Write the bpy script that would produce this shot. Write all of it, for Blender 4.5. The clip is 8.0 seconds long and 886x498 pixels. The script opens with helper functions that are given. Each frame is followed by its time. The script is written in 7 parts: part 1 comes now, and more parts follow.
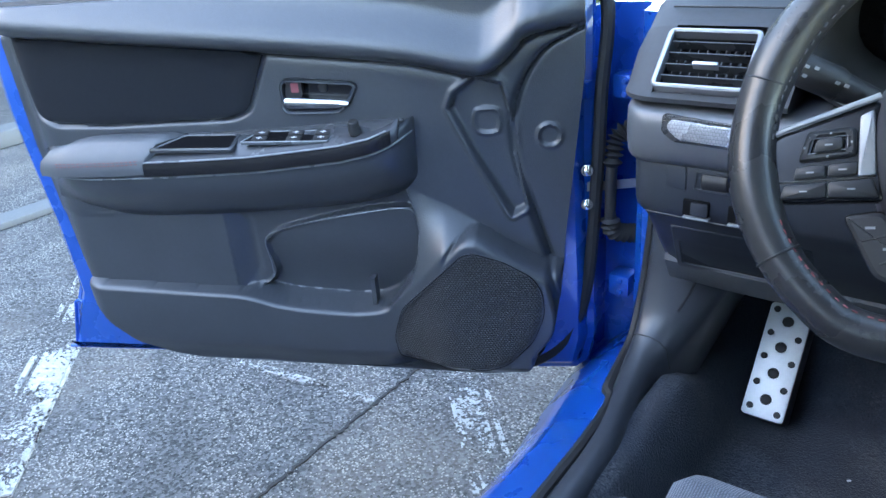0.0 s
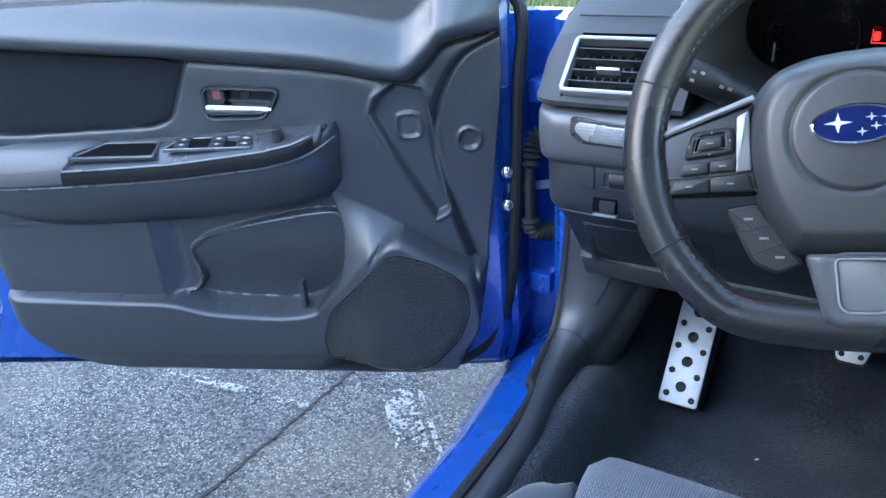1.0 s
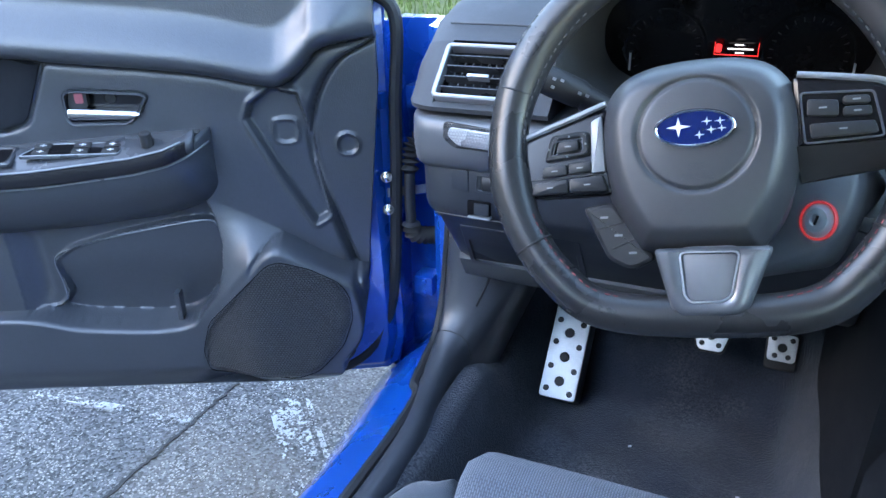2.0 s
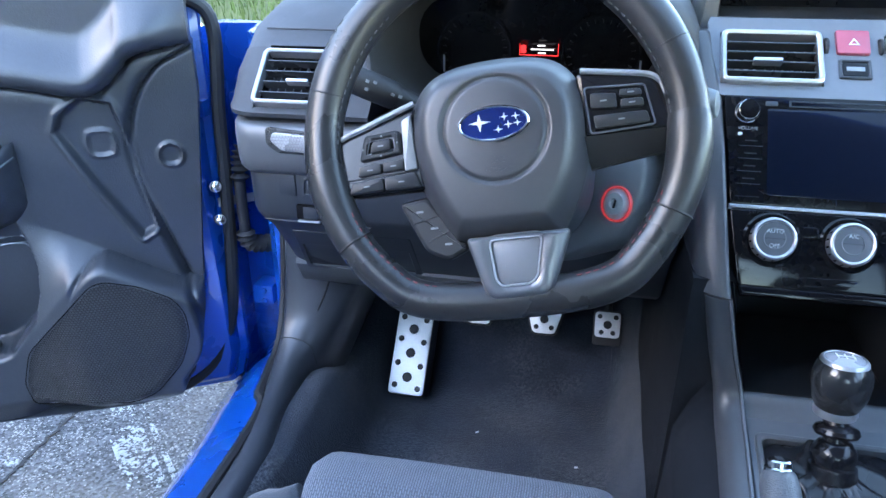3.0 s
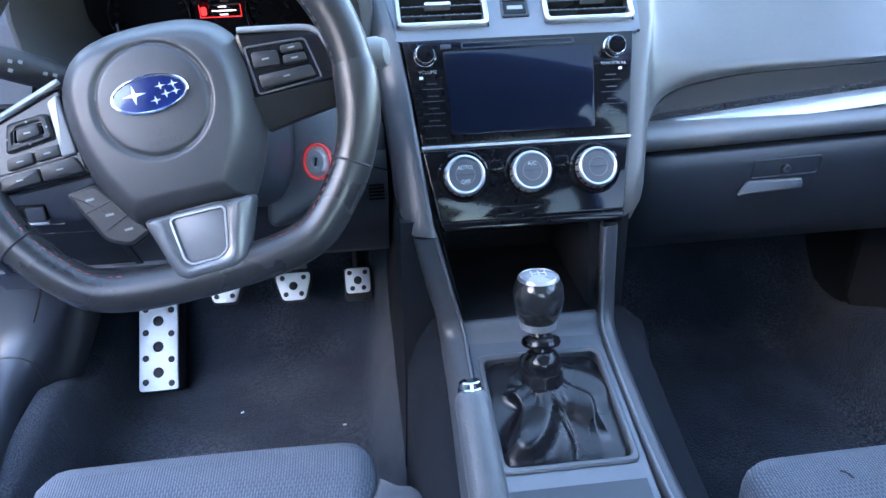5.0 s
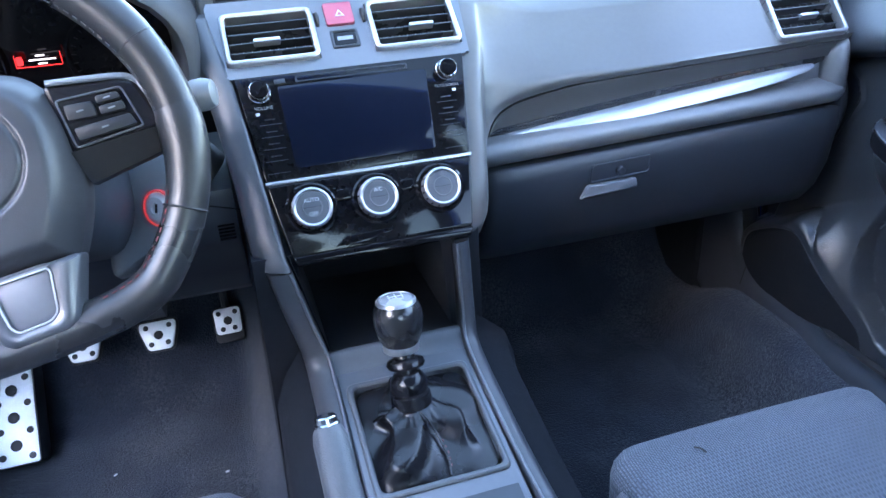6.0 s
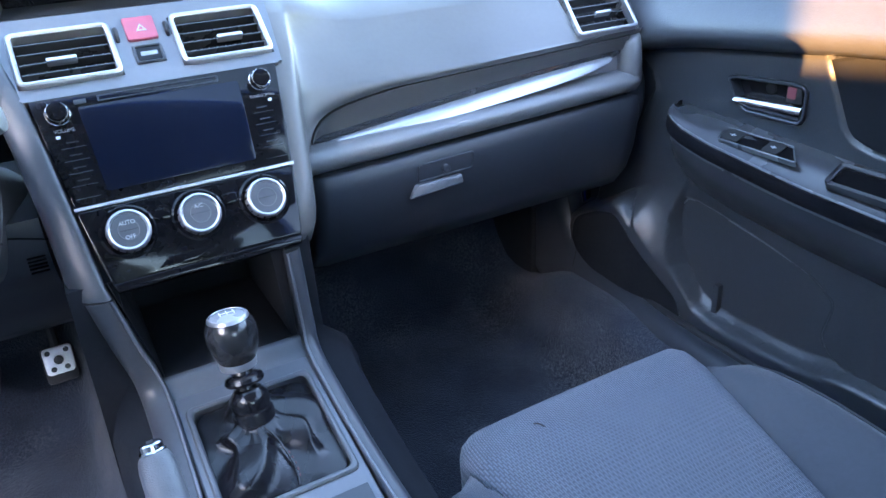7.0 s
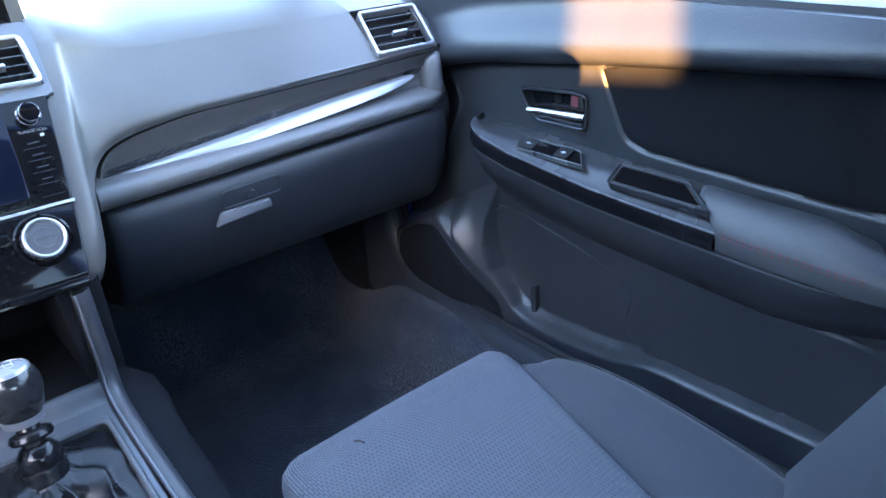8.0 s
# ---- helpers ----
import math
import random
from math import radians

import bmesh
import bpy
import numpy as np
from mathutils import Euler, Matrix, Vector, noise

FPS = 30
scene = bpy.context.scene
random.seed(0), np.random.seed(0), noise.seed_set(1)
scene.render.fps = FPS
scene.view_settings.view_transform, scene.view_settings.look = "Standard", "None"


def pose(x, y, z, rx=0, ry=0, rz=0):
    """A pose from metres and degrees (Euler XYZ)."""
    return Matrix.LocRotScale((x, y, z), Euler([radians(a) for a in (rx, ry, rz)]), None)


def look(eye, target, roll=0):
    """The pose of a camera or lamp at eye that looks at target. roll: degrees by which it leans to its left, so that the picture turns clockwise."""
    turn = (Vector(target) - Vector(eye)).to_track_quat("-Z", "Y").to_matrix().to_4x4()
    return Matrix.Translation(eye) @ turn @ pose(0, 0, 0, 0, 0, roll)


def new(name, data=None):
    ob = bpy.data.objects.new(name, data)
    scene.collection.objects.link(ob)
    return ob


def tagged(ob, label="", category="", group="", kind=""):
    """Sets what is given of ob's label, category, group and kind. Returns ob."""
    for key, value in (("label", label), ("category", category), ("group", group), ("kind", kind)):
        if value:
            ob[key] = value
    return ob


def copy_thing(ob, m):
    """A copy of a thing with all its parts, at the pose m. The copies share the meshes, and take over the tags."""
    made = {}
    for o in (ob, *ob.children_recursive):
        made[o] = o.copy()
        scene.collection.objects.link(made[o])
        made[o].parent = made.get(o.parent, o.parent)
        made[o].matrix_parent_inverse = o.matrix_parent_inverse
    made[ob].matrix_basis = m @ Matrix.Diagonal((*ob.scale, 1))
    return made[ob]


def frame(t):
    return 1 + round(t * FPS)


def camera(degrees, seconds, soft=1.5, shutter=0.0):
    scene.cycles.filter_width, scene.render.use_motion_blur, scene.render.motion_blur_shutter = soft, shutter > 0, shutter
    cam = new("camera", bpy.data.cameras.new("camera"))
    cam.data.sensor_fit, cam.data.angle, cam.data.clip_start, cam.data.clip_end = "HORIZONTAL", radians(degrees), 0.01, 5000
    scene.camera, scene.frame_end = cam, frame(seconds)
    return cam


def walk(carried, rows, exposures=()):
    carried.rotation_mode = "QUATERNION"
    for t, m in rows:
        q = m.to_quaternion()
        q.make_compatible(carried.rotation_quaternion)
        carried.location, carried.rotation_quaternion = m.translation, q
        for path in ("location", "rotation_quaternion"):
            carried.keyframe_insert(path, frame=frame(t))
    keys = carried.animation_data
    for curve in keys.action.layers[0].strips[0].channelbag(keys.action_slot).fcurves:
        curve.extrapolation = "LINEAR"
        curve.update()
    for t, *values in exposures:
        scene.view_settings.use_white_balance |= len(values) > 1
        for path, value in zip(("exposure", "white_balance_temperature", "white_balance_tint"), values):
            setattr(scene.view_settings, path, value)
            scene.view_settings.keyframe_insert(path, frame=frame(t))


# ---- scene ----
cam = camera(62.5, 8.0)
PATH = [
    (0, (-0.35, -0.737, 1.082), (-1.501, 0.665, 0.24), -4.8),
    (0.5, (-0.33, -0.742, 1.086), (-1.423, 0.705, 0.243), -4.5),
    (1, (-0.316, -0.747, 1.087), (-1.332, 0.756, 0.246), -4.0),
    (2.5, (-0.28, -0.746, 1.087), (-0.869, 0.973, 0.251), -0.6),
    (3, (-0.259, -0.753, 1.088), (-0.65, 1.022, 0.255), -0.4),
    (3.5, (-0.236, -0.746, 1.089), (-0.427, 1.062, 0.255), -0.5),
    (4, (-0.214, -0.733, 1.082), (-0.296, 1.057, 0.194), -1.6),
    (4.5, (-0.193, -0.727, 1.078), (-0.149, 1.043, 0.148), -1.6),
    (4.7, (-0.188, -0.733, 1.079), (-0.086, 1.031, 0.142), -1.4),
    (6, (-0.142, -0.752, 1.093), (0.35, 0.964, 0.191), -3.2),
    (6.5, (-0.129, -0.763, 1.093), (0.527, 0.893, 0.183), -3.4),
    (7, (-0.113, -0.778, 1.093), (0.724, 0.796, 0.188), -3.3),
    (7.5, (-0.088, -0.796, 1.095), (0.92, 0.679, 0.196), -3.1),
    (8, (-0.057, -0.824, 1.093), (1.093, 0.555, 0.212), -3.0),
]
walk(cam, [(t, look(eye, target, roll)) for t, eye, target, roll in PATH],
     exposures=[(0.0, 4.42, 6850, 13), (2.5, 4.66, 6550, 15), (4.5, 4.83, 6350, 18), (6.5, 4.98, 6400, 20), (8.0, 4.98, 6550, 20)])

# ---- daylight ----
SUN_AZ, SUN_EL = radians(-128), radians(12.5)    # azimuth from +y towards +x
world = bpy.data.worlds.new("sky")
scene.world = world
world.use_nodes = True
wn = world.node_tree.nodes
sky = wn.new("ShaderNodeTexSky")
sky.sky_type = "NISHITA"
sky.sun_disc = False
sky.sun_elevation = radians(16)
sky.sun_rotation = SUN_AZ
sky.air_density, sky.dust_density, sky.ozone_density = 1.0, 0.55, 1.0
wn["Background"].inputs["Strength"].default_value = 0.15
world.node_tree.links.new(sky.outputs["Color"], wn["Background"].inputs["Color"])
sun_data = bpy.data.lights.new("sun", "SUN")
sun_data.energy, sun_data.angle, sun_data.color = 3.1, radians(0.3), (1.0, 0.50, 0.16)
sun = new("sun", sun_data)
sun_dir = Vector((math.sin(SUN_AZ) * math.cos(SUN_EL), math.cos(SUN_AZ) * math.cos(SUN_EL), math.sin(SUN_EL)))
sun.matrix_basis = look(sun_dir * 20, (0, 0, 0))


# ---- materials ----
def material(name, color, rough=0.5, metal=0.0, grain=0.0, grain_scale=900.0, vary=0.15, vary_scale=14.0,
             fine_scale=160.0, depth=0.0004, coat=0.0, rough_vary=0.08, spec=0.5, sheen=0.0):
    """Principled surface with mottling at two scales, uneven gloss and a fine bump."""
    m = bpy.data.materials.new(name)
    m.use_nodes = True
    nt = m.node_tree
    N, L = nt.nodes, nt.links
    b = N["Principled BSDF"]
    geo = N.new("ShaderNodeNewGeometry")
    big = N.new("ShaderNodeTexNoise")
    big.inputs["Scale"].default_value, big.inputs["Detail"].default_value = vary_scale, 5
    fine = N.new("ShaderNodeTexNoise")
    fine.inputs["Scale"].default_value, fine.inputs["Detail"].default_value = fine_scale, 3
    for n in (big, fine):
        L.new(geo.outputs["Position"], n.inputs["Vector"])
    both = N.new("ShaderNodeMix")
    both.data_type = "FLOAT"
    both.inputs[0].default_value = 0.45
    L.new(big.outputs["Fac"], both.inputs[2])
    L.new(fine.outputs["Fac"], both.inputs[3])
    ramp = N.new("ShaderNodeMapRange")
    ramp.inputs["From Min"].default_value, ramp.inputs["From Max"].default_value = 0.3, 0.7
    ramp.inputs["To Min"].default_value, ramp.inputs["To Max"].default_value = 1 - vary, 1 + vary
    L.new(both.outputs[0], ramp.inputs["Value"])
    col = N.new("ShaderNodeVectorMath")
    col.operation = "SCALE"
    col.inputs[0].default_value = color[:3]
    L.new(ramp.outputs["Result"], col.inputs["Scale"])
    L.new(col.outputs["Vector"], b.inputs["Base Color"])
    rr = N.new("ShaderNodeMapRange")
    rr.inputs["From Min"].default_value, rr.inputs["From Max"].default_value = 0.3, 0.7
    rr.inputs["To Min"].default_value, rr.inputs["To Max"].default_value = max(0.02, rough - rough_vary), min(1, rough + rough_vary)
    L.new(big.outputs["Fac"], rr.inputs["Value"])
    L.new(rr.outputs["Result"], b.inputs["Roughness"])
    b.inputs["Metallic"].default_value = metal
    b.inputs["Specular IOR Level"].default_value = spec
    b.inputs["Coat Weight"].default_value = coat
    b.inputs["Coat Roughness"].default_value = 0.04
    b.inputs["Sheen Weight"].default_value = sheen
    if grain:
        vor = N.new("ShaderNodeTexVoronoi")
        vor.inputs["Scale"].default_value = grain_scale
        L.new(geo.outputs["Position"], vor.inputs["Vector"])
        bump = N.new("ShaderNodeBump")
        bump.inputs["Strength"].default_value = grain
        bump.inputs["Distance"].default_value = depth
        L.new(vor.outputs["Distance"], bump.inputs["Height"])
        L.new(bump.outputs["Normal"], b.inputs["Normal"])
    return m


def weave(m, scale, depth, tint=0.5, flat=False, cell=(0.5, 0.25), gap=0.12):
    """Adds a woven relief of small staggered cells to a material."""
    nt = m.node_tree
    N, L = nt.nodes, nt.links
    b = N["Principled BSDF"]
    tc = N.new("ShaderNodeTexCoord")
    br = N.new("ShaderNodeTexBrick")
    br.inputs["Scale"].default_value = scale
    br.inputs["Mortar Size"].default_value = gap
    br.inputs["Brick Width"].default_value, br.inputs["Row Height"].default_value = cell
    br.inputs["Mortar Smooth"].default_value = 0.9
    br.inputs["Color1"].default_value = (1, 1, 1, 1)
    br.inputs["Color2"].default_value = (0.8, 0.8, 0.8, 1)
    br.inputs["Mortar"].default_value = (0, 0, 0, 1)
    if flat:
        geo = N.new("ShaderNodeNewGeometry")
        sep, com = N.new("ShaderNodeSeparateXYZ"), N.new("ShaderNodeCombineXYZ")
        L.new(geo.outputs["Position"], sep.inputs[0])
        L.new(sep.outputs["X"], com.inputs["X"])
        L.new(sep.outputs["Z"], com.inputs["Y"])
        L.new(com.outputs[0], br.inputs["Vector"])
    else:
        L.new(tc.outputs["UV"], br.inputs["Vector"])
    bump = N.new("ShaderNodeBump")
    bump.inputs["Strength"].default_value, bump.inputs["Distance"].default_value = 0.9, depth
    L.new(br.outputs["Color"], bump.inputs["Height"])
    L.new(bump.outputs["Normal"], b.inputs["Normal"])
    src = b.inputs["Base Color"].links[0].from_socket
    mix = N.new("ShaderNodeMix")
    mix.data_type, mix.blend_type = "RGBA", "MULTIPLY"
    mix.inputs[0].default_value = tint
    L.new(src, mix.inputs[6])
    L.new(br.outputs["Color"], mix.inputs[7])
    L.new(mix.outputs[2], b.inputs["Base Color"])
    return m


def emitter(name, color, strength):
    m = bpy.data.materials.new(name)
    m.use_nodes = True
    b = m.node_tree.nodes["Principled BSDF"]
    b.inputs["Base Color"].default_value = (0.02, 0.02, 0.02, 1)
    b.inputs["Emission Color"].default_value = (*color, 1)
    b.inputs["Emission Strength"].default_value = strength
    return m


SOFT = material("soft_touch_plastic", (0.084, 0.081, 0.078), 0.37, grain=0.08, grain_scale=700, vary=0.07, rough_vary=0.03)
CARD = material("door_card_plastic", (0.036, 0.040, 0.047), 0.33, grain=0.45, grain_scale=420, vary=0.12, rough_vary=0.05, spec=0.6)
LOWER = material("hard_lower_plastic", (0.022, 0.026, 0.033), 0.40, grain=0.05, grain_scale=900, vary=0.10, rough_vary=0.04)
GREY = material("satin_grey_plastic", (0.22, 0.23, 0.245), 0.38, metal=0.3, grain=0.12, grain_scale=1500, vary=0.06)
DARK = material("matt_black_plastic", (0.012, 0.012, 0.013), 0.6, grain=0.2, vary=0.2)
PIANO = material("gloss_black_lacquer", (0.005, 0.005, 0.006), 0.09, spec=0.2, vary=0.1, rough_vary=0.03)
SILVER = material("satin_silver_trim", (0.44, 0.44, 0.455), 0.36, metal=0.8, vary=0.05, rough_vary=0.05)
CHROME = material("chrome", (0.85, 0.85, 0.86), 0.06, metal=1.0, vary=0.03, rough_vary=0.03)
BRUSHED = material("drilled_aluminium", (0.74, 0.74, 0.74), 0.50, metal=0.45, vary=0.06, rough_vary=0.06)
RUBBER = material("black_rubber", (0.014, 0.014, 0.015), 0.6, grain=0.2, vary=0.2)
BLUE = material("blue_metallic_paint", (0.003, 0.080, 0.40), 0.28, metal=0.25, coat=1.0, vary=0.05, fine_scale=2500, rough_vary=0.03)
FABRIC = material("black_door_cloth", (0.010, 0.0115, 0.0150), 0.95, grain=0.8, grain_scale=1100, vary=0.18, spec=0.2)
LEATHER = material("black_leather", (0.021, 0.021, 0.022), 0.30, grain=0.15, grain_scale=850, vary=0.18)
BOOT = material("soft_black_leather", (0.008, 0.008, 0.010), 0.28, grain=0.10, grain_scale=900, vary=0.2, spec=0.4)
VINYL = material("armrest_leatherette", (0.070, 0.073, 0.080), 0.42, grain=0.35, grain_scale=900, vary=0.1)
CLOTH = weave(material("grey_blue_seat_cloth", (0.130, 0.150, 0.185), 0.9, vary=0.08, sheen=0.2), 36, 0.0012, 0.45)
BOLSTER = material("black_bolster_cloth", (0.044, 0.052, 0.064), 0.85, grain=0.5, grain_scale=1300, vary=0.12, sheen=0.2)
GRILLE = weave(material("speaker_mesh", (0.036, 0.038, 0.042), 0.42, vary=0.1), 100, 0.0022, 1.0, flat=True, cell=(0.48, 0.40), gap=0.17)
CARBON = weave(material("carbon_weave_trim", (0.055, 0.055, 0.060), 0.25, metal=0.4, coat=0.8, vary=0.05), 100, 0.0003, 0.85, flat=True, cell=(0.4, 0.4), gap=0.06)
THREAD = material("red_thread", (0.20, 0.04, 0.045), 0.8, vary=0.2)
GREYTHREAD = material("grey_thread", (0.050, 0.050, 0.053), 0.8, vary=0.2)
WHITE = material("white_print", (0.55, 0.56, 0.58), 0.5, vary=0.05)
REDPLASTIC = material("red_lens_plastic", (0.32, 0.06, 0.09), 0.3, vary=0.08)
SCREEN = material("dark_blue_glass_screen", (0.004, 0.0062, 0.014), 0.08, spec=0.2, vary=0.04, rough_vary=0.02)
DIALFACE = material("pale_grey_dial_face", (0.075, 0.082, 0.092), 0.35, vary=0.06)
BADGEBLUE = material("blue_enamel", (0.004, 0.012, 0.075), 0.12, coat=1.0, vary=0.1)
HEADLINER = material("grey_headliner", (0.62, 0.62, 0.60), 0.95, grain=0.4, vary=0.06)
RED_LIGHT = emitter("red_display_light", (1.0, 0.03, 0.03), 0.09)
WHITE_LIGHT = emitter("white_display_light", (0.9, 0.9, 0.95), 0.10)


def carpet_pile():
    """Black needle felt: coarse pile, with pale dust trodden into patches."""
    m = material("black_carpet", (0.024, 0.030, 0.042), 1.0, vary=0.5, vary_scale=9, fine_scale=420, spec=0.1, sheen=0.15)
    N, L = m.node_tree.nodes, m.node_tree.links
    b = N["Principled BSDF"]
    geo = N.new("ShaderNodeNewGeometry")
    pile, dust, fleck = N.new("ShaderNodeTexNoise"), N.new("ShaderNodeTexNoise"), N.new("ShaderNodeTexNoise")
    for n, sc, de in ((pile, 330, 6), (dust, 5.5, 7), (fleck, 210, 3)):
        n.inputs["Scale"].default_value, n.inputs["Detail"].default_value = sc, de
        L.new(geo.outputs["Position"], n.inputs["Vector"])
    amount = N.new("ShaderNodeMapRange")
    amount.inputs["From Min"].default_value, amount.inputs["From Max"].default_value = 0.46, 0.68
    amount.inputs["To Max"].default_value = 0.75
    L.new(dust.outputs["Fac"], amount.inputs["Value"])
    spread = N.new("ShaderNodeMapRange")
    spread.inputs["From Min"].default_value, spread.inputs["From Max"].default_value = 0.40, 0.66
    L.new(fleck.outputs["Fac"], spread.inputs["Value"])
    both = N.new("ShaderNodeMath")
    both.operation = "MULTIPLY"
    L.new(amount.outputs["Result"], both.inputs[0])
    L.new(spread.outputs["Result"], both.inputs[1])
    mix = N.new("ShaderNodeMix")
    mix.data_type = "RGBA"
    mix.inputs[7].default_value = (0.115, 0.118, 0.125, 1)
    L.new(both.outputs[0], mix.inputs[0])
    L.new(b.inputs["Base Color"].links[0].from_socket, mix.inputs[6])
    L.new(mix.outputs[2], b.inputs["Base Color"])
    bump = N.new("ShaderNodeBump")
    bump.inputs["Strength"].default_value, bump.inputs["Distance"].default_value = 1.0, 0.004
    L.new(pile.outputs["Fac"], bump.inputs["Height"])
    L.new(bump.outputs["Normal"], b.inputs["Normal"])
    return m


CARPET = carpet_pile()


def clear_glass():
    m = bpy.data.materials.new("window_glass")
    m.use_nodes = True
    N, L = m.node_tree.nodes, m.node_tree.links
    N.remove(N["Principled BSDF"])
    tr, gl, mix = N.new("ShaderNodeBsdfTransparent"), N.new("ShaderNodeBsdfGlossy"), N.new("ShaderNodeMixShader")
    tr.inputs["Color"].default_value = (0.90, 0.94, 0.92, 1)
    gl.inputs["Roughness"].default_value = 0.02
    mix.inputs["Fac"].default_value = 0.06
    L.new(tr.outputs[0], mix.inputs[1])
    L.new(gl.outputs[0], mix.inputs[2])
    L.new(mix.outputs[0], N["Material Output"].inputs["Surface"])
    return m


GLASS = clear_glass()
GREY2 = material("dark_satin_grey", (0.085, 0.09, 0.098), 0.38, metal=0.1, grain=0.25, grain_scale=900, vary=0.07)
SLAT = material("vent_slat_plastic", (0.030, 0.031, 0.034), 0.30, vary=0.1)
PRINT = material("pale_grey_print", (0.20, 0.205, 0.215), 0.5, vary=0.05)
GREYKNOB = material("pale_grey_plastic", (0.13, 0.14, 0.145), 0.4, vary=0.08)
REDRING = emitter("red_ring_light", (0.9, 0.05, 0.06), 0.020)
PIANO2 = material("satin_black_plastic", (0.008, 0.008, 0.010), 0.20, vary=0.12, spec=0.35)
LOCKRED = material("dull_red_plastic", (0.22, 0.06, 0.07), 0.35, vary=0.1)
EDGE = material("satin_edge_plastic", (0.15, 0.16, 0.172), 0.3, metal=0.4, vary=0.05)
KNOB = material("gloss_black_knob", (0.02, 0.02, 0.021), 0.16, vary=0.1, coat=0.3)
# near-black for joints, and for recess shade put into the colour
GAP_SHADE = material("black_gap_shade", (0.004, 0.004, 0.005), 0.9, vary=0.2, spec=0.08)
SILVERWEAVE = weave(material("silver_carbon_weave", (0.42, 0.43, 0.45), 0.28, metal=0.6, coat=0.6, vary=0.05), 100, 0.0003, 0.5, flat=True, cell=(0.4, 0.4), gap=0.06)
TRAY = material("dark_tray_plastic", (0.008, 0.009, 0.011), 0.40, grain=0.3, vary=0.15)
GRIP = material("grained_grey_grip", (0.07, 0.072, 0.078), 0.5, grain=0.6, grain_scale=800, vary=0.1)
THREAD2 = material("dull_red_thread", (0.16, 0.05, 0.05), 0.8, vary=0.2)
HUBSKIN = material("grained_airbag_skin", (0.034, 0.035, 0.039), 0.40, grain=0.12, grain_scale=700, vary=0.08)
BLADE = material("silver_carbon_gloss", (0.36, 0.37, 0.39), 0.24, metal=0.6, coat=0.6, vary=0.10, vary_scale=60, fine_scale=400, rough_vary=0.03)
CAPTOP = material("pale_satin_cap", (0.42, 0.43, 0.45), 0.25, metal=0.3, coat=0.5, vary=0.06)
PADGREY = material("satin_blue_grey", (0.10, 0.105, 0.118), 0.40, metal=0.2, vary=0.06)
KICK = material("satin_black_trim", (0.034, 0.038, 0.046), 0.33, vary=0.08, rough_vary=0.04)
TRIMGREY = material("satin_trim_grey", (0.16, 0.165, 0.178), 0.42, metal=0.4, vary=0.05, rough_vary=0.03)
FASCIA = material("satin_fascia_grey", (0.115, 0.122, 0.135), 0.40, metal=0.25, grain=0.15, grain_scale=1300, vary=0.06, rough_vary=0.04)
COLUMN = material("dark_column_plastic", (0.052, 0.055, 0.062), 0.36, grain=0.2, grain_scale=900, vary=0.08, rough_vary=0.04)
BAND = material("satin_band_grey", (0.15, 0.152, 0.155), 0.40, metal=0.2, vary=0.06, rough_vary=0.04)
SATINCHROME = material("satin_chrome", (0.40, 0.41, 0.43), 0.18, metal=1.0, vary=0.04, rough_vary=0.04)
# darker, duller copy of SOFT: driver-side shade put into the colour
MATT_SHADED = material("matt_shaded_pad", (0.042, 0.044, 0.048), 0.62, grain=0.2, grain_scale=700, vary=0.10, spec=0.25)
LEGGREY = material("satin_leg_grey", (0.13, 0.135, 0.145), 0.30, metal=0.6, vary=0.05, rough_vary=0.03)
LOCKFACE = material("satin_lock_face", (0.5, 0.5, 0.5), 0.4, vary=0.06)
BUTTON = material("black_button_plastic", (0.016, 0.017, 0.019), 0.40, vary=0.12, spec=0.3)


# ---- building helpers ----
PLACE = {}


def thing(name, base, label, category, group="", kind="", m=None):
    """An Empty at the thing's base; its parts are given in world places."""
    ob = new(name)
    ob.empty_display_size = 0.05
    ob.matrix_basis = m if m else Matrix.Translation(base)
    PLACE[ob] = ob.matrix_basis.copy()
    return tagged(ob, label, category, group, kind)


def finish(bm, sharp=32):
    bmesh.ops.recalc_face_normals(bm, faces=bm.faces[:])
    me = bpy.data.meshes.new("m")
    bm.to_mesh(me)
    bm.free()
    me.shade_smooth()
    me.set_sharp_from_angle(angle=radians(sharp))
    return me


def part(name, bm, mat, parent, label="", sharp=32):
    inv = PLACE[parent].inverted()
    bm.transform(inv)
    me = finish(bm, sharp)
    me.name = name
    me.materials.append(mat)
    ob = new(name, me)
    ob.parent = parent
    PLACE[ob] = PLACE[parent]
    return tagged(ob, label) if label else ob


def solid(name, bm, mat, label="", category="", group="", kind="", sharp=32, base=None):
    """A thing that is one mesh."""
    m = Matrix.Translation(base) if base else Matrix()
    bm.transform(m.inverted())
    me = finish(bm, sharp)
    me.name = name
    me.materials.append(mat)
    ob = new(name, me)
    ob.matrix_basis = m
    PLACE[ob] = m
    return tagged(ob, label, category, group, kind)


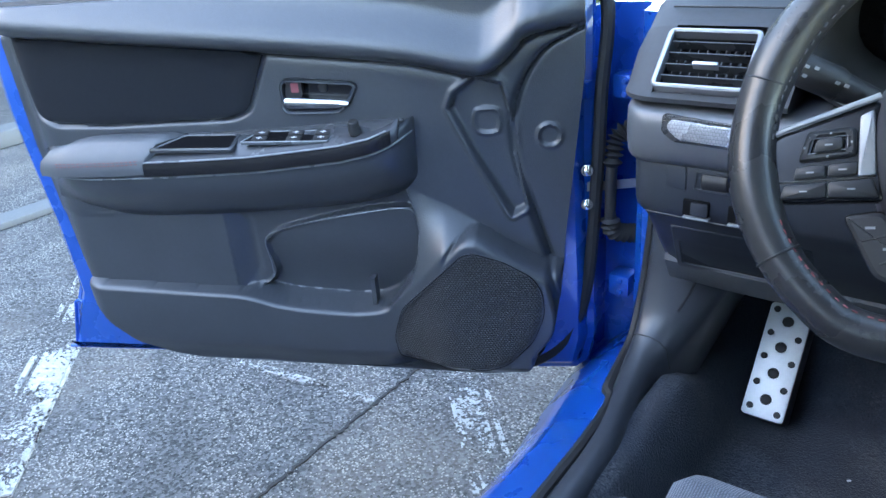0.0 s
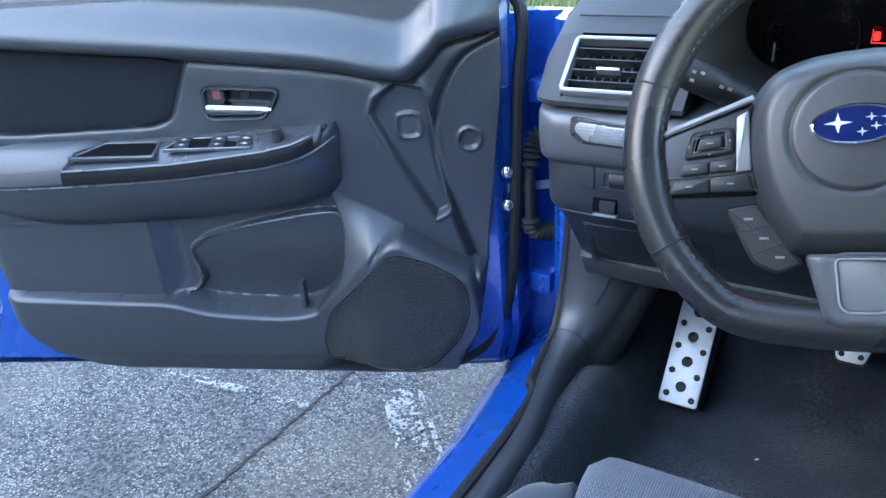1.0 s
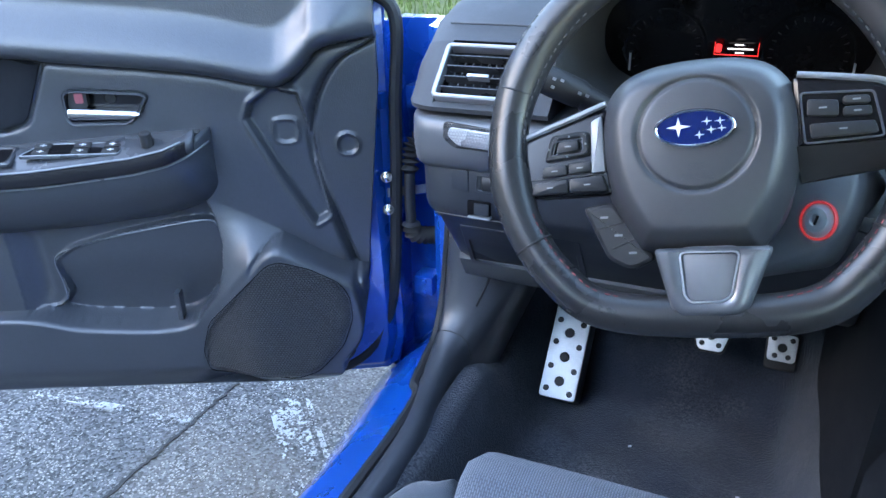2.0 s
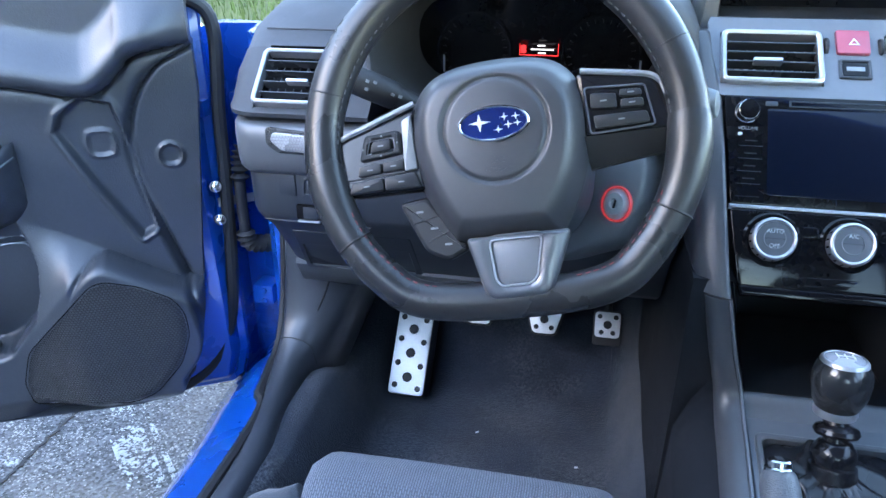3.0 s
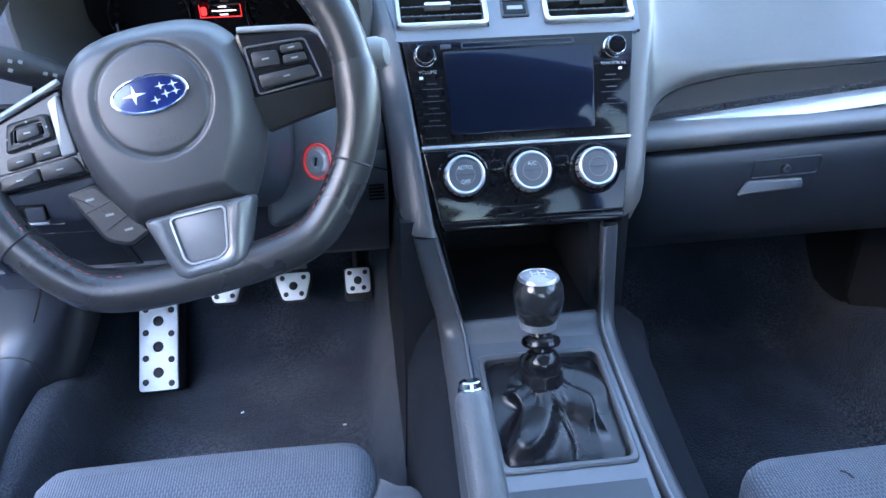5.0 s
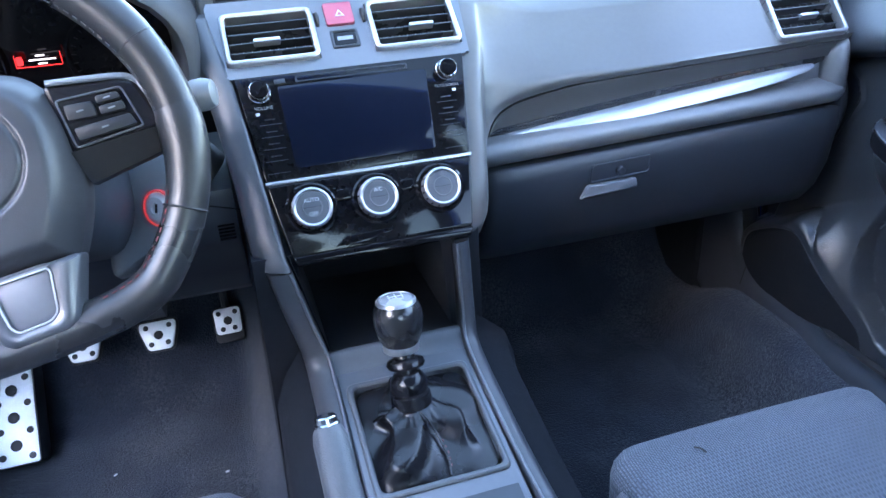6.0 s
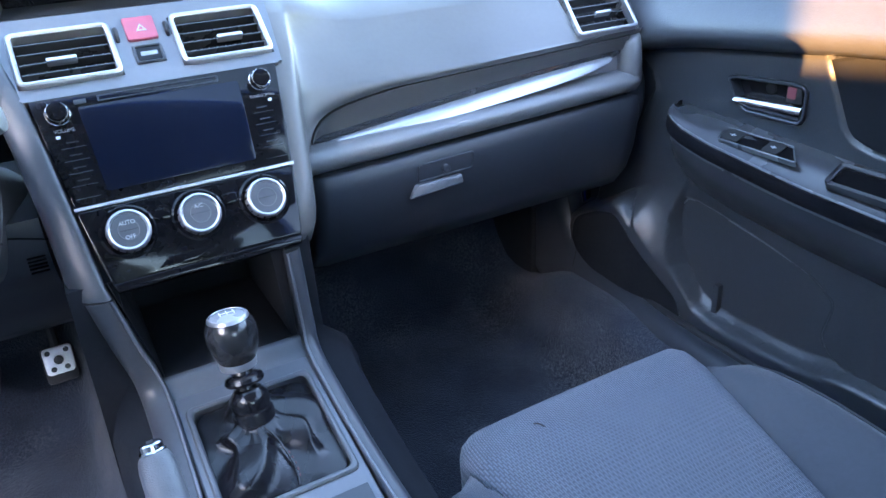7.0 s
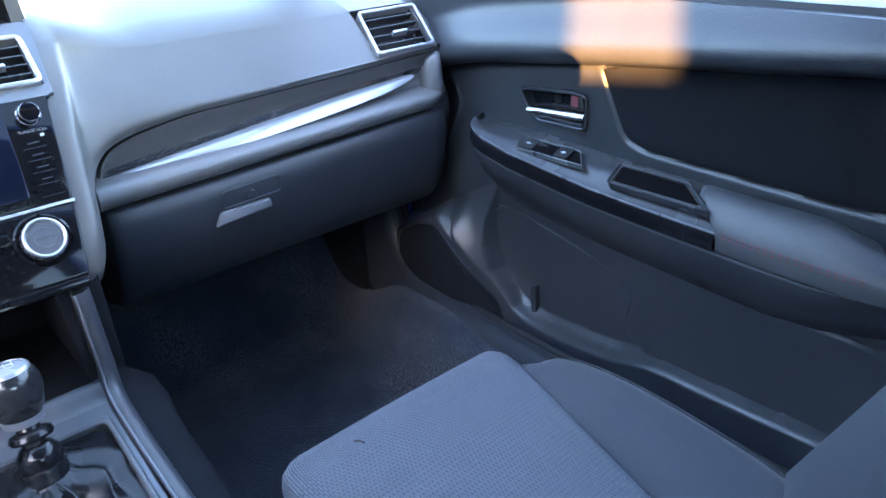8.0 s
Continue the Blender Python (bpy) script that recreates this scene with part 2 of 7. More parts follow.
def loft(rings, closed=True, cap=True, bm=None, uv=False):
    """A skin over rings of equally many points; closed: each ring is a loop."""
    bm = bm or bmesh.new()
    vs = [[bm.verts.new(p) for p in r] for r in rings]
    k = len(rings[0])
    lay = bm.loops.layers.uv.verify() if uv else None
    for i in range(len(vs) - 1):
        for j in range(k if closed else k - 1):
            a, b, c, d = vs[i][j], vs[i][(j + 1) % k], vs[i + 1][(j + 1) % k], vs[i + 1][j]
            if len({a, b, c, d}) == 4:
                f = bm.faces.new((a, b, c, d))
                if uv:
                    for lp, (ii, jj) in zip(f.loops, ((i, j), (i, j + 1), (i + 1, j + 1), (i + 1, j))):
                        lp[lay].uv = (ii / len(vs), jj / k)
    if closed and cap:
        bm.faces.new(vs[0][::-1])
        bm.faces.new(vs[-1])
    return bm


def axes(o, x, y):
    """A frame at o whose first two axes lie along x and y."""
    x = Vector(x).normalized()
    z = x.cross(Vector(y)).normalized()
    y = z.cross(x)
    return Matrix.Translation(o) @ Matrix((x, y, z)).transposed().to_4x4()


def rounded(poly, r, n=4):
    """A polygon with its corners rounded."""
    out = []
    k = len(poly)
    for i in range(k):
        p, a, b = Vector(poly[i]), Vector(poly[i - 1]), Vector(poly[(i + 1) % k])
        da, db = a - p, b - p
        q = min(r, da.length * 0.45, db.length * 0.45)
        s, e = p + da.normalized() * q, p + db.normalized() * q
        for j in range(n + 1):
            t = j / n
            out.append((1 - t) ** 2 * s + 2 * t * (1 - t) * p + t * t * e)
    return [(v.x, v.y) for v in out]


def inset(poly, d):
    """A polygon moved inwards by d (counter-clockwise order)."""
    area = sum(poly[i - 1][0] * poly[i][1] - poly[i][0] * poly[i - 1][1] for i in range(len(poly)))
    s = 1 if area > 0 else -1
    out = []
    for i in range(len(poly)):
        a, b, c = Vector(poly[i - 1]), Vector(poly[i]), Vector(poly[(i + 1) % len(poly)])
        n1 = Vector((-(b - a).y, (b - a).x)).normalized() * s
        n2 = Vector((-(c - b).y, (c - b).x)).normalized() * s
        n = (n1 + n2)
        n = n.normalized() * (d / max(0.5, n.normalized().dot(n1))) if n.length > 1e-6 else n1 * d
        out.append(((b + n).x, (b + n).y))
    return out


def slab(poly, z0, z1, m=Matrix(), bevel=0.0, bm=None):
    """A plate of the given outline from z0 to z1 (front), with a rounded front edge, placed by m."""
    rings = [[(x, y, z0) for x, y in poly]]
    if bevel:
        q = inset(poly, bevel)
        h = inset(poly, bevel * 0.3)
        rings += [[(x, y, z1 - bevel) for x, y in poly], [(x, y, z1 - bevel * 0.3) for x, y in h], [(x, y, z1) for x, y in q]]
    else:
        rings.append([(x, y, z1) for x, y in poly])
    return loft([[m @ Vector(p) for p in r] for r in rings], bm=bm)


def frame_slab(outer, inner, z0, z1, m=Matrix(), bevel=0.002, bm=None):
    """A frame between two outlines of equally many points."""
    o2, i2 = inset(outer, bevel), inset(inner, -bevel)
    rings = [[(*p, z0) for p in outer], [(*p, z1 - bevel) for p in outer], [(*p, z1) for p in o2], [(*p, z1) for p in i2], [(*p, z1 - bevel) for p in inner], [(*p, z0) for p in inner]]
    return loft([[m @ Vector(p) for p in r] for r in rings], cap=False, bm=bm)


def box(x0, x1, y0, y1, z0, z1, m=Matrix(), r=0.004, bm=None):
    r = min(r, (x1 - x0) * 0.4, (y1 - y0) * 0.4, (z1 - z0) * 0.4)
    bm2 = bm or bmesh.new()
    g = bmesh.ops.create_cube(bm2, size=1, matrix=m @ Matrix.LocRotScale(((x0 + x1) / 2, (y0 + y1) / 2, (z0 + z1) / 2), None, (x1 - x0, y1 - y0, z1 - z0)))
    if r > 0:
        es = list({e for v in g["verts"] for e in v.link_edges})
        bmesh.ops.bevel(bm2, geom=es, offset=r, segments=2, affect="EDGES", profile=0.6)
    return bm2


def lathe(profile, m=Matrix(), n=32, bm=None):
    """A turned body: profile of (radius, z)."""
    rings = [[m @ Vector((max(r, 1e-4) * math.cos(2 * math.pi * i / n), max(r, 1e-4) * math.sin(2 * math.pi * i / n), z)) for i in range(n)] for r, z in profile]
    return loft(rings, bm=bm)


def tube(path, radius, n=10, closed=False, bm=None, flat=1.0):
    """A tube along a path; radius may be a list."""
    pts = [Vector(p) for p in path]
    k = len(pts)
    rad = radius if isinstance(radius, (list, tuple)) else [radius] * k
    rings = []
    up = None
    for i, p in enumerate(pts):
        a = pts[(i - 1) % k] if closed or i else p
        b = pts[(i + 1) % k] if closed or i < k - 1 else p
        d = (b - a).normalized()
        if up is None:
            up = Vector((0, 0, 1)) if abs(d.z) < 0.9 else Vector((0, 1, 0))
        s = d.cross(up).normalized()
        up = s.cross(d).normalized()
        rings.append([p + (s * math.cos(2 * math.pi * j / n) + up * math.sin(2 * math.pi * j / n) * flat) * rad[i] for j in range(n)])
    if closed:
        rings.append(rings[0])
        return loft(rings, cap=False, bm=bm)
    return loft(rings, bm=bm)


def spline(pts, per=8, closed=False):
    """Catmull-Rom through the points."""
    P = [Vector(p) for p in pts]
    k = len(P)
    out = []
    for i in range(k if closed else k - 1):
        g = (lambda j: P[j % k]) if closed else (lambda j: P[min(max(j, 0), k - 1)])
        a, b, c, d = g(i - 1), g(i), g(i + 1), g(i + 2)
        for j in range(per):
            t = j / per
            out.append(0.5 * (2 * b + (c - a) * t + (2 * a - 5 * b + 4 * c - d) * t * t + (3 * b - a - 3 * c + d) * t ** 3))
    if not closed:
        out.append(P[-1])
    return out


def curve_at(x, table):
    """Smooth reading of a table of (x, y)."""
    xs = [a for a, _ in table]
    if x <= xs[0]:
        return table[0][1]
    if x >= xs[-1]:
        return table[-1][1]
    i = max(j for j in range(len(xs)) if xs[j] <= x)
    (x0, y0), (x1, y1) = table[i], table[i + 1]
    t = (x - x0) / (x1 - x0)
    return y0 + (y1 - y0) * t


def step(a, b, x):
    t = min(1.0, max(0.0, (x - a) / (b - a)))
    return t * t * (3 - 2 * t)


def signed(poly, u, z):
    """Distance from a polygon's outline, positive inside."""
    best, inside = 1e9, False
    k = len(poly)
    for i in range(k):
        (x0, y0), (x1, y1) = poly[i - 1], poly[i]
        dx, dy = x1 - x0, y1 - y0
        t = max(0.0, min(1.0, ((u - x0) * dx + (z - y0) * dy) / (dx * dx + dy * dy + 1e-12)))
        best = min(best, math.hypot(u - x0 - t * dx, z - y0 - t * dy))
        if (y0 > z) != (y1 > z) and u < (x1 - x0) * (z - y0) / (y1 - y0) + x0:
            inside = not inside
    return best if inside else -best


# ---- ground ----
def asphalt():
    m = material("old_asphalt", (0.062, 0.060, 0.058), 0.9, vary=0.28, vary_scale=1.6, fine_scale=30)
    N, L = m.node_tree.nodes, m.node_tree.links
    b = N["Principled BSDF"]
    geo = N.new("ShaderNodeNewGeometry")
    chip = N.new("ShaderNodeTexVoronoi")
    chip.inputs["Scale"].default_value = 165
    patch = N.new("ShaderNodeTexNoise")
    patch.inputs["Scale"].default_value, patch.inputs["Detail"].default_value = 4.6, 10
    L.new(geo.outputs["Position"], chip.inputs["Vector"])
    L.new(geo.outputs["Position"], patch.inputs["Vector"])
    pick = N.new("ShaderNodeSeparateColor")
    L.new(chip.outputs["Color"], pick.inputs["Color"])
    edge = N.new("ShaderNodeMapRange")
    edge.inputs["From Min"].default_value, edge.inputs["From Max"].default_value = 0.36, 0.68
    edge.inputs["To Min"].default_value, edge.inputs["To Max"].default_value = 1.02, 0.25
    L.new(patch.outputs["Fac"], edge.inputs["Value"])
    gt = N.new("ShaderNodeMath")
    gt.operation = "GREATER_THAN"
    L.new(pick.outputs["Red"], gt.inputs[0])
    L.new(edge.outputs["Result"], gt.inputs[1])
    core = N.new("ShaderNodeMath")
    core.operation = "LESS_THAN"
    core.inputs[1].default_value = 0.42
    L.new(chip.outputs["Distance"], core.inputs[0])
    both = N.new("ShaderNodeMath")
    both.operation = "MULTIPLY"
    L.new(gt.outputs[0], both.inputs[0])
    L.new(core.outputs[0], both.inputs[1])
    tone = N.new("ShaderNodeMapRange")
    tone.inputs["To Min"].default_value, tone.inputs["To Max"].default_value = 0.30, 2.1
    L.new(pick.outputs["Green"], tone.inputs["Value"])
    stone = N.new("ShaderNodeVectorMath")
    stone.operation = "SCALE"
    L.new(b.inputs["Base Color"].links[0].from_socket, stone.inputs[0])
    L.new(tone.outputs["Result"], stone.inputs["Scale"])
    mix = N.new("ShaderNodeMix")
    mix.data_type = "RGBA"
    mix.inputs[7].default_value = (0.29, 0.265, 0.235, 1)
    L.new(both.outputs[0], mix.inputs[0])
    L.new(stone.outputs["Vector"], mix.inputs[6])
    rust = N.new("ShaderNodeTexNoise")
    rust.inputs["Scale"].default_value, rust.inputs["Detail"].default_value = 1.9, 5
    shift = N.new("ShaderNodeVectorMath")
    shift.inputs[1].default_value = (7.3, 2.1, 0)
    L.new(geo.outputs["Position"], shift.inputs[0])
    L.new(shift.outputs[0], rust.inputs["Vector"])
    rr = N.new("ShaderNodeMapRange")
    rr.inputs["From Min"].default_value, rr.inputs["From Max"].default_value = 0.52, 0.66
    rr.inputs["To Max"].default_value = 0.22
    L.new(rust.outputs["Fac"], rr.inputs["Value"])
    warm = N.new("ShaderNodeMix")
    warm.data_type = "RGBA"
    warm.inputs[7].default_value = (0.25, 0.205, 0.165, 1)
    L.new(rr.outputs["Result"], warm.inputs[0])
    L.new(mix.outputs[2], warm.inputs[6])
    L.new(warm.outputs[2], b.inputs["Base Color"])
    bump = N.new("ShaderNodeBump")
    bump.inputs["Strength"].default_value, bump.inputs["Distance"].default_value = 0.8, 0.004
    L.new(chip.outputs["Distance"], bump.inputs["Height"])
    L.new(bump.outputs["Normal"], b.inputs["Normal"])
    return m


def worn_paint():
    """White road paint that is rubbed through to the stones."""
    m = material("worn_white_paint", (0.37, 0.36, 0.34), 0.7, vary=0.22, vary_scale=20)
    N, L = m.node_tree.nodes, m.node_tree.links
    geo = N.new("ShaderNodeNewGeometry")
    a, c = N.new("ShaderNodeTexNoise"), N.new("ShaderNodeTexNoise")
    a.inputs["Scale"].default_value, a.inputs["Detail"].default_value = 95, 8
    c.inputs["Scale"].default_value, c.inputs["Detail"].default_value = 5, 3
    for n in (a, c):
        L.new(geo.outputs["Position"], n.inputs["Vector"])
    add = N.new("ShaderNodeMath")
    L.new(a.outputs["Fac"], add.inputs[0])
    L.new(c.outputs["Fac"], add.inputs[1])
    gt = N.new("ShaderNodeMath")
    gt.operation, gt.inputs[1].default_value = "GREATER_THAN", 1.07
    L.new(add.outputs[0], gt.inputs[0])
    tr, mix = N.new("ShaderNodeBsdfTransparent"), N.new("ShaderNodeMixShader")
    L.new(gt.outputs[0], mix.inputs["Fac"])
    L.new(tr.outputs[0], mix.inputs[1])
    L.new(N["Principled BSDF"].outputs[0], mix.inputs[2])
    L.new(mix.outputs[0], N["Material Output"].inputs["Surface"])
    return m


ASPHALT, PAINT = asphalt(), worn_paint()
CRACK = material("tar_crack", (0.03, 0.028, 0.026), 0.9, vary=0.4)
CONCRETE = material("pale_concrete", (0.12, 0.12, 0.118), 0.85, vary=0.12, vary_scale=4, fine_scale=90, grain=0.4, grain_scale=300)
GRASS = material("dry_grass", (0.10, 0.105, 0.03), 0.9, vary=0.4, vary_scale=3, fine_scale=40)
LEAF = material("leaf_green", (0.075, 0.105, 0.018), 0.7, vary=0.35, vary_scale=4, fine_scale=30)
BARK = material("bark", (0.12, 0.09, 0.07), 0.9, vary=0.3)
STUCCO = material("pale_stucco", (0.15, 0.15, 0.145), 0.9, vary=0.08, grain=0.6, grain_scale=200)

bm = bmesh.new()
cuts = [-3000, -300, -40, -12, -6, -3, 0, 3, 6, 12, 40, 300, 3000]
vs = [[bm.verts.new((x, y, 0)) for y in cuts] for x in cuts]
for i in range(len(cuts) - 1):
    for j in range(len(cuts) - 1):
        bm.faces.new((vs[i][j], vs[i + 1][j], vs[i + 1][j + 1], vs[i][j + 1]))
solid("ground", bm, ASPHALT, "weathered grey asphalt car park with pale stone chips", "ground", kind="structure")


def strip(a, b, width, z=0.004, wob=0.0, n=24, seed=1):
    """A thin flat band on the ground from a to b."""
    rnd = random.Random(seed)
    a, b = Vector(a), Vector(b)
    d = (b - a).normalized()
    s = Vector((-d.y, d.x))
    rings = []
    for i in range(n + 1):
        p = a.lerp(b, i / n) + s * rnd.uniform(-wob, wob)
        w = width * rnd.uniform(0.6, 1.1) if wob else width
        rings.append([(*(p - s * w / 2), 0.0005), (*(p - s * w / 2), z), (*(p + s * w / 2), z), (*(p + s * w / 2), 0.0005)])
    return loft(rings)


layer = 0.003
for a, b, w, text in (
    ((-0.86, 0.010), (-1.60, 0.745), 0.075, "worn white parking bay line on asphalt"),
    ((-0.86, 0.088), (-1.52, 0.745), 0.012, "thin worn white guide line on asphalt"),
    ((-1.93, -0.43), (-2.95, 0.455), 0.10, "worn white parking bay line on asphalt"),
    ((-1.86, -0.585), (-3.10, 0.484), 0.014, "thin worn white guide line on asphalt"),
    ((-1.44, 0.277), (-1.92, 0.203), 0.022, "thin worn white guide line on asphalt"),
    ((-1.98, -0.33), (-2.40, 0.02), 0.014, "thin worn white guide line on asphalt"),
):
    layer += 0.0012
    solid("painted_line", strip(a, b, w, layer), PAINT, text, "road marking", kind="structure")
solid("asphalt_crack", strip((-1.425, -0.20), (-1.440, 0.62), 0.009, 0.0035, 0.005, 80, 3), CRACK, "dark wandering crack in the asphalt", "crack", kind="structure")

kerb = bmesh.new()
box(-3.74, -3.60, -8, 12, 0, 0.03, r=0.01, bm=kerb)
solid("kerb", kerb, CONCRETE, "flush pale concrete kerb in the asphalt", "kerb", kind="structure")
lane = bmesh.new()
box(-5.2, -5.0, -8, 12, 0, 0.10, r=0.02, bm=lane)
solid("kerb", lane, CONCRETE, "pale concrete kerb stone edge", "kerb", kind="structure")
# added unseen wall behind and to the left; its notch shapes the sun patch
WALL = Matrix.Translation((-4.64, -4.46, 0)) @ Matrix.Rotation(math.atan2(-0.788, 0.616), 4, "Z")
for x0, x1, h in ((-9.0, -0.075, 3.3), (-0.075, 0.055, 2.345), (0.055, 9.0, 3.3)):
    solid("sun_mask_wall", box(x0, x1, -0.15, 0.15, 0, h, WALL, 0.0), STUCCO, "unseen grey wall with a notch, added to shape the sunlight", "wall", kind="structure")


# unseen wall added on the left to cut light from the low sky
solid("sky_block_wall", box(-8.15, -7.85, -3.6, 15.0, 0, 4.6, r=0.0), STUCCO, "unseen grey wall added to block low sky light", "wall", kind="structure")


def verge():
    """Grass bank with many small blades ahead of the car."""
    rnd = random.Random(11)
    bm = bmesh.new()
    for i in range(9000):
        x, y = rnd.uniform(-9, 3), rnd.uniform(5.7, 11.5)
        h = rnd.uniform(0.06, 0.22)
        a = rnd.uniform(0, 6.28)
        s = Vector((math.cos(a), math.sin(a), 0)) * 0.012
        p = Vector((x, y, 0.06 + (y - 5.7) * 0.10))
        t = p + Vector((rnd.uniform(-0.05, 0.05), rnd.uniform(-0.05, 0.05), h))
        bm.faces.new([bm.verts.new(q) for q in (p - s, p + s, t)])
    solid("grass", bm, LEAF, "unkempt green and yellow grass", "grass", kind="stuff")
    bm = bmesh.new()
    loft([[(-12, 5.5, 0), (-12, 5.8, 0.08), (-12, 12.5, 0.75), (-12, 12.5, -0.1)], [(6, 5.5, 0), (6, 5.8, 0.08), (6, 12.5, 0.75), (6, 12.5, -0.1)]], bm=bm)
    solid("grass_bank", bm, GRASS, "sloping bank of dry yellow-green grass", "bank", kind="structure")


verge()


def shrub(x, y, h, seed):
    rnd = random.Random(seed)
    t = thing("shrub", (x, y, 0.1), "loose green shrub at the edge of the car park", "shrub", "shrubs")
    bm = bmesh.new()
    tips = []
    for i in range(7):
        a = rnd.uniform(0, 6.28)
        tip = Vector((x + math.cos(a) * h * 0.35, y + math.sin(a) * h * 0.35, 0.1 + h * rnd.uniform(0.5, 0.85)))
        tube([(x, y, 0.05), Vector((x, y, 0.1)).lerp(tip, 0.5) + Vector((0, 0, 0.1)), tip], [0.035, 0.022, 0.008], 6, bm=bm)
        tips.append(tip)
    part("trunk", bm, BARK, t)
    bm = bmesh.new()
    for i in range(2600):
        c = rnd.choice(tips)
        v = Vector((rnd.gauss(0, 1), rnd.gauss(0, 1), rnd.gauss(0, 0.8))) * h * 0.17
        p = c + v
        d = Vector((rnd.uniform(-1, 1), rnd.uniform(-1, 1), rnd.uniform(-1, 1))).normalized()
        e = d.orthogonal().normalized() * 0.03
        q = p + d * 0.075
        bm.faces.new([bm.verts.new(w) for w in (p, p + d * 0.035 + e, q, p + d * 0.035 - e)])
    part("crown", bm, LEAF, t)


for k, (x, y, h) in enumerate(((-5.5, 8.0, 2.0), (-3.4, 8.7, 2.6), (-1.6, 7.9, 1.8), (0.6, 9.0, 2.6), (2.8, 8.1, 2.2), (-8.2, 6.9, 2.2))):
    shrub(x, y, h, 20 + k)

# ---- car body ----
car = thing("sedan_car", (0, -0.8, 0.15), "glossy blue car body shell with open driver side", "car")


def pane(pts, name, parent, thick=0.004):
    q = [Vector(p) for p in pts]
    nrm = (q[1] - q[0]).cross(q[2] - q[0]).normalized() * thick
    ob = part(name, loft([q, [p + nrm for p in q]]), GLASS, parent, "clear glass")
    ob.visible_shadow = False
    return ob


def shell():
    # roof with headliner
    rings = []
    for y, z in ((-0.33, 1.385), (-0.40, 1.41), (-0.6, 1.44), (-1.0, 1.455), (-1.4, 1.44), (-1.75, 1.39), (-1.85, 1.36)):
        rings.append([(x, y, z - 0.05 * (x / 0.57) ** 2) for x in (-0.57, -0.45, -0.25, 0, 0.25, 0.45, 0.57)] + [(x, y, z - 0.035 - 0.05 * (x / 0.57) ** 2) for x in (0.57, 0.45, 0.25, 0, -0.25, -0.45, -0.57)])
    part("roof", loft(rings), BLUE, car)
    part("headliner", loft([[(x, y, z - 0.037 - 0.05 * (x / 0.57) ** 2) for x in (-0.56, -0.4, 0, 0.4, 0.56)] + [(x, y, z - 0.05 - 0.05 * (x / 0.57) ** 2) for x in (0.56, 0.4, 0, -0.4, -0.56)] for y, z in ((-0.35, 1.385), (-0.6, 1.44), (-1.0, 1.455), (-1.4, 1.44), (-1.84, 1.36))]), HEADLINER, car, "pale grey headliner")
    for s in (-1, 1):
        part("front_pillar", tube(spline([(s * 0.76, 0.80, 0.97), (s * 0.71, 0.48, 1.12), (s * 0.645, 0.12, 1.27), (s * 0.585, -0.24, 1.365), (s * 0.565, -0.4, 1.385)], 5), 0.038, 10, flat=0.8), BLUE, car)
        part("roof_rail", tube(spline([(s * 0.565, -0.4, 1.375), (s * 0.56, -1.0, 1.40), (s * 0.565, -1.5, 1.375), (s * 0.60, -1.95, 1.28), (s * 0.68, -2.35, 1.08)], 5), 0.05, 10), BLUE, car)
        part("centre_pillar", loft([[(s * (x - 0.03), y - 0.07, z), (s * (x - 0.03), y + 0.07, z), (s * (x + 0.03), y + 0.07, z), (s * (x + 0.03), y - 0.07, z)] for x, y, z in ((0.80, -0.84, 0.2), (0.82, -0.84, 0.6), (0.78, -0.85, 0.95), (0.69, -0.88, 1.18), (0.585, -0.92, 1.37))]), BLUE, car)
        # rear side with window opening
        part("rear_side", loft([[(s * x, y, z) for x, z in ((0.80, 0.2), (0.87, 0.5), (0.86, 0.8), (0.80, 0.97), (0.74, 0.97), (0.78, 0.8), (0.76, 0.2))] for y in (-0.9, -1.5, -2.2, -2.9)]), BLUE, car)
        pane([(s * 0.76, -0.92, 0.98), (s * 0.74, -1.9, 0.98), (s * 0.60, -1.7, 1.33), (s * 0.60, -0.96, 1.35)], "rear_side_window", car)
    pane([(-0.73, 0.82, 0.985), (0.73, 0.82, 0.985), (0.57, -0.33, 1.385), (-0.57, -0.33, 1.385)], "windscreen", car)
    part("cowl", box(-0.76, 0.76, 0.72, 0.95, 0.80, 0.98, r=0.02), DARK, car)
    part("bonnet", loft([[(x, y, z - 0.04 * (x / 0.8) ** 2) for x in (-0.8, -0.4, 0, 0.4, 0.8)] + [(x, y, z - 0.2) for x in (0.8, -0.8)] for y, z in ((0.9, 1.0), (1.3, 0.97), (1.8, 0.88), (2.0, 0.75))]), BLUE, car)
    part("firewall", loft([[(x, 0.66, z) for x, z in ((-0.78, 0.2), (0.78, 0.2), (0.78, 0.97), (-0.78, 0.97))], [(x, 0.74, z) for x, z in ((-0.78, 0.2), (0.78, 0.2), (0.78, 0.97), (-0.78, 0.97))]]), DARK, car)
    part("rear_bulkhead", box(-0.78, 0.78, -2.5, -2.35, 0.2, 1.0, r=0.02), DARK, car)
    part("rear_shelf", box(-0.75, 0.75, -2.5, -1.85, 0.88, 0.95, r=0.02), DARK, car)
    part("underbody", box(-0.76, 0.76, -2.5, 0.72, 0.15, 0.19, r=0.01), DARK, car)
    pane([(-0.62, -2.35, 1.0), (0.62, -2.35, 1.0), (0.54, -1.86, 1.35), (-0.54, -1.86, 1.35)], "rear_window", car)
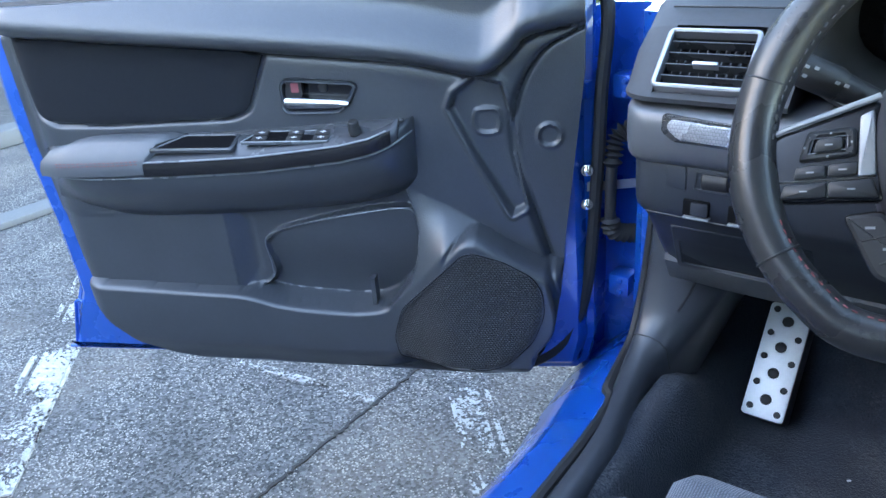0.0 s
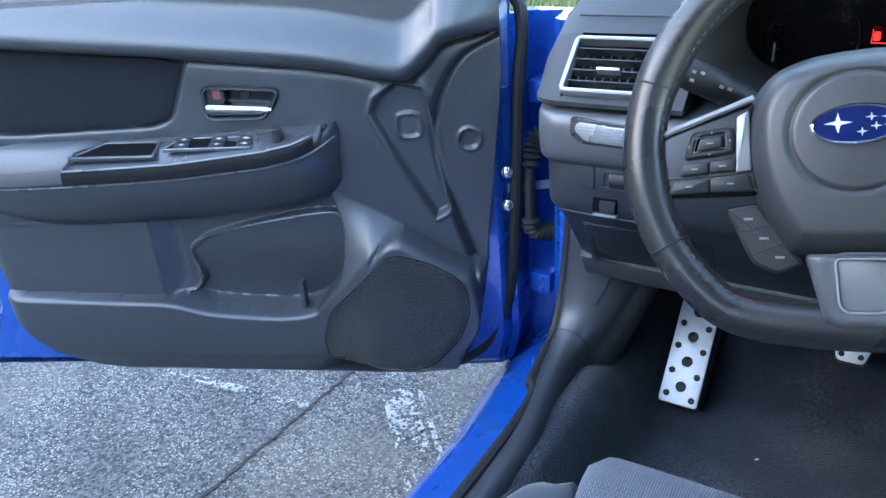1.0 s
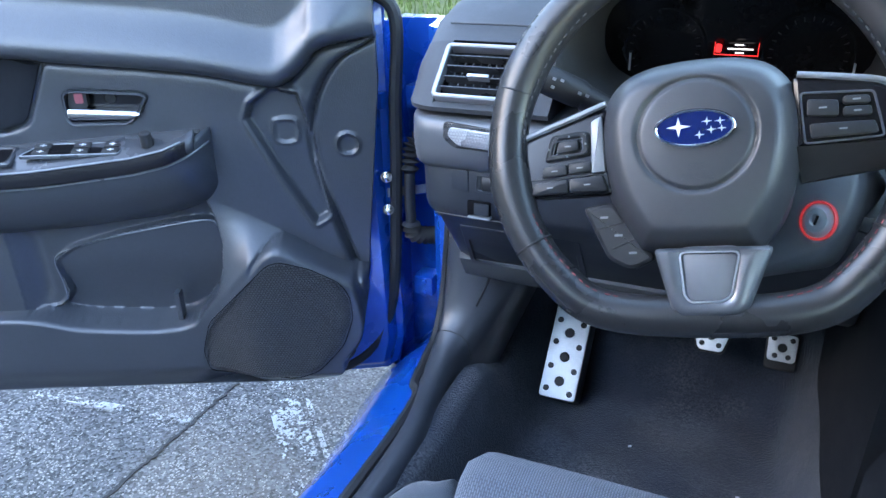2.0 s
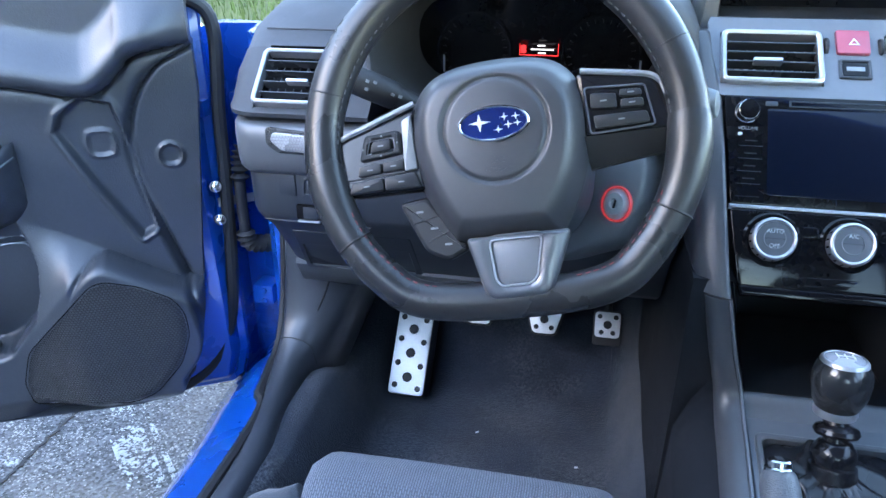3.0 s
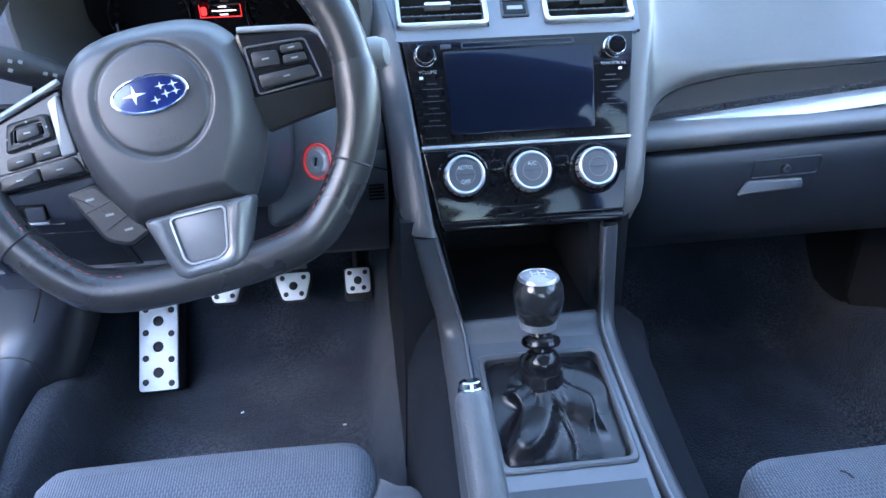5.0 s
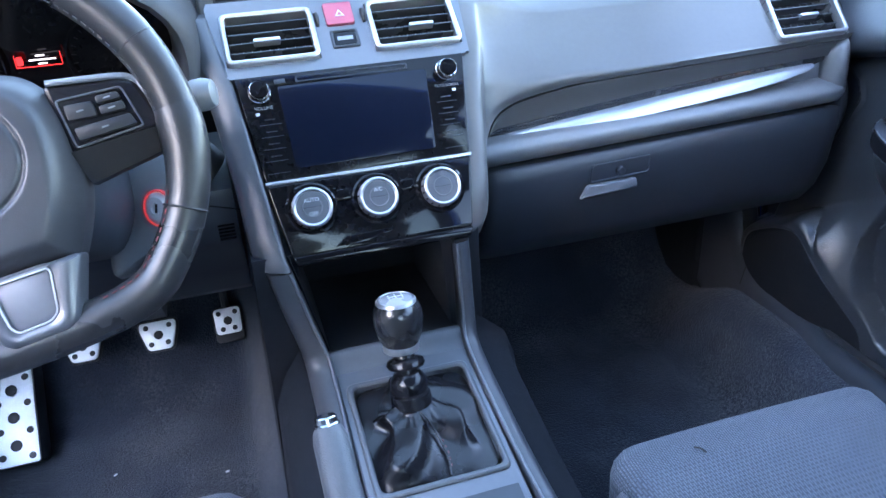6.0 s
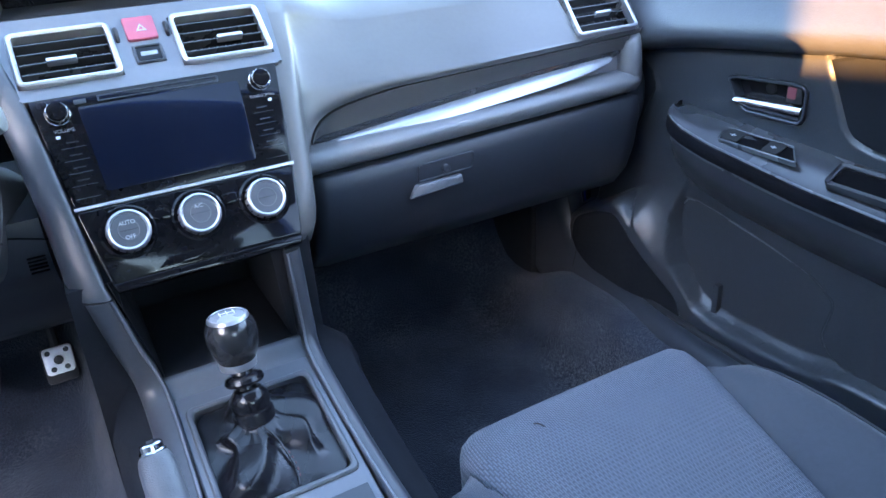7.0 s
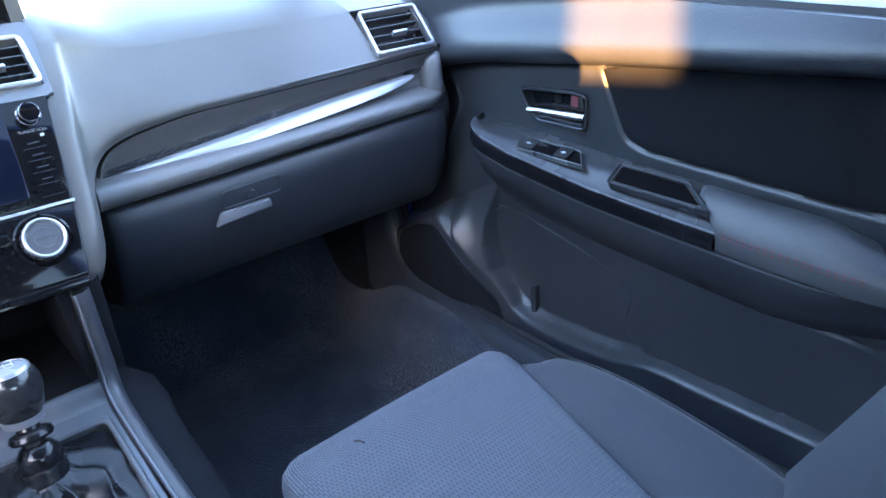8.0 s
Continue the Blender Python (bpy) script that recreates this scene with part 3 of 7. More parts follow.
    for s in (-1, 1):
        part("fender", loft([[(s * x, y, z) for x, z in ((0.80, 0.35), (0.885, 0.55), (0.895, 0.70), (0.885, 0.80), (0.85, 0.86), (0.78, 0.89), (0.74, 0.89), (0.74, 0.35))] for y in (0.37, 0.42, 0.9, 1.6)]), BLUE, car)


shell()


def sill(s):
    """The rocker panel, its painted step and the black tread trim, from the hinge pillar back."""
    t = car
    # painted outer rocker with a rounded top
    def prof(y):
        k = step(0.0, 0.25, y)
        return [(0.855 + 0.03 * k, 0.20), (0.864 + 0.03 * k, 0.27), (0.857 + 0.03 * k, 0.295), (0.816 + 0.02 * k, 0.344), (0.802 + 0.01 * k, 0.354 + 0.01 * k), (0.745 + 0.025 * k, 0.372), (0.724 + 0.03 * k, 0.395), (0.715 + 0.03 * k, 0.395), (0.706 + 0.03 * k, 0.30), (0.706 + 0.03 * k, 0.20)]
    part("rocker", loft([[(s * x, y, z) for x, z in prof(y)] for y in (-0.95, -0.5, -0.2, 0.0, 0.15, 0.25, 0.36)]), BLUE, t)
    # hinge pillar: painted face that looks backwards, with its inner flange
    part("hinge_pillar", loft([[(s * x, y, z) for x, y in ((0.895, 0.315), (0.885, 0.318), (0.880, 0.375), (0.815, 0.385), (0.800, 0.34), (0.790, 0.295), (0.775, 0.282), (0.758, 0.286), (0.752, 0.40), (0.895, 0.42))] for z in (0.24, 0.34, 0.5, 0.7, 0.85, 0.93)]), BLUE, t)
    pts = [(s * 0.722, -0.9, 0.398), (s * 0.724, -0.02, 0.398), (s * 0.750, 0.12, 0.402), (s * 0.758, 0.18, 0.410), (s * 0.762, 0.235, 0.43), (s * 0.763, 0.272, 0.50), (s * 0.757, 0.285, 0.62), (s * 0.752, 0.285, 0.75), (s * 0.745, 0.30, 0.9), (s * 0.72, 0.42, 1.03)]
    part("door_seal", tube(spline(pts, 6), 0.009, 8), RUBBER, t, "black rubber door seal")
    # tread trim that sweeps up into the kick panel
    path = spline([(0.712, -0.95, 0.402), (0.712, -0.4, 0.402), (0.714, -0.05, 0.402), (0.734, 0.08, 0.404), (0.746, 0.165, 0.418), (0.750, 0.222, 0.452), (0.752, 0.252, 0.51), (0.750, 0.266, 0.59), (0.746, 0.272, 0.70), (0.742, 0.276, 0.80)], 6)
    low = [(0.008, 0, -0.03), (0.004, 0, -0.004), (-0.004, 0, 0.003), (-0.020, 0, 0.004), (-0.031, 0, -0.002), (-0.038, 0, -0.016), (-0.042, 0, -0.06), (-0.045, 0, -0.17)]
    high = [(0.006, 0.03, 0), (0.003, 0.004, 0), (-0.004, -0.003, 0), (-0.030, -0.006, 0), (-0.078, 0.004, 0), (-0.116, 0.016, 0), (-0.128, 0.040, 0), (-0.132, 0.36, 0)]
    if s > 0:
        high = [(x * 0.4 if x < -0.01 else x, y, z) for x, y, z in high]
    rings = []
    for p in path:
        k = step(0.405, 0.56, p.z)
        rings.append([(s * (p.x + a[0] + (c[0] - a[0]) * k), p.y + a[1] + (c[1] - a[1]) * k, max(0.2, p.z + a[2] + (c[2] - a[2]) * k)) for a, c in zip(low, high)])
    part("sill_trim", loft(rings, closed=False), KICK, t, "black plastic sill and kick trim", sharp=70)
    part("trim_seam", tube([Vector(rings[29][i]) + Vector((0, -0.0005, 0.0008)) for i in range(1, 7)], 0.0010, 5), DARK, t)
    for off, mt in ((4, DARK),):
        part("trim_crease", tube([Vector(r[off]) + Vector((0, -0.0006, 0)) for r in rings[34:]], 0.0016, 6), mt, t)
    part("footwell_side", box(*sorted((s * 0.692, s * 0.74)), 0.34, 0.76, 0.19, 0.95, r=0.005), DARK, t)


for s in (-1, 1):
    sill(s)
part("pillar_trim", box(0.735, 0.775, 0.275, 0.345, 0.25, 0.955, r=0.006), DARK, car, "black trim on the closed side's hinge pillar")


def hinge(z, s=-1):
    bm = bmesh.new()
    box(-0.850, -0.812, 0.322, 0.365, z - 0.018, z + 0.020, r=0.005, bm=bm)
    box(-0.900, -0.872, 0.280, 0.33, z - 0.014, z + 0.014, r=0.005, bm=bm)
    lathe([(0.0105, -0.045), (0.0105, 0.045)], Matrix.Translation((-0.885, 0.318, z)), 14, bm)
    h = part("door_hinge", bm, BLUE, car, "blue painted steel hinge")
    for dz in (-0.010, 0.011):
        part("bolt", lathe([(0.006, 0), (0.006, 0.004), (0.004, 0.006)], axes((-0.828, 0.322, z + dz), (1, 0, 0), (0, 0, 1)), 6), BLUE, h)


hinge(0.81)
hinge(0.46)


# ---- doors ----
def lin(a, b, n):
    return [a + (b - a) * i / n for i in range(n + 1)]


OPEN = radians(64.4)
ROLL = [(-0.02, 0.922), (-0.005, 0.919), (0.064, 0.906), (0.089, 0.883), (0.12, 0.857), (0.154, 0.852), (0.267, 0.875), (0.486, 0.898), (0.702, 0.917), (0.954, 0.941), (1.0, 0.944)]
RIDGE = [(0.0, 0.531), (0.049, 0.545), (0.10, 0.572), (0.145, 0.601), (0.160, 0.606), (0.175, 0.602), (0.197, 0.583), (0.262, 0.508), (0.295, 0.472), (0.33, 0.449), (0.37, 0.441), (0.417, 0.440), (0.525, 0.448), (0.60, 0.466), (0.70, 0.470), (0.908, 0.476), (1.0, 0.476)]
POCKET = rounded([(0.553, 0.560), (0.518, 0.585), (0.439, 0.606), (0.355, 0.623), (0.294, 0.630), (0.257, 0.627), (0.250, 0.571), (0.268, 0.500), (0.312, 0.440), (0.358, 0.420), (0.423, 0.418), (0.605, 0.440), (0.608, 0.466), (0.561, 0.471), (0.540, 0.498)], 0.012, 3)
NOTCH = [(0.60, 0.627), (0.98, 0.612), (0.98, 0.44), (0.62, 0.44), (0.572, 0.50), (0.575, 0.60)]
RECESS = [(0.191, 0.800), (0.182, 0.822), (0.150, 0.845), (0.110, 0.836), (0.098, 0.79), (0.092, 0.72), (0.075, 0.635), (0.097, 0.622), (0.150, 0.715)]
CREASE = [(0.38, 0.060), (0.387, 0.054), (0.434, 0.024), (0.50, 0.028), (0.603, 0.059), (0.71, 0.088), (0.778, 0.094), (0.835, 0.079), (0.883, 0.045), (0.909, -0.004), (0.93, -0.03)]
PANEL = [(-0.016, 0.990), (-0.016, 0.915), (-0.016, 0.846), (0.000, 0.697), (0.014, 0.575), (0.020, 0.490), (0.030, 0.434), (0.048, 0.387), (0.074, 0.350), (0.112, 0.322), (0.160, 0.312), (0.332, 0.311), (0.729, 0.308), (0.790, 0.316), (0.852, 0.345), (0.895, 0.385), (0.925, 0.428), (0.966, 0.587), (0.988, 0.740), (0.994, 0.932), (0.997, 0.990)]
INSERT = [(0.966, 0.944), (0.486, 0.900)] + rounded([(0.486, 0.899), (0.512, 0.842), (0.531, 0.802), (0.562, 0.7915), (0.68, 0.788), (0.791, 0.784), (0.905, 0.785), (0.944, 0.803), (0.963, 0.881), (0.966, 0.943)], 0.014, 4)[4:-4]
SPEAKER = rounded([(0.157, 0.574), (0.115, 0.562), (0.062, 0.532), (0.049, 0.508), (0.047, 0.468), (0.066, 0.417), (0.110, 0.369), (0.150, 0.352), (0.306, 0.348), (0.312, 0.393), (0.293, 0.451), (0.238, 0.508), (0.176, 0.569)], 0.012, 4)


BOWL = [(0.405 + a, 0.826 + b) for a, b in ((0.058, -0.018), (0.052, -0.024), (-0.033, -0.025), (-0.052, -0.008), (-0.064, 0.014), (-0.058, 0.018), (0.035, 0.025), (0.052, 0.024), (0.058, 0.018))]


# front wall of the pocket, u over z, and the upper line of the shoulder beside it
POCKET_FRONT = [(0.44, 0.330), (0.476, 0.302), (0.507, 0.276), (0.551, 0.262), (0.594, 0.258), (0.63, 0.266), (0.66, 0.276), (0.70, 0.285)]
SHOULDER = [(0.0, 0.508), (0.051, 0.538), (0.107, 0.571), (0.162, 0.612), (0.208, 0.638), (0.254, 0.662), (0.30, 0.686)]


def smooth(table):
    return [(v.x, v.y) for v in spline([(a, b, 0) for a, b in table], 5)]


ROLL, RIDGE, CREASE = smooth(ROLL), smooth(RIDGE), smooth(CREASE)


def card_depth(u, z, deep=1.0):
    """How far the door card stands out at (u, z); deep: how strongly the pocket is cut."""
    n = 0.047
    zr = curve_at(u, ROLL)
    # top roll
    h = z - zr
    fade = step(-0.02, 0.05, u)
    if h > 0:
        k = min(1.0, h / 0.10)
        n += (0.004 + 0.036 * math.sqrt(max(0.0, 1 - (1 - min(1, h / 0.024)) ** 2)) * (1 - 0.95 * step(0.22, 0.92, k))) * (0.35 + 0.65 * fade)
    else:
        n -= 0.008 * math.exp(h / 0.006)
    # front strip beyond the crease
    zc = curve_at(z, CREASE)
    if h <= 0 or u < 0.06:
        n -= 0.014 * (1 - step(zc - 0.004, zc + 0.004, u)) + 0.010 * math.exp(-((u - zc) / 0.0055) ** 2)
    # lower swelling with the loudspeaker and the bin wall
    zl = curve_at(u, RIDGE)
    low = zl - z
    sp = step(0.32, 0.20, u) if u < 0.32 else 0.0
    top = 0.024 + 0.032 * sp
    edge = step(0.0, 0.03, u) * (1 - step(0.90, 0.97, u))
    # sloping shoulder between the pocket and the loudspeaker
    flank = 0.0
    if 0.15 < u < 0.33 and z > 0.44:
        ub = curve_at(z, POCKET_FRONT)
        flank = (1 - step(ub - 0.004, ub + 0.004, u)) * step(0.150, 0.215, u)
    if low > 0:
        n += top * edge * max(flank, math.sqrt(max(0.0, 1 - (1 - min(1, low / (0.011 + 0.011 * sp))) ** 2))) * (1 - 0.55 * step(0.05, 0.20, low) * (1 - sp))
    else:
        zt = curve_at(u, SHOULDER)
        if flank and z < zt:
            n += top * edge * flank * min(1.0, (zt - z) / max(0.004, zt - zl)) ** 1.15
        # pocket and shallow panels above the swelling
        d = signed(POCKET, u, z)
        inside = step(-0.004, 0.004, d) * (1 - flank) * step(0.0, 0.012, -low)
        n -= (0.006 + 0.008 * deep + 0.020 * deep * step(0.58, 0.46, z)) * inside
        n -= 0.004 * deep * step(-0.008, 0.010, signed(NOTCH, u, z))
        if 0.22 < u < 0.62 and z < 0.72:
            n -= 0.020 * deep * (1 - step(-0.005, 0.001, d)) * (1 - flank) * step(0.63, 0.575, u) * step(0.232, 0.255, u) * step(0.715, 0.66, z)
    if 0.05 < u < 0.21 and z > 0.6:
        d = signed(RECESS, u, z)
        n -= 0.014 * step(-0.003, 0.004, d)
        n += 0.004 * math.exp(-((d + 0.006) / 0.004) ** 2)
        q = max(abs(u - 0.134), abs(z - 0.775))
        q = 0.5 * q + 0.5 * math.hypot(u - 0.134, z - 0.775)
        n += 0.0038 * math.exp(-((q - 0.020) / 0.0032) ** 2)
    if u < 0.07 and 0.7 < z < 0.8:
        q = math.hypot(u - 0.037, z - 0.750)
        n += 0.004 * math.exp(-((q - 0.018) / 0.003) ** 2) - 0.002 * step(0.018, 0.012, q)
    if 0.33 < u < 0.48 and 0.79 < z < 0.86:
        n -= 0.016 * step(-0.004, 0.003, signed(BOWL, u, z))
    d = signed(INSERT, u, z) if u > 0.48 and z > 0.76 else -1
    n -= 0.006 * math.exp(-(d / 0.004) ** 2)
    if u > 0.5:
        n -= 0.004 * math.exp(-((z - 0.640 + (u - 0.55) * 0.06) / 0.004) ** 2) * step(0.5, 0.58, u) * (1 - step(0.84, 0.92, u))
    # the lower rear edge rolls away
    if z < 0.36:
        n -= (0.012 + (0.034 * step(0.36, 0.24, u) if u < 0.36 else 0.0)) * step(0.36, 0.31, z)
    if u > 0.9:
        n -= 0.03 * step(0.90, 0.985, u) ** 2
    return n


def row_patch(place, poly, du, dz, depth, lift=0.0, skirt=0.0, edge_round=0.0):
    """Skin over a sideways-convex outline in (u, z), standing out by depth(u, z)."""
    zs = [p[1] for p in poly]
    z0, z1 = min(zs) + 1e-4, max(zs) - 1e-4
    rows = max(2, round((z1 - z0) / dz))
    us = [p[0] for p in poly]
    cols = max(2, round((max(us) - min(us)) / du))
    rings = []
    for i in range(rows + 1):
        k = i / rows
        z = z0 + (z1 - z0) * k
        cross = []
        for a in range(len(poly)):
            (ua, za), (ub, zb) = poly[a - 1], poly[a]
            if (za > z) != (zb > z):
                cross.append(ua + (ub - ua) * (z - za) / (zb - za))
        a, b = min(cross), max(cross)
        ring = []
        for j in range(cols + 1):
            u = a + (b - a) * j / cols
            e = min(u - a, b - u, z - z0, z1 - z)
            ring.append((u, depth(u, z) + lift - (edge_round * (1 - step(0, 0.012, e)) if edge_round else 0), z))
        if skirt:
            ring = [(ring[0][0], ring[0][1] - skirt, z)] + ring + [(ring[-1][0], ring[-1][1] - skirt, z)]
        rings.append(ring)
    bm = loft([[place(*p) for p in r] for r in rings], closed=False, uv=True)
    if skirt:
        for ring in (rings[0], rings[-1]):
            loft([[place(*p) for p in ring], [place(p[0], p[1] - skirt, p[2]) for p in ring]], closed=False, bm=bm)
    return bm


def stitches(place, path, length, gap, radius):
    """Short raised stitches along a path of (u, n, z)."""
    bm = bmesh.new()
    pts = [Vector(p) for p in path]
    acc = 0.0
    for a, b in zip(pts, pts[1:]):
        d = b - a
        k = d.length
        while acc + length < k:
            p, q = a + d * (acc / k), a + d * ((acc + length) / k)
            tube([place(*p), place(*p.lerp(q, 0.5)), place(*q)], radius, 5, bm=bm)
            acc += length + gap
        acc = max(0.0, acc - k)
    return bm


def car_door(name, place, base, label, driver):
    """A front door: painted frame, moulded card, armrest, switches, handle, pocket and loudspeaker.
    place turns (u from the hinge, n towards the cabin, z) into the world."""
    t = thing(name, base, label, "car door")
    P = place
    outline = [(-0.03, 0.985), (-0.03, 0.70), (-0.036, 0.50), (-0.038, 0.361), (-0.024, 0.302), (-0.003, 0.285), (0.06, 0.281), (0.45, 0.279), (1.070, 0.270), (1.086, 0.274), (1.080, 0.30), (1.040, 0.40), (1.026, 0.43), (1.026, 0.455), (1.032, 0.569), (1.050, 0.728), (1.056, 0.80), (1.054, 0.90), (1.050, 0.985)]
    inner = inset(outline, 0.006)
    rings = [[P(u, -0.075 + 0.02 * abs(z - 0.6), z) for u, z in inner], [P(u, -0.068 + 0.02 * abs(z - 0.6), z) for u, z in outline], [P(u, -0.022, z) for u, z in outline], [P(u, -0.016, z) for u, z in inset(outline, 0.004)], [P(u, -0.012, z) for u, z in inset(outline, 0.016)], [P(u, 0.004, z) for u, z in inset(outline, 0.024)], [P(u, 0.010, z) for u, z in inset(outline, 0.032)]]
    shell_ob = part("door_shell", loft(rings), BLUE, t, "glossy blue painted door frame")
    # pressed triangle in the lower rear corner
    for tri in (((1.058, 0.298), (0.955, 0.312), (1.018, 0.402), (1.030, 0.398)), ((1.076, 0.286), (0.86, 0.296), (0.80, 0.302))):
        loop = len(tri) == 4
        pts = [P(u, 0.001 if u > 0.9 else 0.006, z) for u, z in (rounded(list(tri), 0.010, 3) if loop else tri)]
        part("pressing", tube(pts, 0.0035, 8, closed=loop), BLUE, t, "pressed ridge in the painted metal")
    seal = [(0.99, 0.0, 0.93), (0.02, -0.006, 0.985), (-0.045, -0.006, 0.95), (-0.040, -0.004, 0.80), (-0.036, -0.004, 0.68), (-0.022, -0.004, 0.475), (0.010, 0.0, 0.37), (0.06, 0.004, 0.318), (0.13, 0.006, 0.300), (0.30, 0.006, 0.296), (0.70, 0.006, 0.294)]
    part("weatherstrip", tube([P(*p) for p in spline(seal[1:], 8)], 0.011, 10), RUBBER, t, "black rubber weatherstrip")
    card = part("door_card", row_patch(P, PANEL, 0.0028, 0.0028, card_depth if driver else (lambda u, z: card_depth(u, z, 0.15)), 0, 0.035), CARD, t, "grained black moulded door card", sharp=50)
    # window ledge
    part("window_ledge", loft([[P(u, n, z) for n, z in ((0.052, 0.984), (0.045, 0.997), (0.0, 1.0), (-0.04, 0.996), (-0.055, 0.975), (0.03, 0.97))] for u in (-0.016, 0.3, 0.6, 0.985)]), RUBBER, t, "black window ledge")
    fr = [(-0.03, -0.02, 0.985), (0.10, -0.05, 1.06), (0.30, -0.11, 1.18), (0.48, -0.17, 1.28), (0.66, -0.21, 1.33), (0.86, -0.22, 1.345), (0.99, -0.21, 1.33), (1.03, -0.12, 1.15), (1.035, -0.04, 0.985)]
    part("window_frame", tube([P(*p) for p in spline(fr, 6)], 0.022, 8), BLUE if driver else DARK, t)
    if not driver:
        g = [P(0.0, -0.03, 0.99), P(0.48, -0.17, 1.27), P(0.66, -0.21, 1.32), P(0.99, -0.21, 1.32), P(1.03, -0.03, 0.99)]
        pane(g, "window_pane", t)
    # cloth insert, slightly padded
    part("cloth_insert", row_patch(P, inset(INSERT, 0.002), 0.012, 0.008, lambda u, z: min(0.047, card_depth(u, z) + 0.006 * math.exp(-(signed(INSERT, u, z) / 0.004) ** 2) + 0.008 * math.exp((z - curve_at(u, ROLL)) / 0.006)) - 0.02 * step(-0.001, 0.004, z - curve_at(u, ROLL)), 0.0035, 0.008, 0.003), FABRIC, t, "black suede-like cloth insert")
    # loudspeaker grille
    part("speaker_rim", row_patch(P, inset(SPEAKER, -0.005), 0.008, 0.006, card_depth, 0.0012, 0.006, 0.001), CARD, t)
    part("speaker_grille", row_patch(P, SPEAKER, 0.006, 0.006, card_depth, 0.0035, 0.006, 0.002), GRILLE if driver else FABRIC, t, "fine black speaker mesh")
    rim = [P(u, card_depth(u, z) + 0.0038, z) for u, z in inset(SPEAKER, -0.003)]
    part("grille_line", tube(rim, 0.0008, 6, closed=True), GAP_SHADE if driver else LOWER, t, "dark joint round the speaker mesh")
    # armrest body
    back = [(0.25, 0.782), (0.288, 0.780), (0.374, 0.776), (0.525, 0.767), (0.668, 0.762), (0.794, 0.760), (0.93, 0.748), (0.97, 0.735)]
    front = [(0.245, 0.772), (0.256, 0.768), (0.276, 0.757), (0.31, 0.744), (0.363, 0.733), (0.513, 0.717), (0.725, 0.707), (0.928, 0.704), (0.97, 0.704)]
    tail = [(0.30, 0.107), (0.60, 0.108), (0.82, 0.106), (0.87, 0.096), (0.90, 0.080), (0.925, 0.060), (0.938, 0.046), (0.945, 0.038)]
    reach = [(0.2500 + 0.05 * (1 - math.cos(a)), 0.046 + 0.060 * math.sin(a)) for a in [i * math.pi / 16 for i in range(9)]] + tail[1:]
    us = [r[0] for r in reach[:9]] + [0.32, 0.34, 0.36, 0.42, 0.50, 0.58, 0.66, 0.75, 0.82, 0.85, 0.87, 0.885, 0.90, 0.915, 0.928, 0.938, 0.945]
    rings = []
    for u in us:
        b, f, r = curve_at(u, back), curve_at(u, front), curve_at(u, reach)
        tip = curve_at(u, [(0.245, 0.85), (0.27, 1.0), (0.80, 1.0), (0.95, 0.55), (1, 0.4)])
        d = (r - 0.045)
        k = step(0.262, 0.275, u) * (1 - step(0.655, 0.67, u))
        b -= 0.014 * k
        s1 = 0.013 * k
        rings.append([P(u, n, z) for n, z in (
            (0.030, b - 0.002), (0.045, b), (0.045 + d * 0.55, b - 0.002 - 0.3 * (b - f - 0.02) * 0.3), (r - 0.012, f + 0.023 * tip - s1), (r - 0.003 - s1 * 0.3, f + 0.019 * tip - s1), (r - s1 * 0.3, f + 0.012 * tip - s1 * 0.7), (r - s1 * 0.2, f + 0.002), (r - 0.001, f),
            (r - 0.004, f - 0.002), (r - 0.004, f - 0.012 * tip), (r - 0.010 * tip, f - 0.030 * tip), (0.047 + d * 0.60, f - 0.052 * tip), (0.045 + d * 0.30, f - 0.075 * tip), (0.045 + d * 0.05, f - 0.092 * tip), (0.030, f - 0.095 * tip))])
    arm = part("armrest", loft(rings), CARD, t, "moulded armrest with satin edge line", sharp=45)
    # satin switch plate on top of the armrest
    def top_n(u, k):
        b, f, r = curve_at(u, back), curve_at(u, front), curve_at(u, reach)
        d = r - 0.045
        a, m2, c = Vector((0.045, b)), Vector((0.045 + d * 0.55, b - 0.002 - 0.09 * (b - f - 0.02))), Vector((r - 0.010, f + 0.027))
        q = a.lerp(m2, k / 0.55) if k < 0.55 else m2.lerp(c, (k - 0.55) / 0.45)
        return q
    us2 = [0.266, 0.270, 0.275, 0.281, 0.287, 0.295, 0.31, 0.335, 0.36, 0.40, 0.44, 0.48, 0.52, 0.56, 0.60, 0.63, 0.655, 0.684]
    rings, edges = [], []
    for u in us2:
        hi, lo = [], []
        for k in (0.04, 0.25, 0.55, 0.8, 1.0):
            q = top_n(u, k)
            uu = u if u < 0.66 else u + (k - 0.5) * 0.05
            hi.append(P(uu, q.x, q.y + 0.0055))
            lo.append(P(uu, q.x, q.y - 0.006))
        q = top_n(u, 1.0)
        f, r = curve_at(u, front), curve_at(u, reach)
        uu = u if u < 0.66 else u + 0.025
        hi += [P(uu, r - 0.002, f + 0.0262), P(uu, r + 0.002, f + 0.0240), P(uu, r + 0.0045, f + 0.012), P(uu, r + 0.0035, f + 0.003)]
        edges.append(P(uu, r + 0.0006, f + 0.0262))
        lo += [P(uu, r - 0.005, f + 0.018), P(uu, r - 0.004, f + 0.016), P(uu, r - 0.003, f + 0.012), P(uu, r - 0.003, f + 0.003)]
        rings.append(hi + lo[::-1])
    plate = part("switch_plate", loft(rings), GREYDOOR, arm, "satin dark grey switch plate", sharp=70)
    part("plate_edge", tube(edges[3:], 0.0016, 6), EDGE, arm, "bright upper edge line")
    rings = []
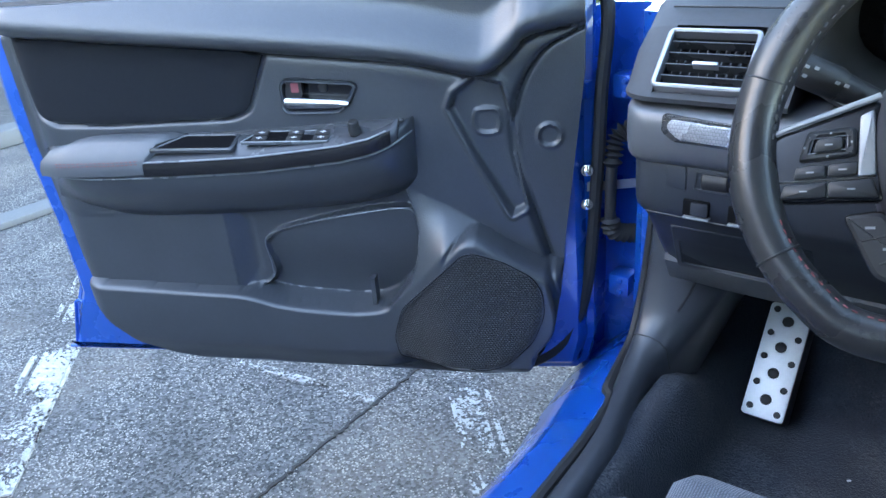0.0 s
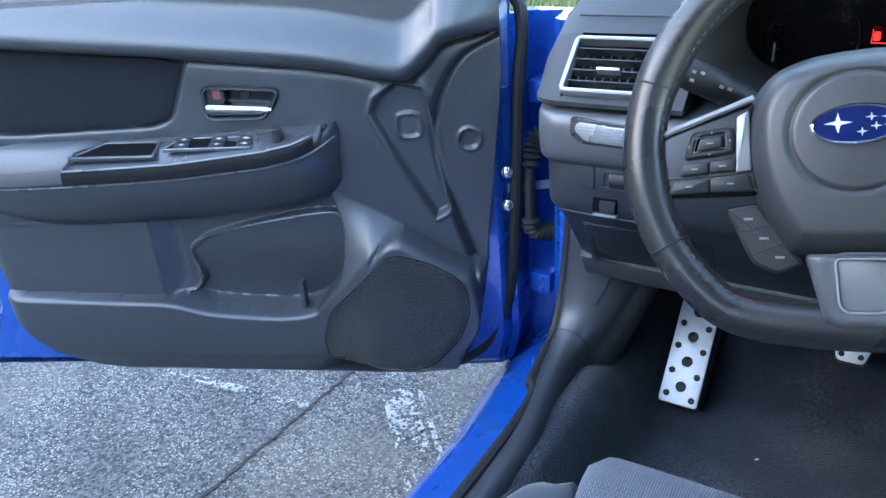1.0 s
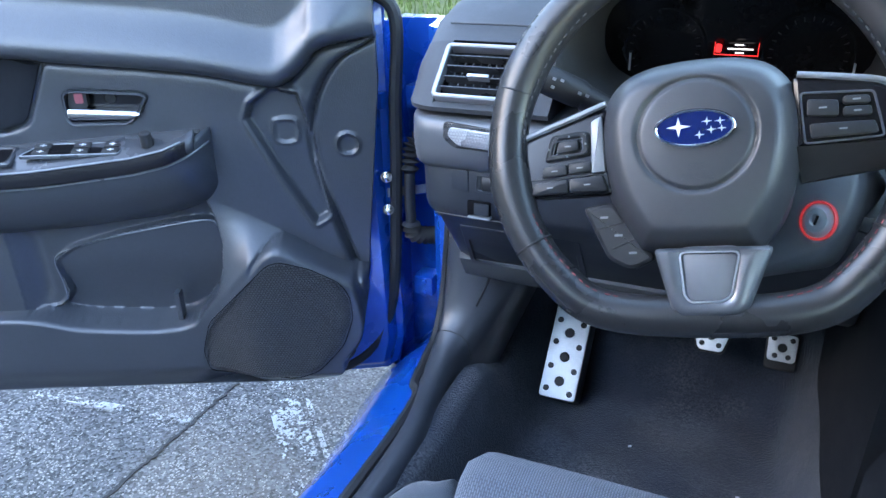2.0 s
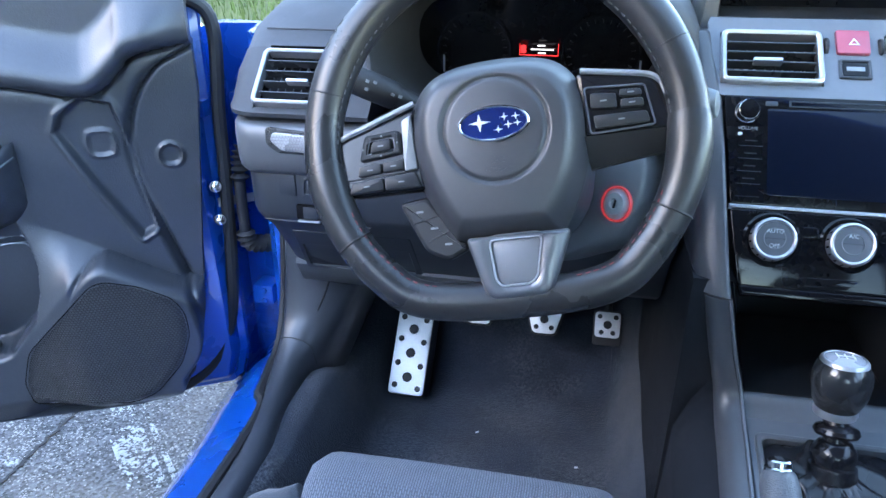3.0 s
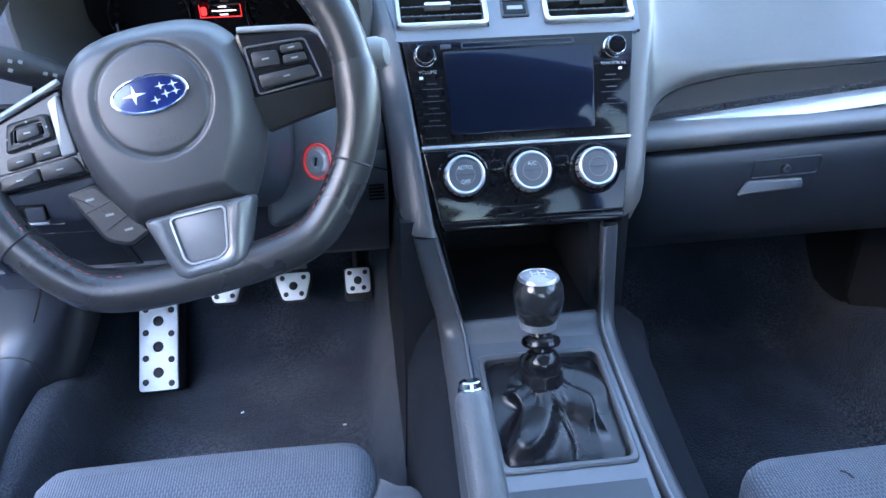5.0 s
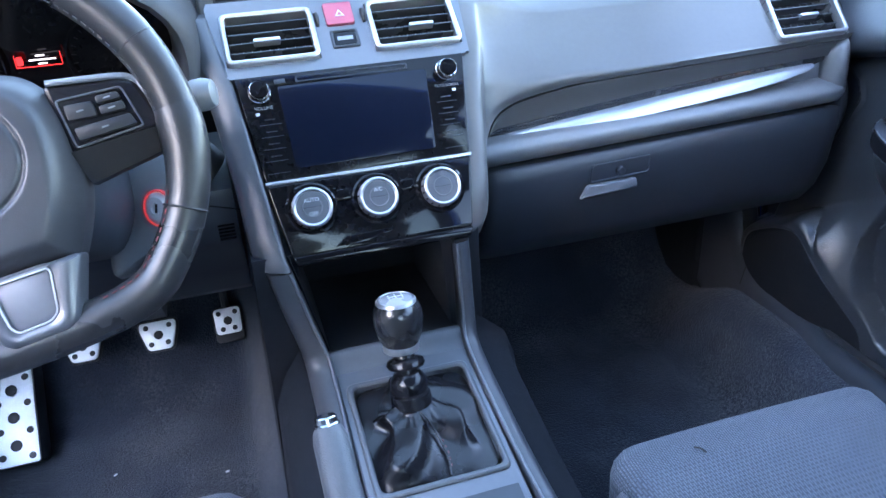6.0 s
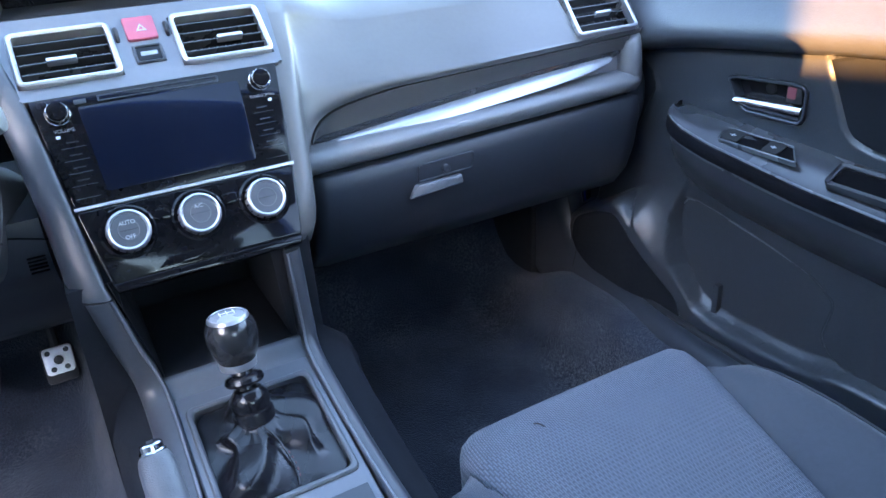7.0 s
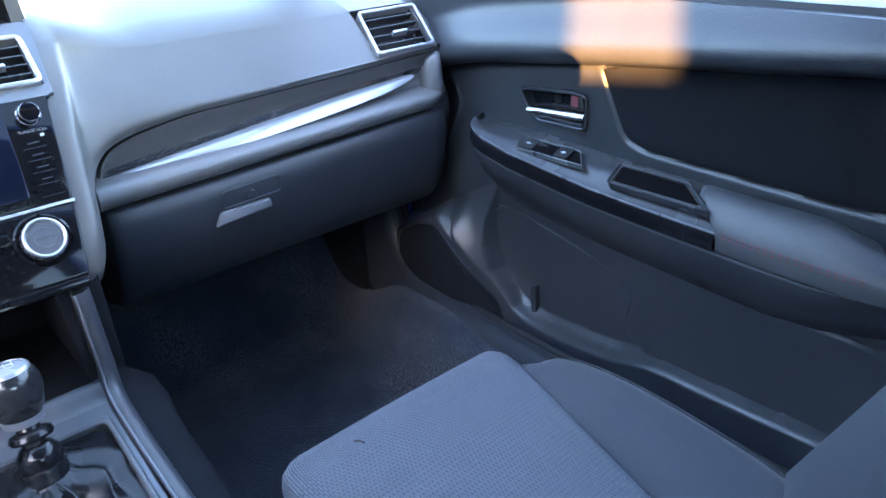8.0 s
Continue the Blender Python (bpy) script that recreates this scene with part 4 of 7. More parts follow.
    for u in us2[2:]:
        f, r = curve_at(u, front), curve_at(u, reach)
        uu = u if u < 0.66 else u + 0.025
        rings.append([P(uu, r + 0.001, f + 0.0245), P(uu, r + 0.0036, f + 0.0236), P(uu, r + 0.0062, f + 0.012), P(uu, r + 0.0052, f + 0.0035), P(uu, r - 0.001, f + 0.0030)])
    part("plate_front", loft(rings), PIANO2, arm, "gloss black front band of the armrest", sharp=40)
    # padded elbow rest
    rings = []
    for u in (0.650, 0.653, 0.66, 0.70, 0.74, 0.77, 0.80, 0.825, 0.845, 0.858, 0.864):
        b, f, r = curve_at(u, back), curve_at(u, front), curve_at(u, reach)
        k = min(1, (u - 0.650) / 0.012 + 0.25) * min(1, (0.864 - u) / 0.05 + 0.12)
        sh = 0.05 * (1 - step(0.65, 0.70, u))
        d = r - 0.045
        rings.append([P(u + s2 * 0.06, n, z) for s2, n, z in ((0, 0.044, b - 0.004), (0, 0.047, b + 0.004 * k), (0.15, 0.045 + d * 0.25, b + 0.012 * k), (0.3, 0.045 + d * 0.55, b + 0.013 * k), (0.6, r - 0.014, b + 0.002 * k), (0.9, r + 0.002 * k, f + 0.030), (1, r + 0.005 * k, f + 0.016), (1, r + 0.003 * k, f + 0.004), (1, r - 0.006, f + 0.003), (0.5, 0.07, f + 0.02))])
    pad = part("elbow_pad", loft(rings), VINYL, arm, "black leatherette elbow pad with red stitching", sharp=50)
    def pad_edge(u, dz):
        f, r = curve_at(u, front), curve_at(u, reach)
        return (u + 0.054, r + 0.0045, f + dz)
    for dz, mt in ((0.0235, THREAD), (0.0285, THREAD)):
        part("stitching", stitches(P, [pad_edge(u, dz) for u in np.linspace(0.665, 0.83, 20)], 0.0045, 0.0022, 0.0007), mt, arm)
    # pull cup
    mtop = lambda u0, z0=0.0: axes(P(u0, *top_n(u0, 0.66)), P(1, 0, 0) - P(0, 0, 0), P(0, top_n(u0, 0.9).x, top_n(u0, 0.9).y) - P(0, top_n(u0, 0.1).x, top_n(u0, 0.1).y))
    M = mtop(0.60)
    sgn = 1 if (M.to_3x3() @ Vector((0, 0, 1))).z > 0 else -1
    cup = rounded([(-0.060, -0.0225), (0.044, -0.0225), (0.098, 0.0180), (-0.056, 0.0180)], 0.006, 3)
    cupin = rounded([(-0.052, -0.0165), (0.040, -0.0165), (0.082, 0.0130), (-0.049, 0.0130)], 0.005, 3)
    part("cup_rim", frame_slab(cup, cupin, 0.002 * sgn, 0.0104 * sgn, M, 0.0025), GREYDOOR, arm, "satin rim of the pull cup")
    # flat sheet, no hollow: its black stands in for the cup's shade
    part("pull_cup_shade", slab(cupin, 0.001 * sgn, 0.0092 * sgn, M), GAP_SHADE, arm, "flat black sheet for the shade in the pull cup")
    # window switches
    u0 = 0.445 if driver else 0.425
    M = mtop(u0)
    hw = 0.066 if driver else 0.055
    bez = rounded([(-hw - 0.010, -0.0155), (hw - 0.006, -0.0155), (hw + 0.020, 0.0140), (-hw, 0.0140)], 0.004, 3)
    part("switch_bezel", frame_slab(bez, inset(bez, 0.0022), 0.002 * sgn, 0.0086 * sgn, M, 0.0008), EDGE, arm)
    # black sheet paints the shade round the switches
    part("switch_well_shade", slab(inset(bez, 0.0018), 0.001 * sgn, 0.0074 * sgn, M), GAP_SHADE, arm)
    keys = ((-0.050, 0.016), (-0.004, 0.016), (0.056, 0.016)) if driver else ((-0.035, 0.016), (0.032, 0.014))
    for x, w in keys:
        for y in ((-0.0078, 0.0062) if driver else (-0.001,)):
            bm = bmesh.new()
            hh = 0.006 if driver else 0.011
            slab(rounded([(x - w, y - hh), (x + w * 0.6, y - hh), (x + w * 0.6, y + hh), (x - w, y + hh)], 0.002, 2), 0.004 * sgn, 0.0105 * sgn, M, 0.0012 * sgn, bm)
            sw = part("window_switch", bm, DARK, arm)
            bm = bmesh.new()
            box(x - w * 0.55, x + w * 0.1, y - 0.0006, y + 0.0006, 0.0105, 0.0109, M @ Matrix.Diagonal((1, 1, sgn, 1)), 0, bm)
            box(x - w * 0.3, x - w * 0.15, y - 0.0025, y + 0.0025, 0.0105, 0.0109, M @ Matrix.Diagonal((1, 1, sgn, 1)), 0, bm)
            part("switch_mark", bm, WHITE, arm)
    if driver:
        M = mtop(0.335)
        part("mirror_knob", lathe([(0.0095, 0), (0.0095, 0.010), (0.0085, 0.012), (0.0085, 0.020), (0.007, 0.022), (0.0, 0.022)], M @ Matrix.Translation((0, 0.006, 0.004 * sgn)) @ Matrix.Diagonal((1, 1, sgn, 1)), 20), DARK, arm, "small mirror joystick")
    # inner handle with its bowl
    H = axes(P(0.405, 0.047, 0.826), P(1, 0, 0) - P(0, 0, 0), (0, 0, 1))
    hs = 1 if (H.to_3x3() @ Vector((0, 0, 1))).dot(P(0, 1, 0) - P(0, 0, 0)) > 0 else -1
    bowl = rounded([(0.062, -0.018), (0.056, -0.027), (-0.033, -0.028), (-0.054, -0.010), (-0.068, 0.014), (-0.060, 0.021), (0.035, 0.028), (0.055, 0.027), (0.062, 0.020)], 0.008, 3)
    bin_ = inset(bowl, 0.0045)
    part("handle_bezel", frame_slab(bowl, bin_, -0.01 * hs, 0.005 * hs, H, 0.0015), CARD, t, "black bezel of the inner handle")
    part("handle_bowl", slab(bin_, -0.020 * hs, -0.014 * hs, H), PIANO2, t, "dark handle bowl")
    rings = []
    for x in lin(0.057, -0.052, 14):
        k = (0.057 - x) / 0.109
        top_, low_ = -0.001 - 0.007 * k, -0.022 - 0.001 * k + 0.004 * step(0.85, 1.0, k)
        rings.append([H @ Vector((x, y, z * hs)) for y, z in ((top_, -0.012), (top_, 0.003), (top_ - 0.003, 0.0064), ((top_ + low_) / 2, 0.0076), (low_ + 0.004, 0.0058), (low_, 0.001), (low_, -0.012))])
    part("handle_lever", loft(rings), SATINCHROME, t, "chrome inner door handle", sharp=40)
    lock = rounded([(0.055, 0.000), (0.028, 0.000), (0.028, 0.024), (0.050, 0.024)], 0.004, 3)
    part("lock_knob", slab(lock, -0.014 * hs, 0.0005 * hs, H, 0.002 * hs), DARK, t)
    part("lock_mark", slab(rounded([(0.044, 0.006), (0.031, 0.006), (0.031, 0.022), (0.044, 0.022)], 0.002, 2), -0.002 * hs, 0.0015 * hs, H), LOCKRED, t, "red lock marker")
    part("screw_cover", lathe([(0.008, 0), (0.008, 0.003), (0.006, 0.004), (0, 0.004)], H @ Matrix.Translation((-0.005, 0.010, -0.014 * hs)) @ Matrix.Diagonal((1, 1, hs, 1)), 16), DARK, t)
    # pocket peg
    part("pocket_peg", loft([[P(u, n, z) for u, n in ((0.349, 0.030), (0.358, 0.030), (0.358, 0.048), (0.349, 0.050))] for z in (0.43, 0.47, 0.492, 0.497)]), CARD, t)
    # thin edge line round the pocket
    line = [(0.548, 0.485), (0.549, 0.52), (0.554, 0.556), (0.545, 0.572), (0.516, 0.584), (0.439, 0.603), (0.355, 0.618), (0.300, 0.626), (0.275, 0.625), (0.264, 0.612)]
    part("pocket_edge", tube([P(u, 0.0345 if driver else 0.0405, z) for u, z in [(v.x, v.y) for v in spline([(a, b, 0) for a, b in line], 5)]], 0.0012, 6), EDGE, t, "satin edge line of the pocket")
    # lower line of the armrest
    part("armrest_line", tube([P(u, curve_at(u, reach) + 0.0012, curve_at(u, front) - 0.0005) for u in us[1:-2]], 0.0015, 6), EDGE, arm, "satin edge line")
    if driver:
        for z in (0.683, 0.624):
            part("check_bolt", lathe([(0.010, 0), (0.010, 0.004), (0.0065, 0.004), (0.0065, 0.012), (0.003, 0.014), (0, 0.014)], axes(P(-0.020, 0.004, z), P(0, 0, 1) - P(0, 0, 0), P(1, 0, 0) - P(0, 0, 0)), 12), CHROME, t, "bright steel bolt")
        part("check_strap", loft([[Vector(p) + Vector((0, 0, d)) for d in (-0.008, 0.008)] + [Vector(p) + Vector((0.004, 0.004, d)) for d in (0.008, -0.008)] for p in (P(-0.02, 0.0, 0.652), (-0.845, 0.305, 0.652), (-0.80, 0.345, 0.652))]), GREY, t, "steel check strap")
        part("drain_plug", lathe([(0.012, 0), (0.012, 0.003), (0.008, 0.006), (0, 0.006)], axes(P(0.89, 0.012, 0.351), P(1, 0, 0) - P(0, 0, 0), (0, 0, 1)) @ Matrix.Diagonal((1, 1, hs, 1)), 16), RUBBER, t)
    return t


GREYDOOR = material("dark_satin_plastic", (0.048, 0.050, 0.056), 0.26, metal=0.1, vary=0.05, rough_vary=0.03)
DU = Vector((-math.sin(OPEN), -math.cos(OPEN), 0))
DN = Vector((math.cos(OPEN), -math.sin(OPEN), 0))
DO = Vector((-0.89, 0.275, 0))
car_door("driver_door", lambda u, n, z: DO + DU * u + DN * n + Vector((0, 0, z)), DO + Vector((0, 0, 0.28)), "open blue car door with black moulded inner card", True)
car_door("passenger_door", lambda u, n, z: Vector((0.808 - n - 0.04 * (z - 0.7), 0.280 - u, z - 0.027)), (0.808, 0.280, 0.253), "closed blue car door with black moulded inner card", False)

# wiring boot between the hinge pillar and the open door
bm = bmesh.new()
path = spline([(-0.80, 0.345, 0.745), (-0.832, 0.318, 0.738), (-0.838, 0.305, 0.70), (-0.838, 0.300, 0.62), (-0.835, 0.305, 0.575), (-0.81, 0.34, 0.56)], 10)
tube(path, [0.0125 + (0.0045 * (1 if i % 2 else -1) if i < 22 or i > 34 else -0.003) for i in range(len(path))], 12, bm=bm)
part("wiring_boot", bm, RUBBER, car, "corrugated black rubber wiring boot")


# ---- dashboard ----
dash = thing("dashboard", (0, 0.3, 0.55), "black soft-touch dashboard with grey and silver trim", "dashboard")


def sweep(xs, profile, closed=True):
    """A body along x whose section profile(x) is a list of (y, z)."""
    return loft([[(x, y, z) for y, z in profile(x)] for x in xs], closed)


def end_drop(x, x_end, width=0.05):
    """Rounds the outer end of the dashboard."""
    k = max(0.0, 1 - abs(x_end - x) / width)
    return 1 - math.sqrt(max(0.0, 1 - k * k))


STACK_EDGE = [(0.712, 0.096), (0.732, 0.100), (0.748, 0.105), (0.807, 0.114), (0.86, 0.122), (0.905, 0.130), (0.93, 0.139), (0.955, 0.146), (0.99, 0.150)]
FALL = [(v.x, v.y) for v in spline([(0.0, 0.0, 0), (0.012, 0.01, 0), (0.020, 0.08, 0), (0.025, 0.33, 0), (0.029, 0.60, 0), (0.037, 0.77, 0), (0.052, 0.89, 0), (0.08, 0.96, 0), (0.13, 1.0, 0)], 4)]


def pad_right(q):
    """Section of the pad q metres outwards from the stack, down whose side it falls in a rounded corner."""
    X = 0.150 + q
    lip = 0.846 + q * 0.03
    k = end_drop(X, 0.745)
    y0 = 0.083 + 0.05 * k
    v = 0.05 if 0.5985 < X < 0.7105 else 0.0
    far = [(0.70, 0.975), (0.52, 0.992), (0.38, 0.990), (0.28, 0.974 - 0.01 * k), (0.215, 0.955 - 0.012 * k), (0.158 + 0.03 * k, 0.9325 - 0.015 * k), (0.156 + 0.03 * k + v, 0.930 - 0.012 * k), (0.125 + 0.03 * k + v, 0.902), (y0 + 0.010 + v, 0.8745), (y0 + 0.004, 0.8695), (y0, 0.866), (y0 - 0.003, lip + 0.010), (y0 + 0.001, lip + 0.002), (y0 + 0.014, lip), (y0 + 0.06, lip - 0.002)]
    near = [(0.70, 0.975), (0.52, 0.992), (0.38, 0.994), (0.25, 0.990), (0.166, 0.981), (0.130, 0.9590), (0.128, 0.9575), (0.084, 0.921), (0.055, 0.872), (0.045, 0.853), (0.028, 0.822), (0.004, 0.780), (-0.022, 0.732), (-0.018, 0.714), (0.06, 0.714)]
    out = []
    for j, (f, n) in enumerate(zip(far, near)):
        soft_, hard = step(0.0, 0.13, q), curve_at(q, FALL)
        m = min(1.0, max(0.0, (j - 5) / 5))
        w = soft_ * (1 - m) + hard * m
        y, z = n[0] + (f[0] - n[0]) * w, n[1] + (f[1] - n[1]) * w
        out.append((X + (curve_at(z, STACK_EDGE) - 0.150) * (1 - step(0.0, 0.12, q)), y, z))
    return out + [(X, 0.30, 0.85), (X, 0.70, 0.85)]


QS = [0.0, 0.002, 0.005, 0.009, 0.013, 0.017, 0.020, 0.0225, 0.025, 0.027, 0.029, 0.032, 0.036, 0.041, 0.047, 0.055, 0.065, 0.08, 0.10, 0.13]
part("upper_pad", loft([pad_right(q) for q in QS + [x - 0.15 for x in lin(0.31, 0.59, 8) + [0.598, 0.599, 0.63, 0.66, 0.69, 0.710, 0.711, 0.72, 0.732, 0.74, 0.744]]]), SOFT, dash, "soft-touch upper pad that falls beside the stack", sharp=85)


def pad_left(x):
    k = end_drop(x, -0.735)
    v = 0.05 if -0.6875 < x < -0.5845 else 0.0
    y0 = 0.078 + 0.05 * k
    return [(0.70, 0.975), (0.52, 0.992), (0.38, 0.988), (0.28, 0.974 - 0.01 * k), (0.215, 0.958 - 0.012 * k), (0.158 + 0.03 * k, 0.9335 - 0.015 * k), (0.156 + 0.03 * k + v, 0.932 - 0.012 * k), (0.125 + 0.03 * k + v, 0.902), (y0 + 0.012 + v, 0.874), (y0 + 0.006, 0.868), (y0, 0.864), (y0 + 0.002, 0.858), (y0 + 0.02, 0.855), (0.30, 0.85), (0.70, 0.85)]


# same moulding as the passenger pad, coloured darker for the pillar's shade
part("upper_pad", sweep([-0.734, -0.731, -0.724, -0.715, -0.70, -0.688, -0.687, -0.66, -0.62, -0.585, -0.584, -0.56, -0.545, -0.535], pad_left), MATT_SHADED, dash, "upper pad beside the door, darkened for shade", sharp=50)
part("upper_pad", box(-0.54, -0.15, 0.28, 0.70, 0.88, 0.99, r=0.01), SOFT, dash)
part("pad_seam", tube([(-0.706, 0.190, 0.9505), (-0.65, 0.187, 0.9508), (-0.55, 0.185, 0.9508)], 0.0014, 6), DARK, dash)


def lower_right(x):
    d = (x - 0.17) * 0.03
    k = end_drop(x, 0.735)
    y0 = 0.070 + 0.05 * k
    return [(0.16, 0.845 + d), (y0 + 0.040, 0.842 + d), (y0 + 0.034, 0.835 + d), (y0 + 0.030, 0.797 + d * 0.8), (y0 + 0.010, 0.793 + d * 0.8), (y0, 0.787 + d * 0.8), (y0 - 0.003, 0.778 + d), (y0 + 0.001, 0.766 + d), (y0 + 0.010, 0.760 + d), (y0 + 0.02, 0.757 + d), (0.16, 0.757 + d)]


part("trim_band", sweep([0.155, 0.16, 0.17, 0.19] + lin(0.23, 0.68, 9) + [0.70, 0.715, 0.726, 0.733], lower_right), BAND, dash, "grey lower band of the dashboard", sharp=50)


def lid(x):
    d = (x - 0.17) * 0.03
    k = end_drop(x, 0.730, 0.03) + end_drop(x, 0.158, 0.02) * 0.4
    y0 = 0.076 + 0.03 * k
    return [(0.30, 0.755 + d), (y0 + 0.006, 0.755 + d), (y0, 0.750 + d), (y0 - 0.001, 0.72 + d), (y0 + 0.006, 0.68), (y0 + 0.022, 0.635), (y0 + 0.045, 0.605), (y0 + 0.09, 0.590), (0.45, 0.56), (0.45, 0.70)]


part("glovebox_lid", sweep([0.158, 0.163, 0.175, 0.2] + lin(0.25, 0.65, 8) + [0.69, 0.71, 0.722, 0.730], lid), LOWER, dash, "black glovebox lid", sharp=50)
GB = axes((0.352, 0.0752, 0.728), (1, 0, 0.03), (0, 0.02, 1))
bm = frame_slab(rounded([(-0.046, -0.010), (0.044, -0.010), (0.048, 0.0145), (-0.043, 0.0145)], 0.004), rounded([(-0.0445, -0.0085), (0.0425, -0.0085), (0.0465, 0.0130), (-0.0415, 0.0130)], 0.004), 0, 0.0025, GB, 0.001)
part("latch_frame", bm, LOWER, dash)
part("latch_lock", lathe([(0.006, 0), (0.006, 0.005), (0.004, 0.006), (0, 0.005)], GB, 18), LOWER, dash, "small keyed lock")
part("latch_handle", slab(rounded([(-0.062, -0.031), (0.026, -0.028), (0.024, -0.014), (-0.050, -0.012)], 0.004), 0, 0.006, GB, 0.003), TRIMGREY, dash, "grey glovebox handle")
# end cheek against the passenger door
cheek = [(v.x, v.y) for v in spline([(0.074, 0.775, 0), (0.10, 0.835, 0), (0.16, 0.90, 0), (0.3, 0.93, 0), (0.5, 0.9, 0), (0.5, 0.58, 0), (0.25, 0.60, 0), (0.13, 0.65, 0), (0.085, 0.71, 0)], 5, True)]
part("end_cheek", loft([[(x, y, z) for y, z in inset(cheek, d)] for x, d in ((0.690, 0.010), (0.715, 0.008), (0.728, 0.010), (0.736, 0.016), (0.740, 0.024), (0.742, 0.034))]), LOWER, dash)

rings = []
for x, y0, z1 in ((0.684, 0.094, 0.846), (0.690, 0.084, 0.853), (0.698, 0.0775, 0.860), (0.708, 0.0775, 0.864), (0.718, 0.084, 0.864), (0.726, 0.094, 0.860), (0.731, 0.112, 0.852)):
    z0 = 0.776
    rings.append([(x, y0 + 0.05, z1), (x, y0 + 0.008, z1), (x, y0 + 0.002, z1 - 0.006), (x, y0 - 0.002, (z0 + z1) / 2), (x, y0 - 0.003, z0 + 0.012), (x, y0 + 0.004, z0), (x, y0 + 0.05, z0)])
part("trim_end", loft(rings), BAND, dash, "rounded end of the grey band", sharp=60)

# carbon-look inlay with a bright lower blade, passenger side
RF = axes((0, 0.0975, 0), (1, 0, 0), (0, 0, 1))
part("carbon_inlay", slab([(0.168, 0.794), (0.172, 0.801), (0.183, 0.807), (0.23, 0.812), (0.32, 0.821), (0.41, 0.829), (0.525, 0.837), (0.654, 0.843), (0.684, 0.843), (0.682, 0.836), (0.66, 0.829), (0.4, 0.803), (0.276, 0.797), (0.2, 0.793)], 0, 0.004, RF, 0.0012), CARBON, dash, "dark carbon-weave inlay")
INLAY_TOP = [(0.168, 0.799), (0.183, 0.806), (0.23, 0.811), (0.32, 0.820), (0.41, 0.828), (0.525, 0.836), (0.654, 0.842), (0.70, 0.843)]
LIP = [(0.168, 0.801), (0.172, 0.812), (0.18, 0.823), (0.195, 0.832), (0.22, 0.839), (0.26, 0.845), (0.30, 0.849), (0.70, 0.861)]
rings = []
for x in [0.168, 0.172, 0.177, 0.183, 0.19, 0.20, 0.215, 0.235, 0.26] + lin(0.30, 0.69, 8):
    a, b = curve_at(x, LIP), curve_at(x, INLAY_TOP)
    rings.append([(x, 0.0845, a + 0.002), (x, 0.0860, a - 0.004), (x, 0.0915, a * 0.6 + b * 0.4), (x, 0.0925, b), (x, 0.0955, b - 0.003), (x, 0.12, b - 0.003), (x, 0.12, a + 0.002)])
part("pad_underside", loft(rings), SOFT, dash, "shaded underside of the pad's lip", sharp=60)
rings = []
for x, z0, z1 in ((0.176, 0.7935, 0.7945), (0.20, 0.7925, 0.7975), (0.276, 0.7925, 0.805), (0.34, 0.795, 0.811), (0.398, 0.7985, 0.8165), (0.47, 0.804, 0.8225), (0.55, 0.811, 0.829), (0.61, 0.818, 0.8325), (0.645, 0.824, 0.834), (0.662, 0.828, 0.834)):
    y1 = 0.0925
    y0 = y1 - (z1 - z0) * 0.75
    rings.append([(x, y1 + 0.004, z0), (x, y0 + 0.002, z0 - 0.001), (x, y0, z0 + 0.0008), (x, (y0 + y1) / 2 - 0.002, (z0 + z1) / 2), (x, y1, z1), (x, y1 + 0.004, z1)])
part("silver_blade", loft(rings), BLADE, dash, "bright silver blade", sharp=50)


# ---- air vents ----
def air_vent(o, up, w, h, skew=0.0, across=(1, 0, 0), tab=0.0, slats=4):
    M = axes(o, across, up)
    out = rounded([(-w / 2, -h / 2), (w / 2, -h / 2), (w / 2 + skew, h / 2), (-w / 2 + skew, h / 2)], 0.010, 4)
    inn = inset(out, 0.0056)
    v = part("air_vent", frame_slab(out, inn, -0.012, 0.004, M, 0.0018), SILVER, dash, "satin silver vent frame")
    # back and walls coloured near-black for the shade inside the vent
    part("vent_well", slab(inn, -0.046, -0.042, M), GAP_SHADE, v)
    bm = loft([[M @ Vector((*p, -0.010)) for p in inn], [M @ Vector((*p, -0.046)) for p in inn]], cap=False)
    part("vent_wall", bm, GAP_SHADE, v)
    for i in range(slats):
        y = -h / 2 + 0.006 + (h - 0.012) * (i + 0.75) / (slats + 0.5)
        k = (y / h) * skew
        x0, x1 = -w / 2 + 0.007 + k, w / 2 - 0.007 + k
        if abs(y) > h / 2 - 0.012:
            x0, x1 = x0 + 0.003, x1 - 0.003
        bm = loft([[M @ Vector((x, y + dy, z)) for dy, z in ((-0.0007, 0.000), (0.0007, 0.000), (0.0010, -0.003), (0.0006, -0.013), (-0.0006, -0.013), (-0.0010, -0.003))] for x in (x0, x1)])
        part("slat", bm, SLAT, v)
    for i in range(9):
        x = -w / 2 + 0.012 + (w - 0.024) * i / 8
        part("vane", box(x - 0.0007, x + 0.0007, -h / 2 + 0.008, h / 2 - 0.008, -0.036, -0.016, M, 0), SLAT, v)
    yt = -h / 2 + 0.006 + (h - 0.012) * 1.75 / (slats + 0.5)
    part("vent_tab", box(tab - 0.015, tab + 0.015, yt - 0.0022, yt + 0.0026, -0.006, 0.0045, M, 0.0018), SILVER, v, "small silver vent tab")
    return v


VUP = (0, 0.765, 0.644)
air_vent((-0.0835, 0.108, 0.946), VUP, 0.104, 0.071, tab=-0.004)
air_vent((0.0835, 0.108, 0.946), VUP, 0.104, 0.071, tab=0.008)
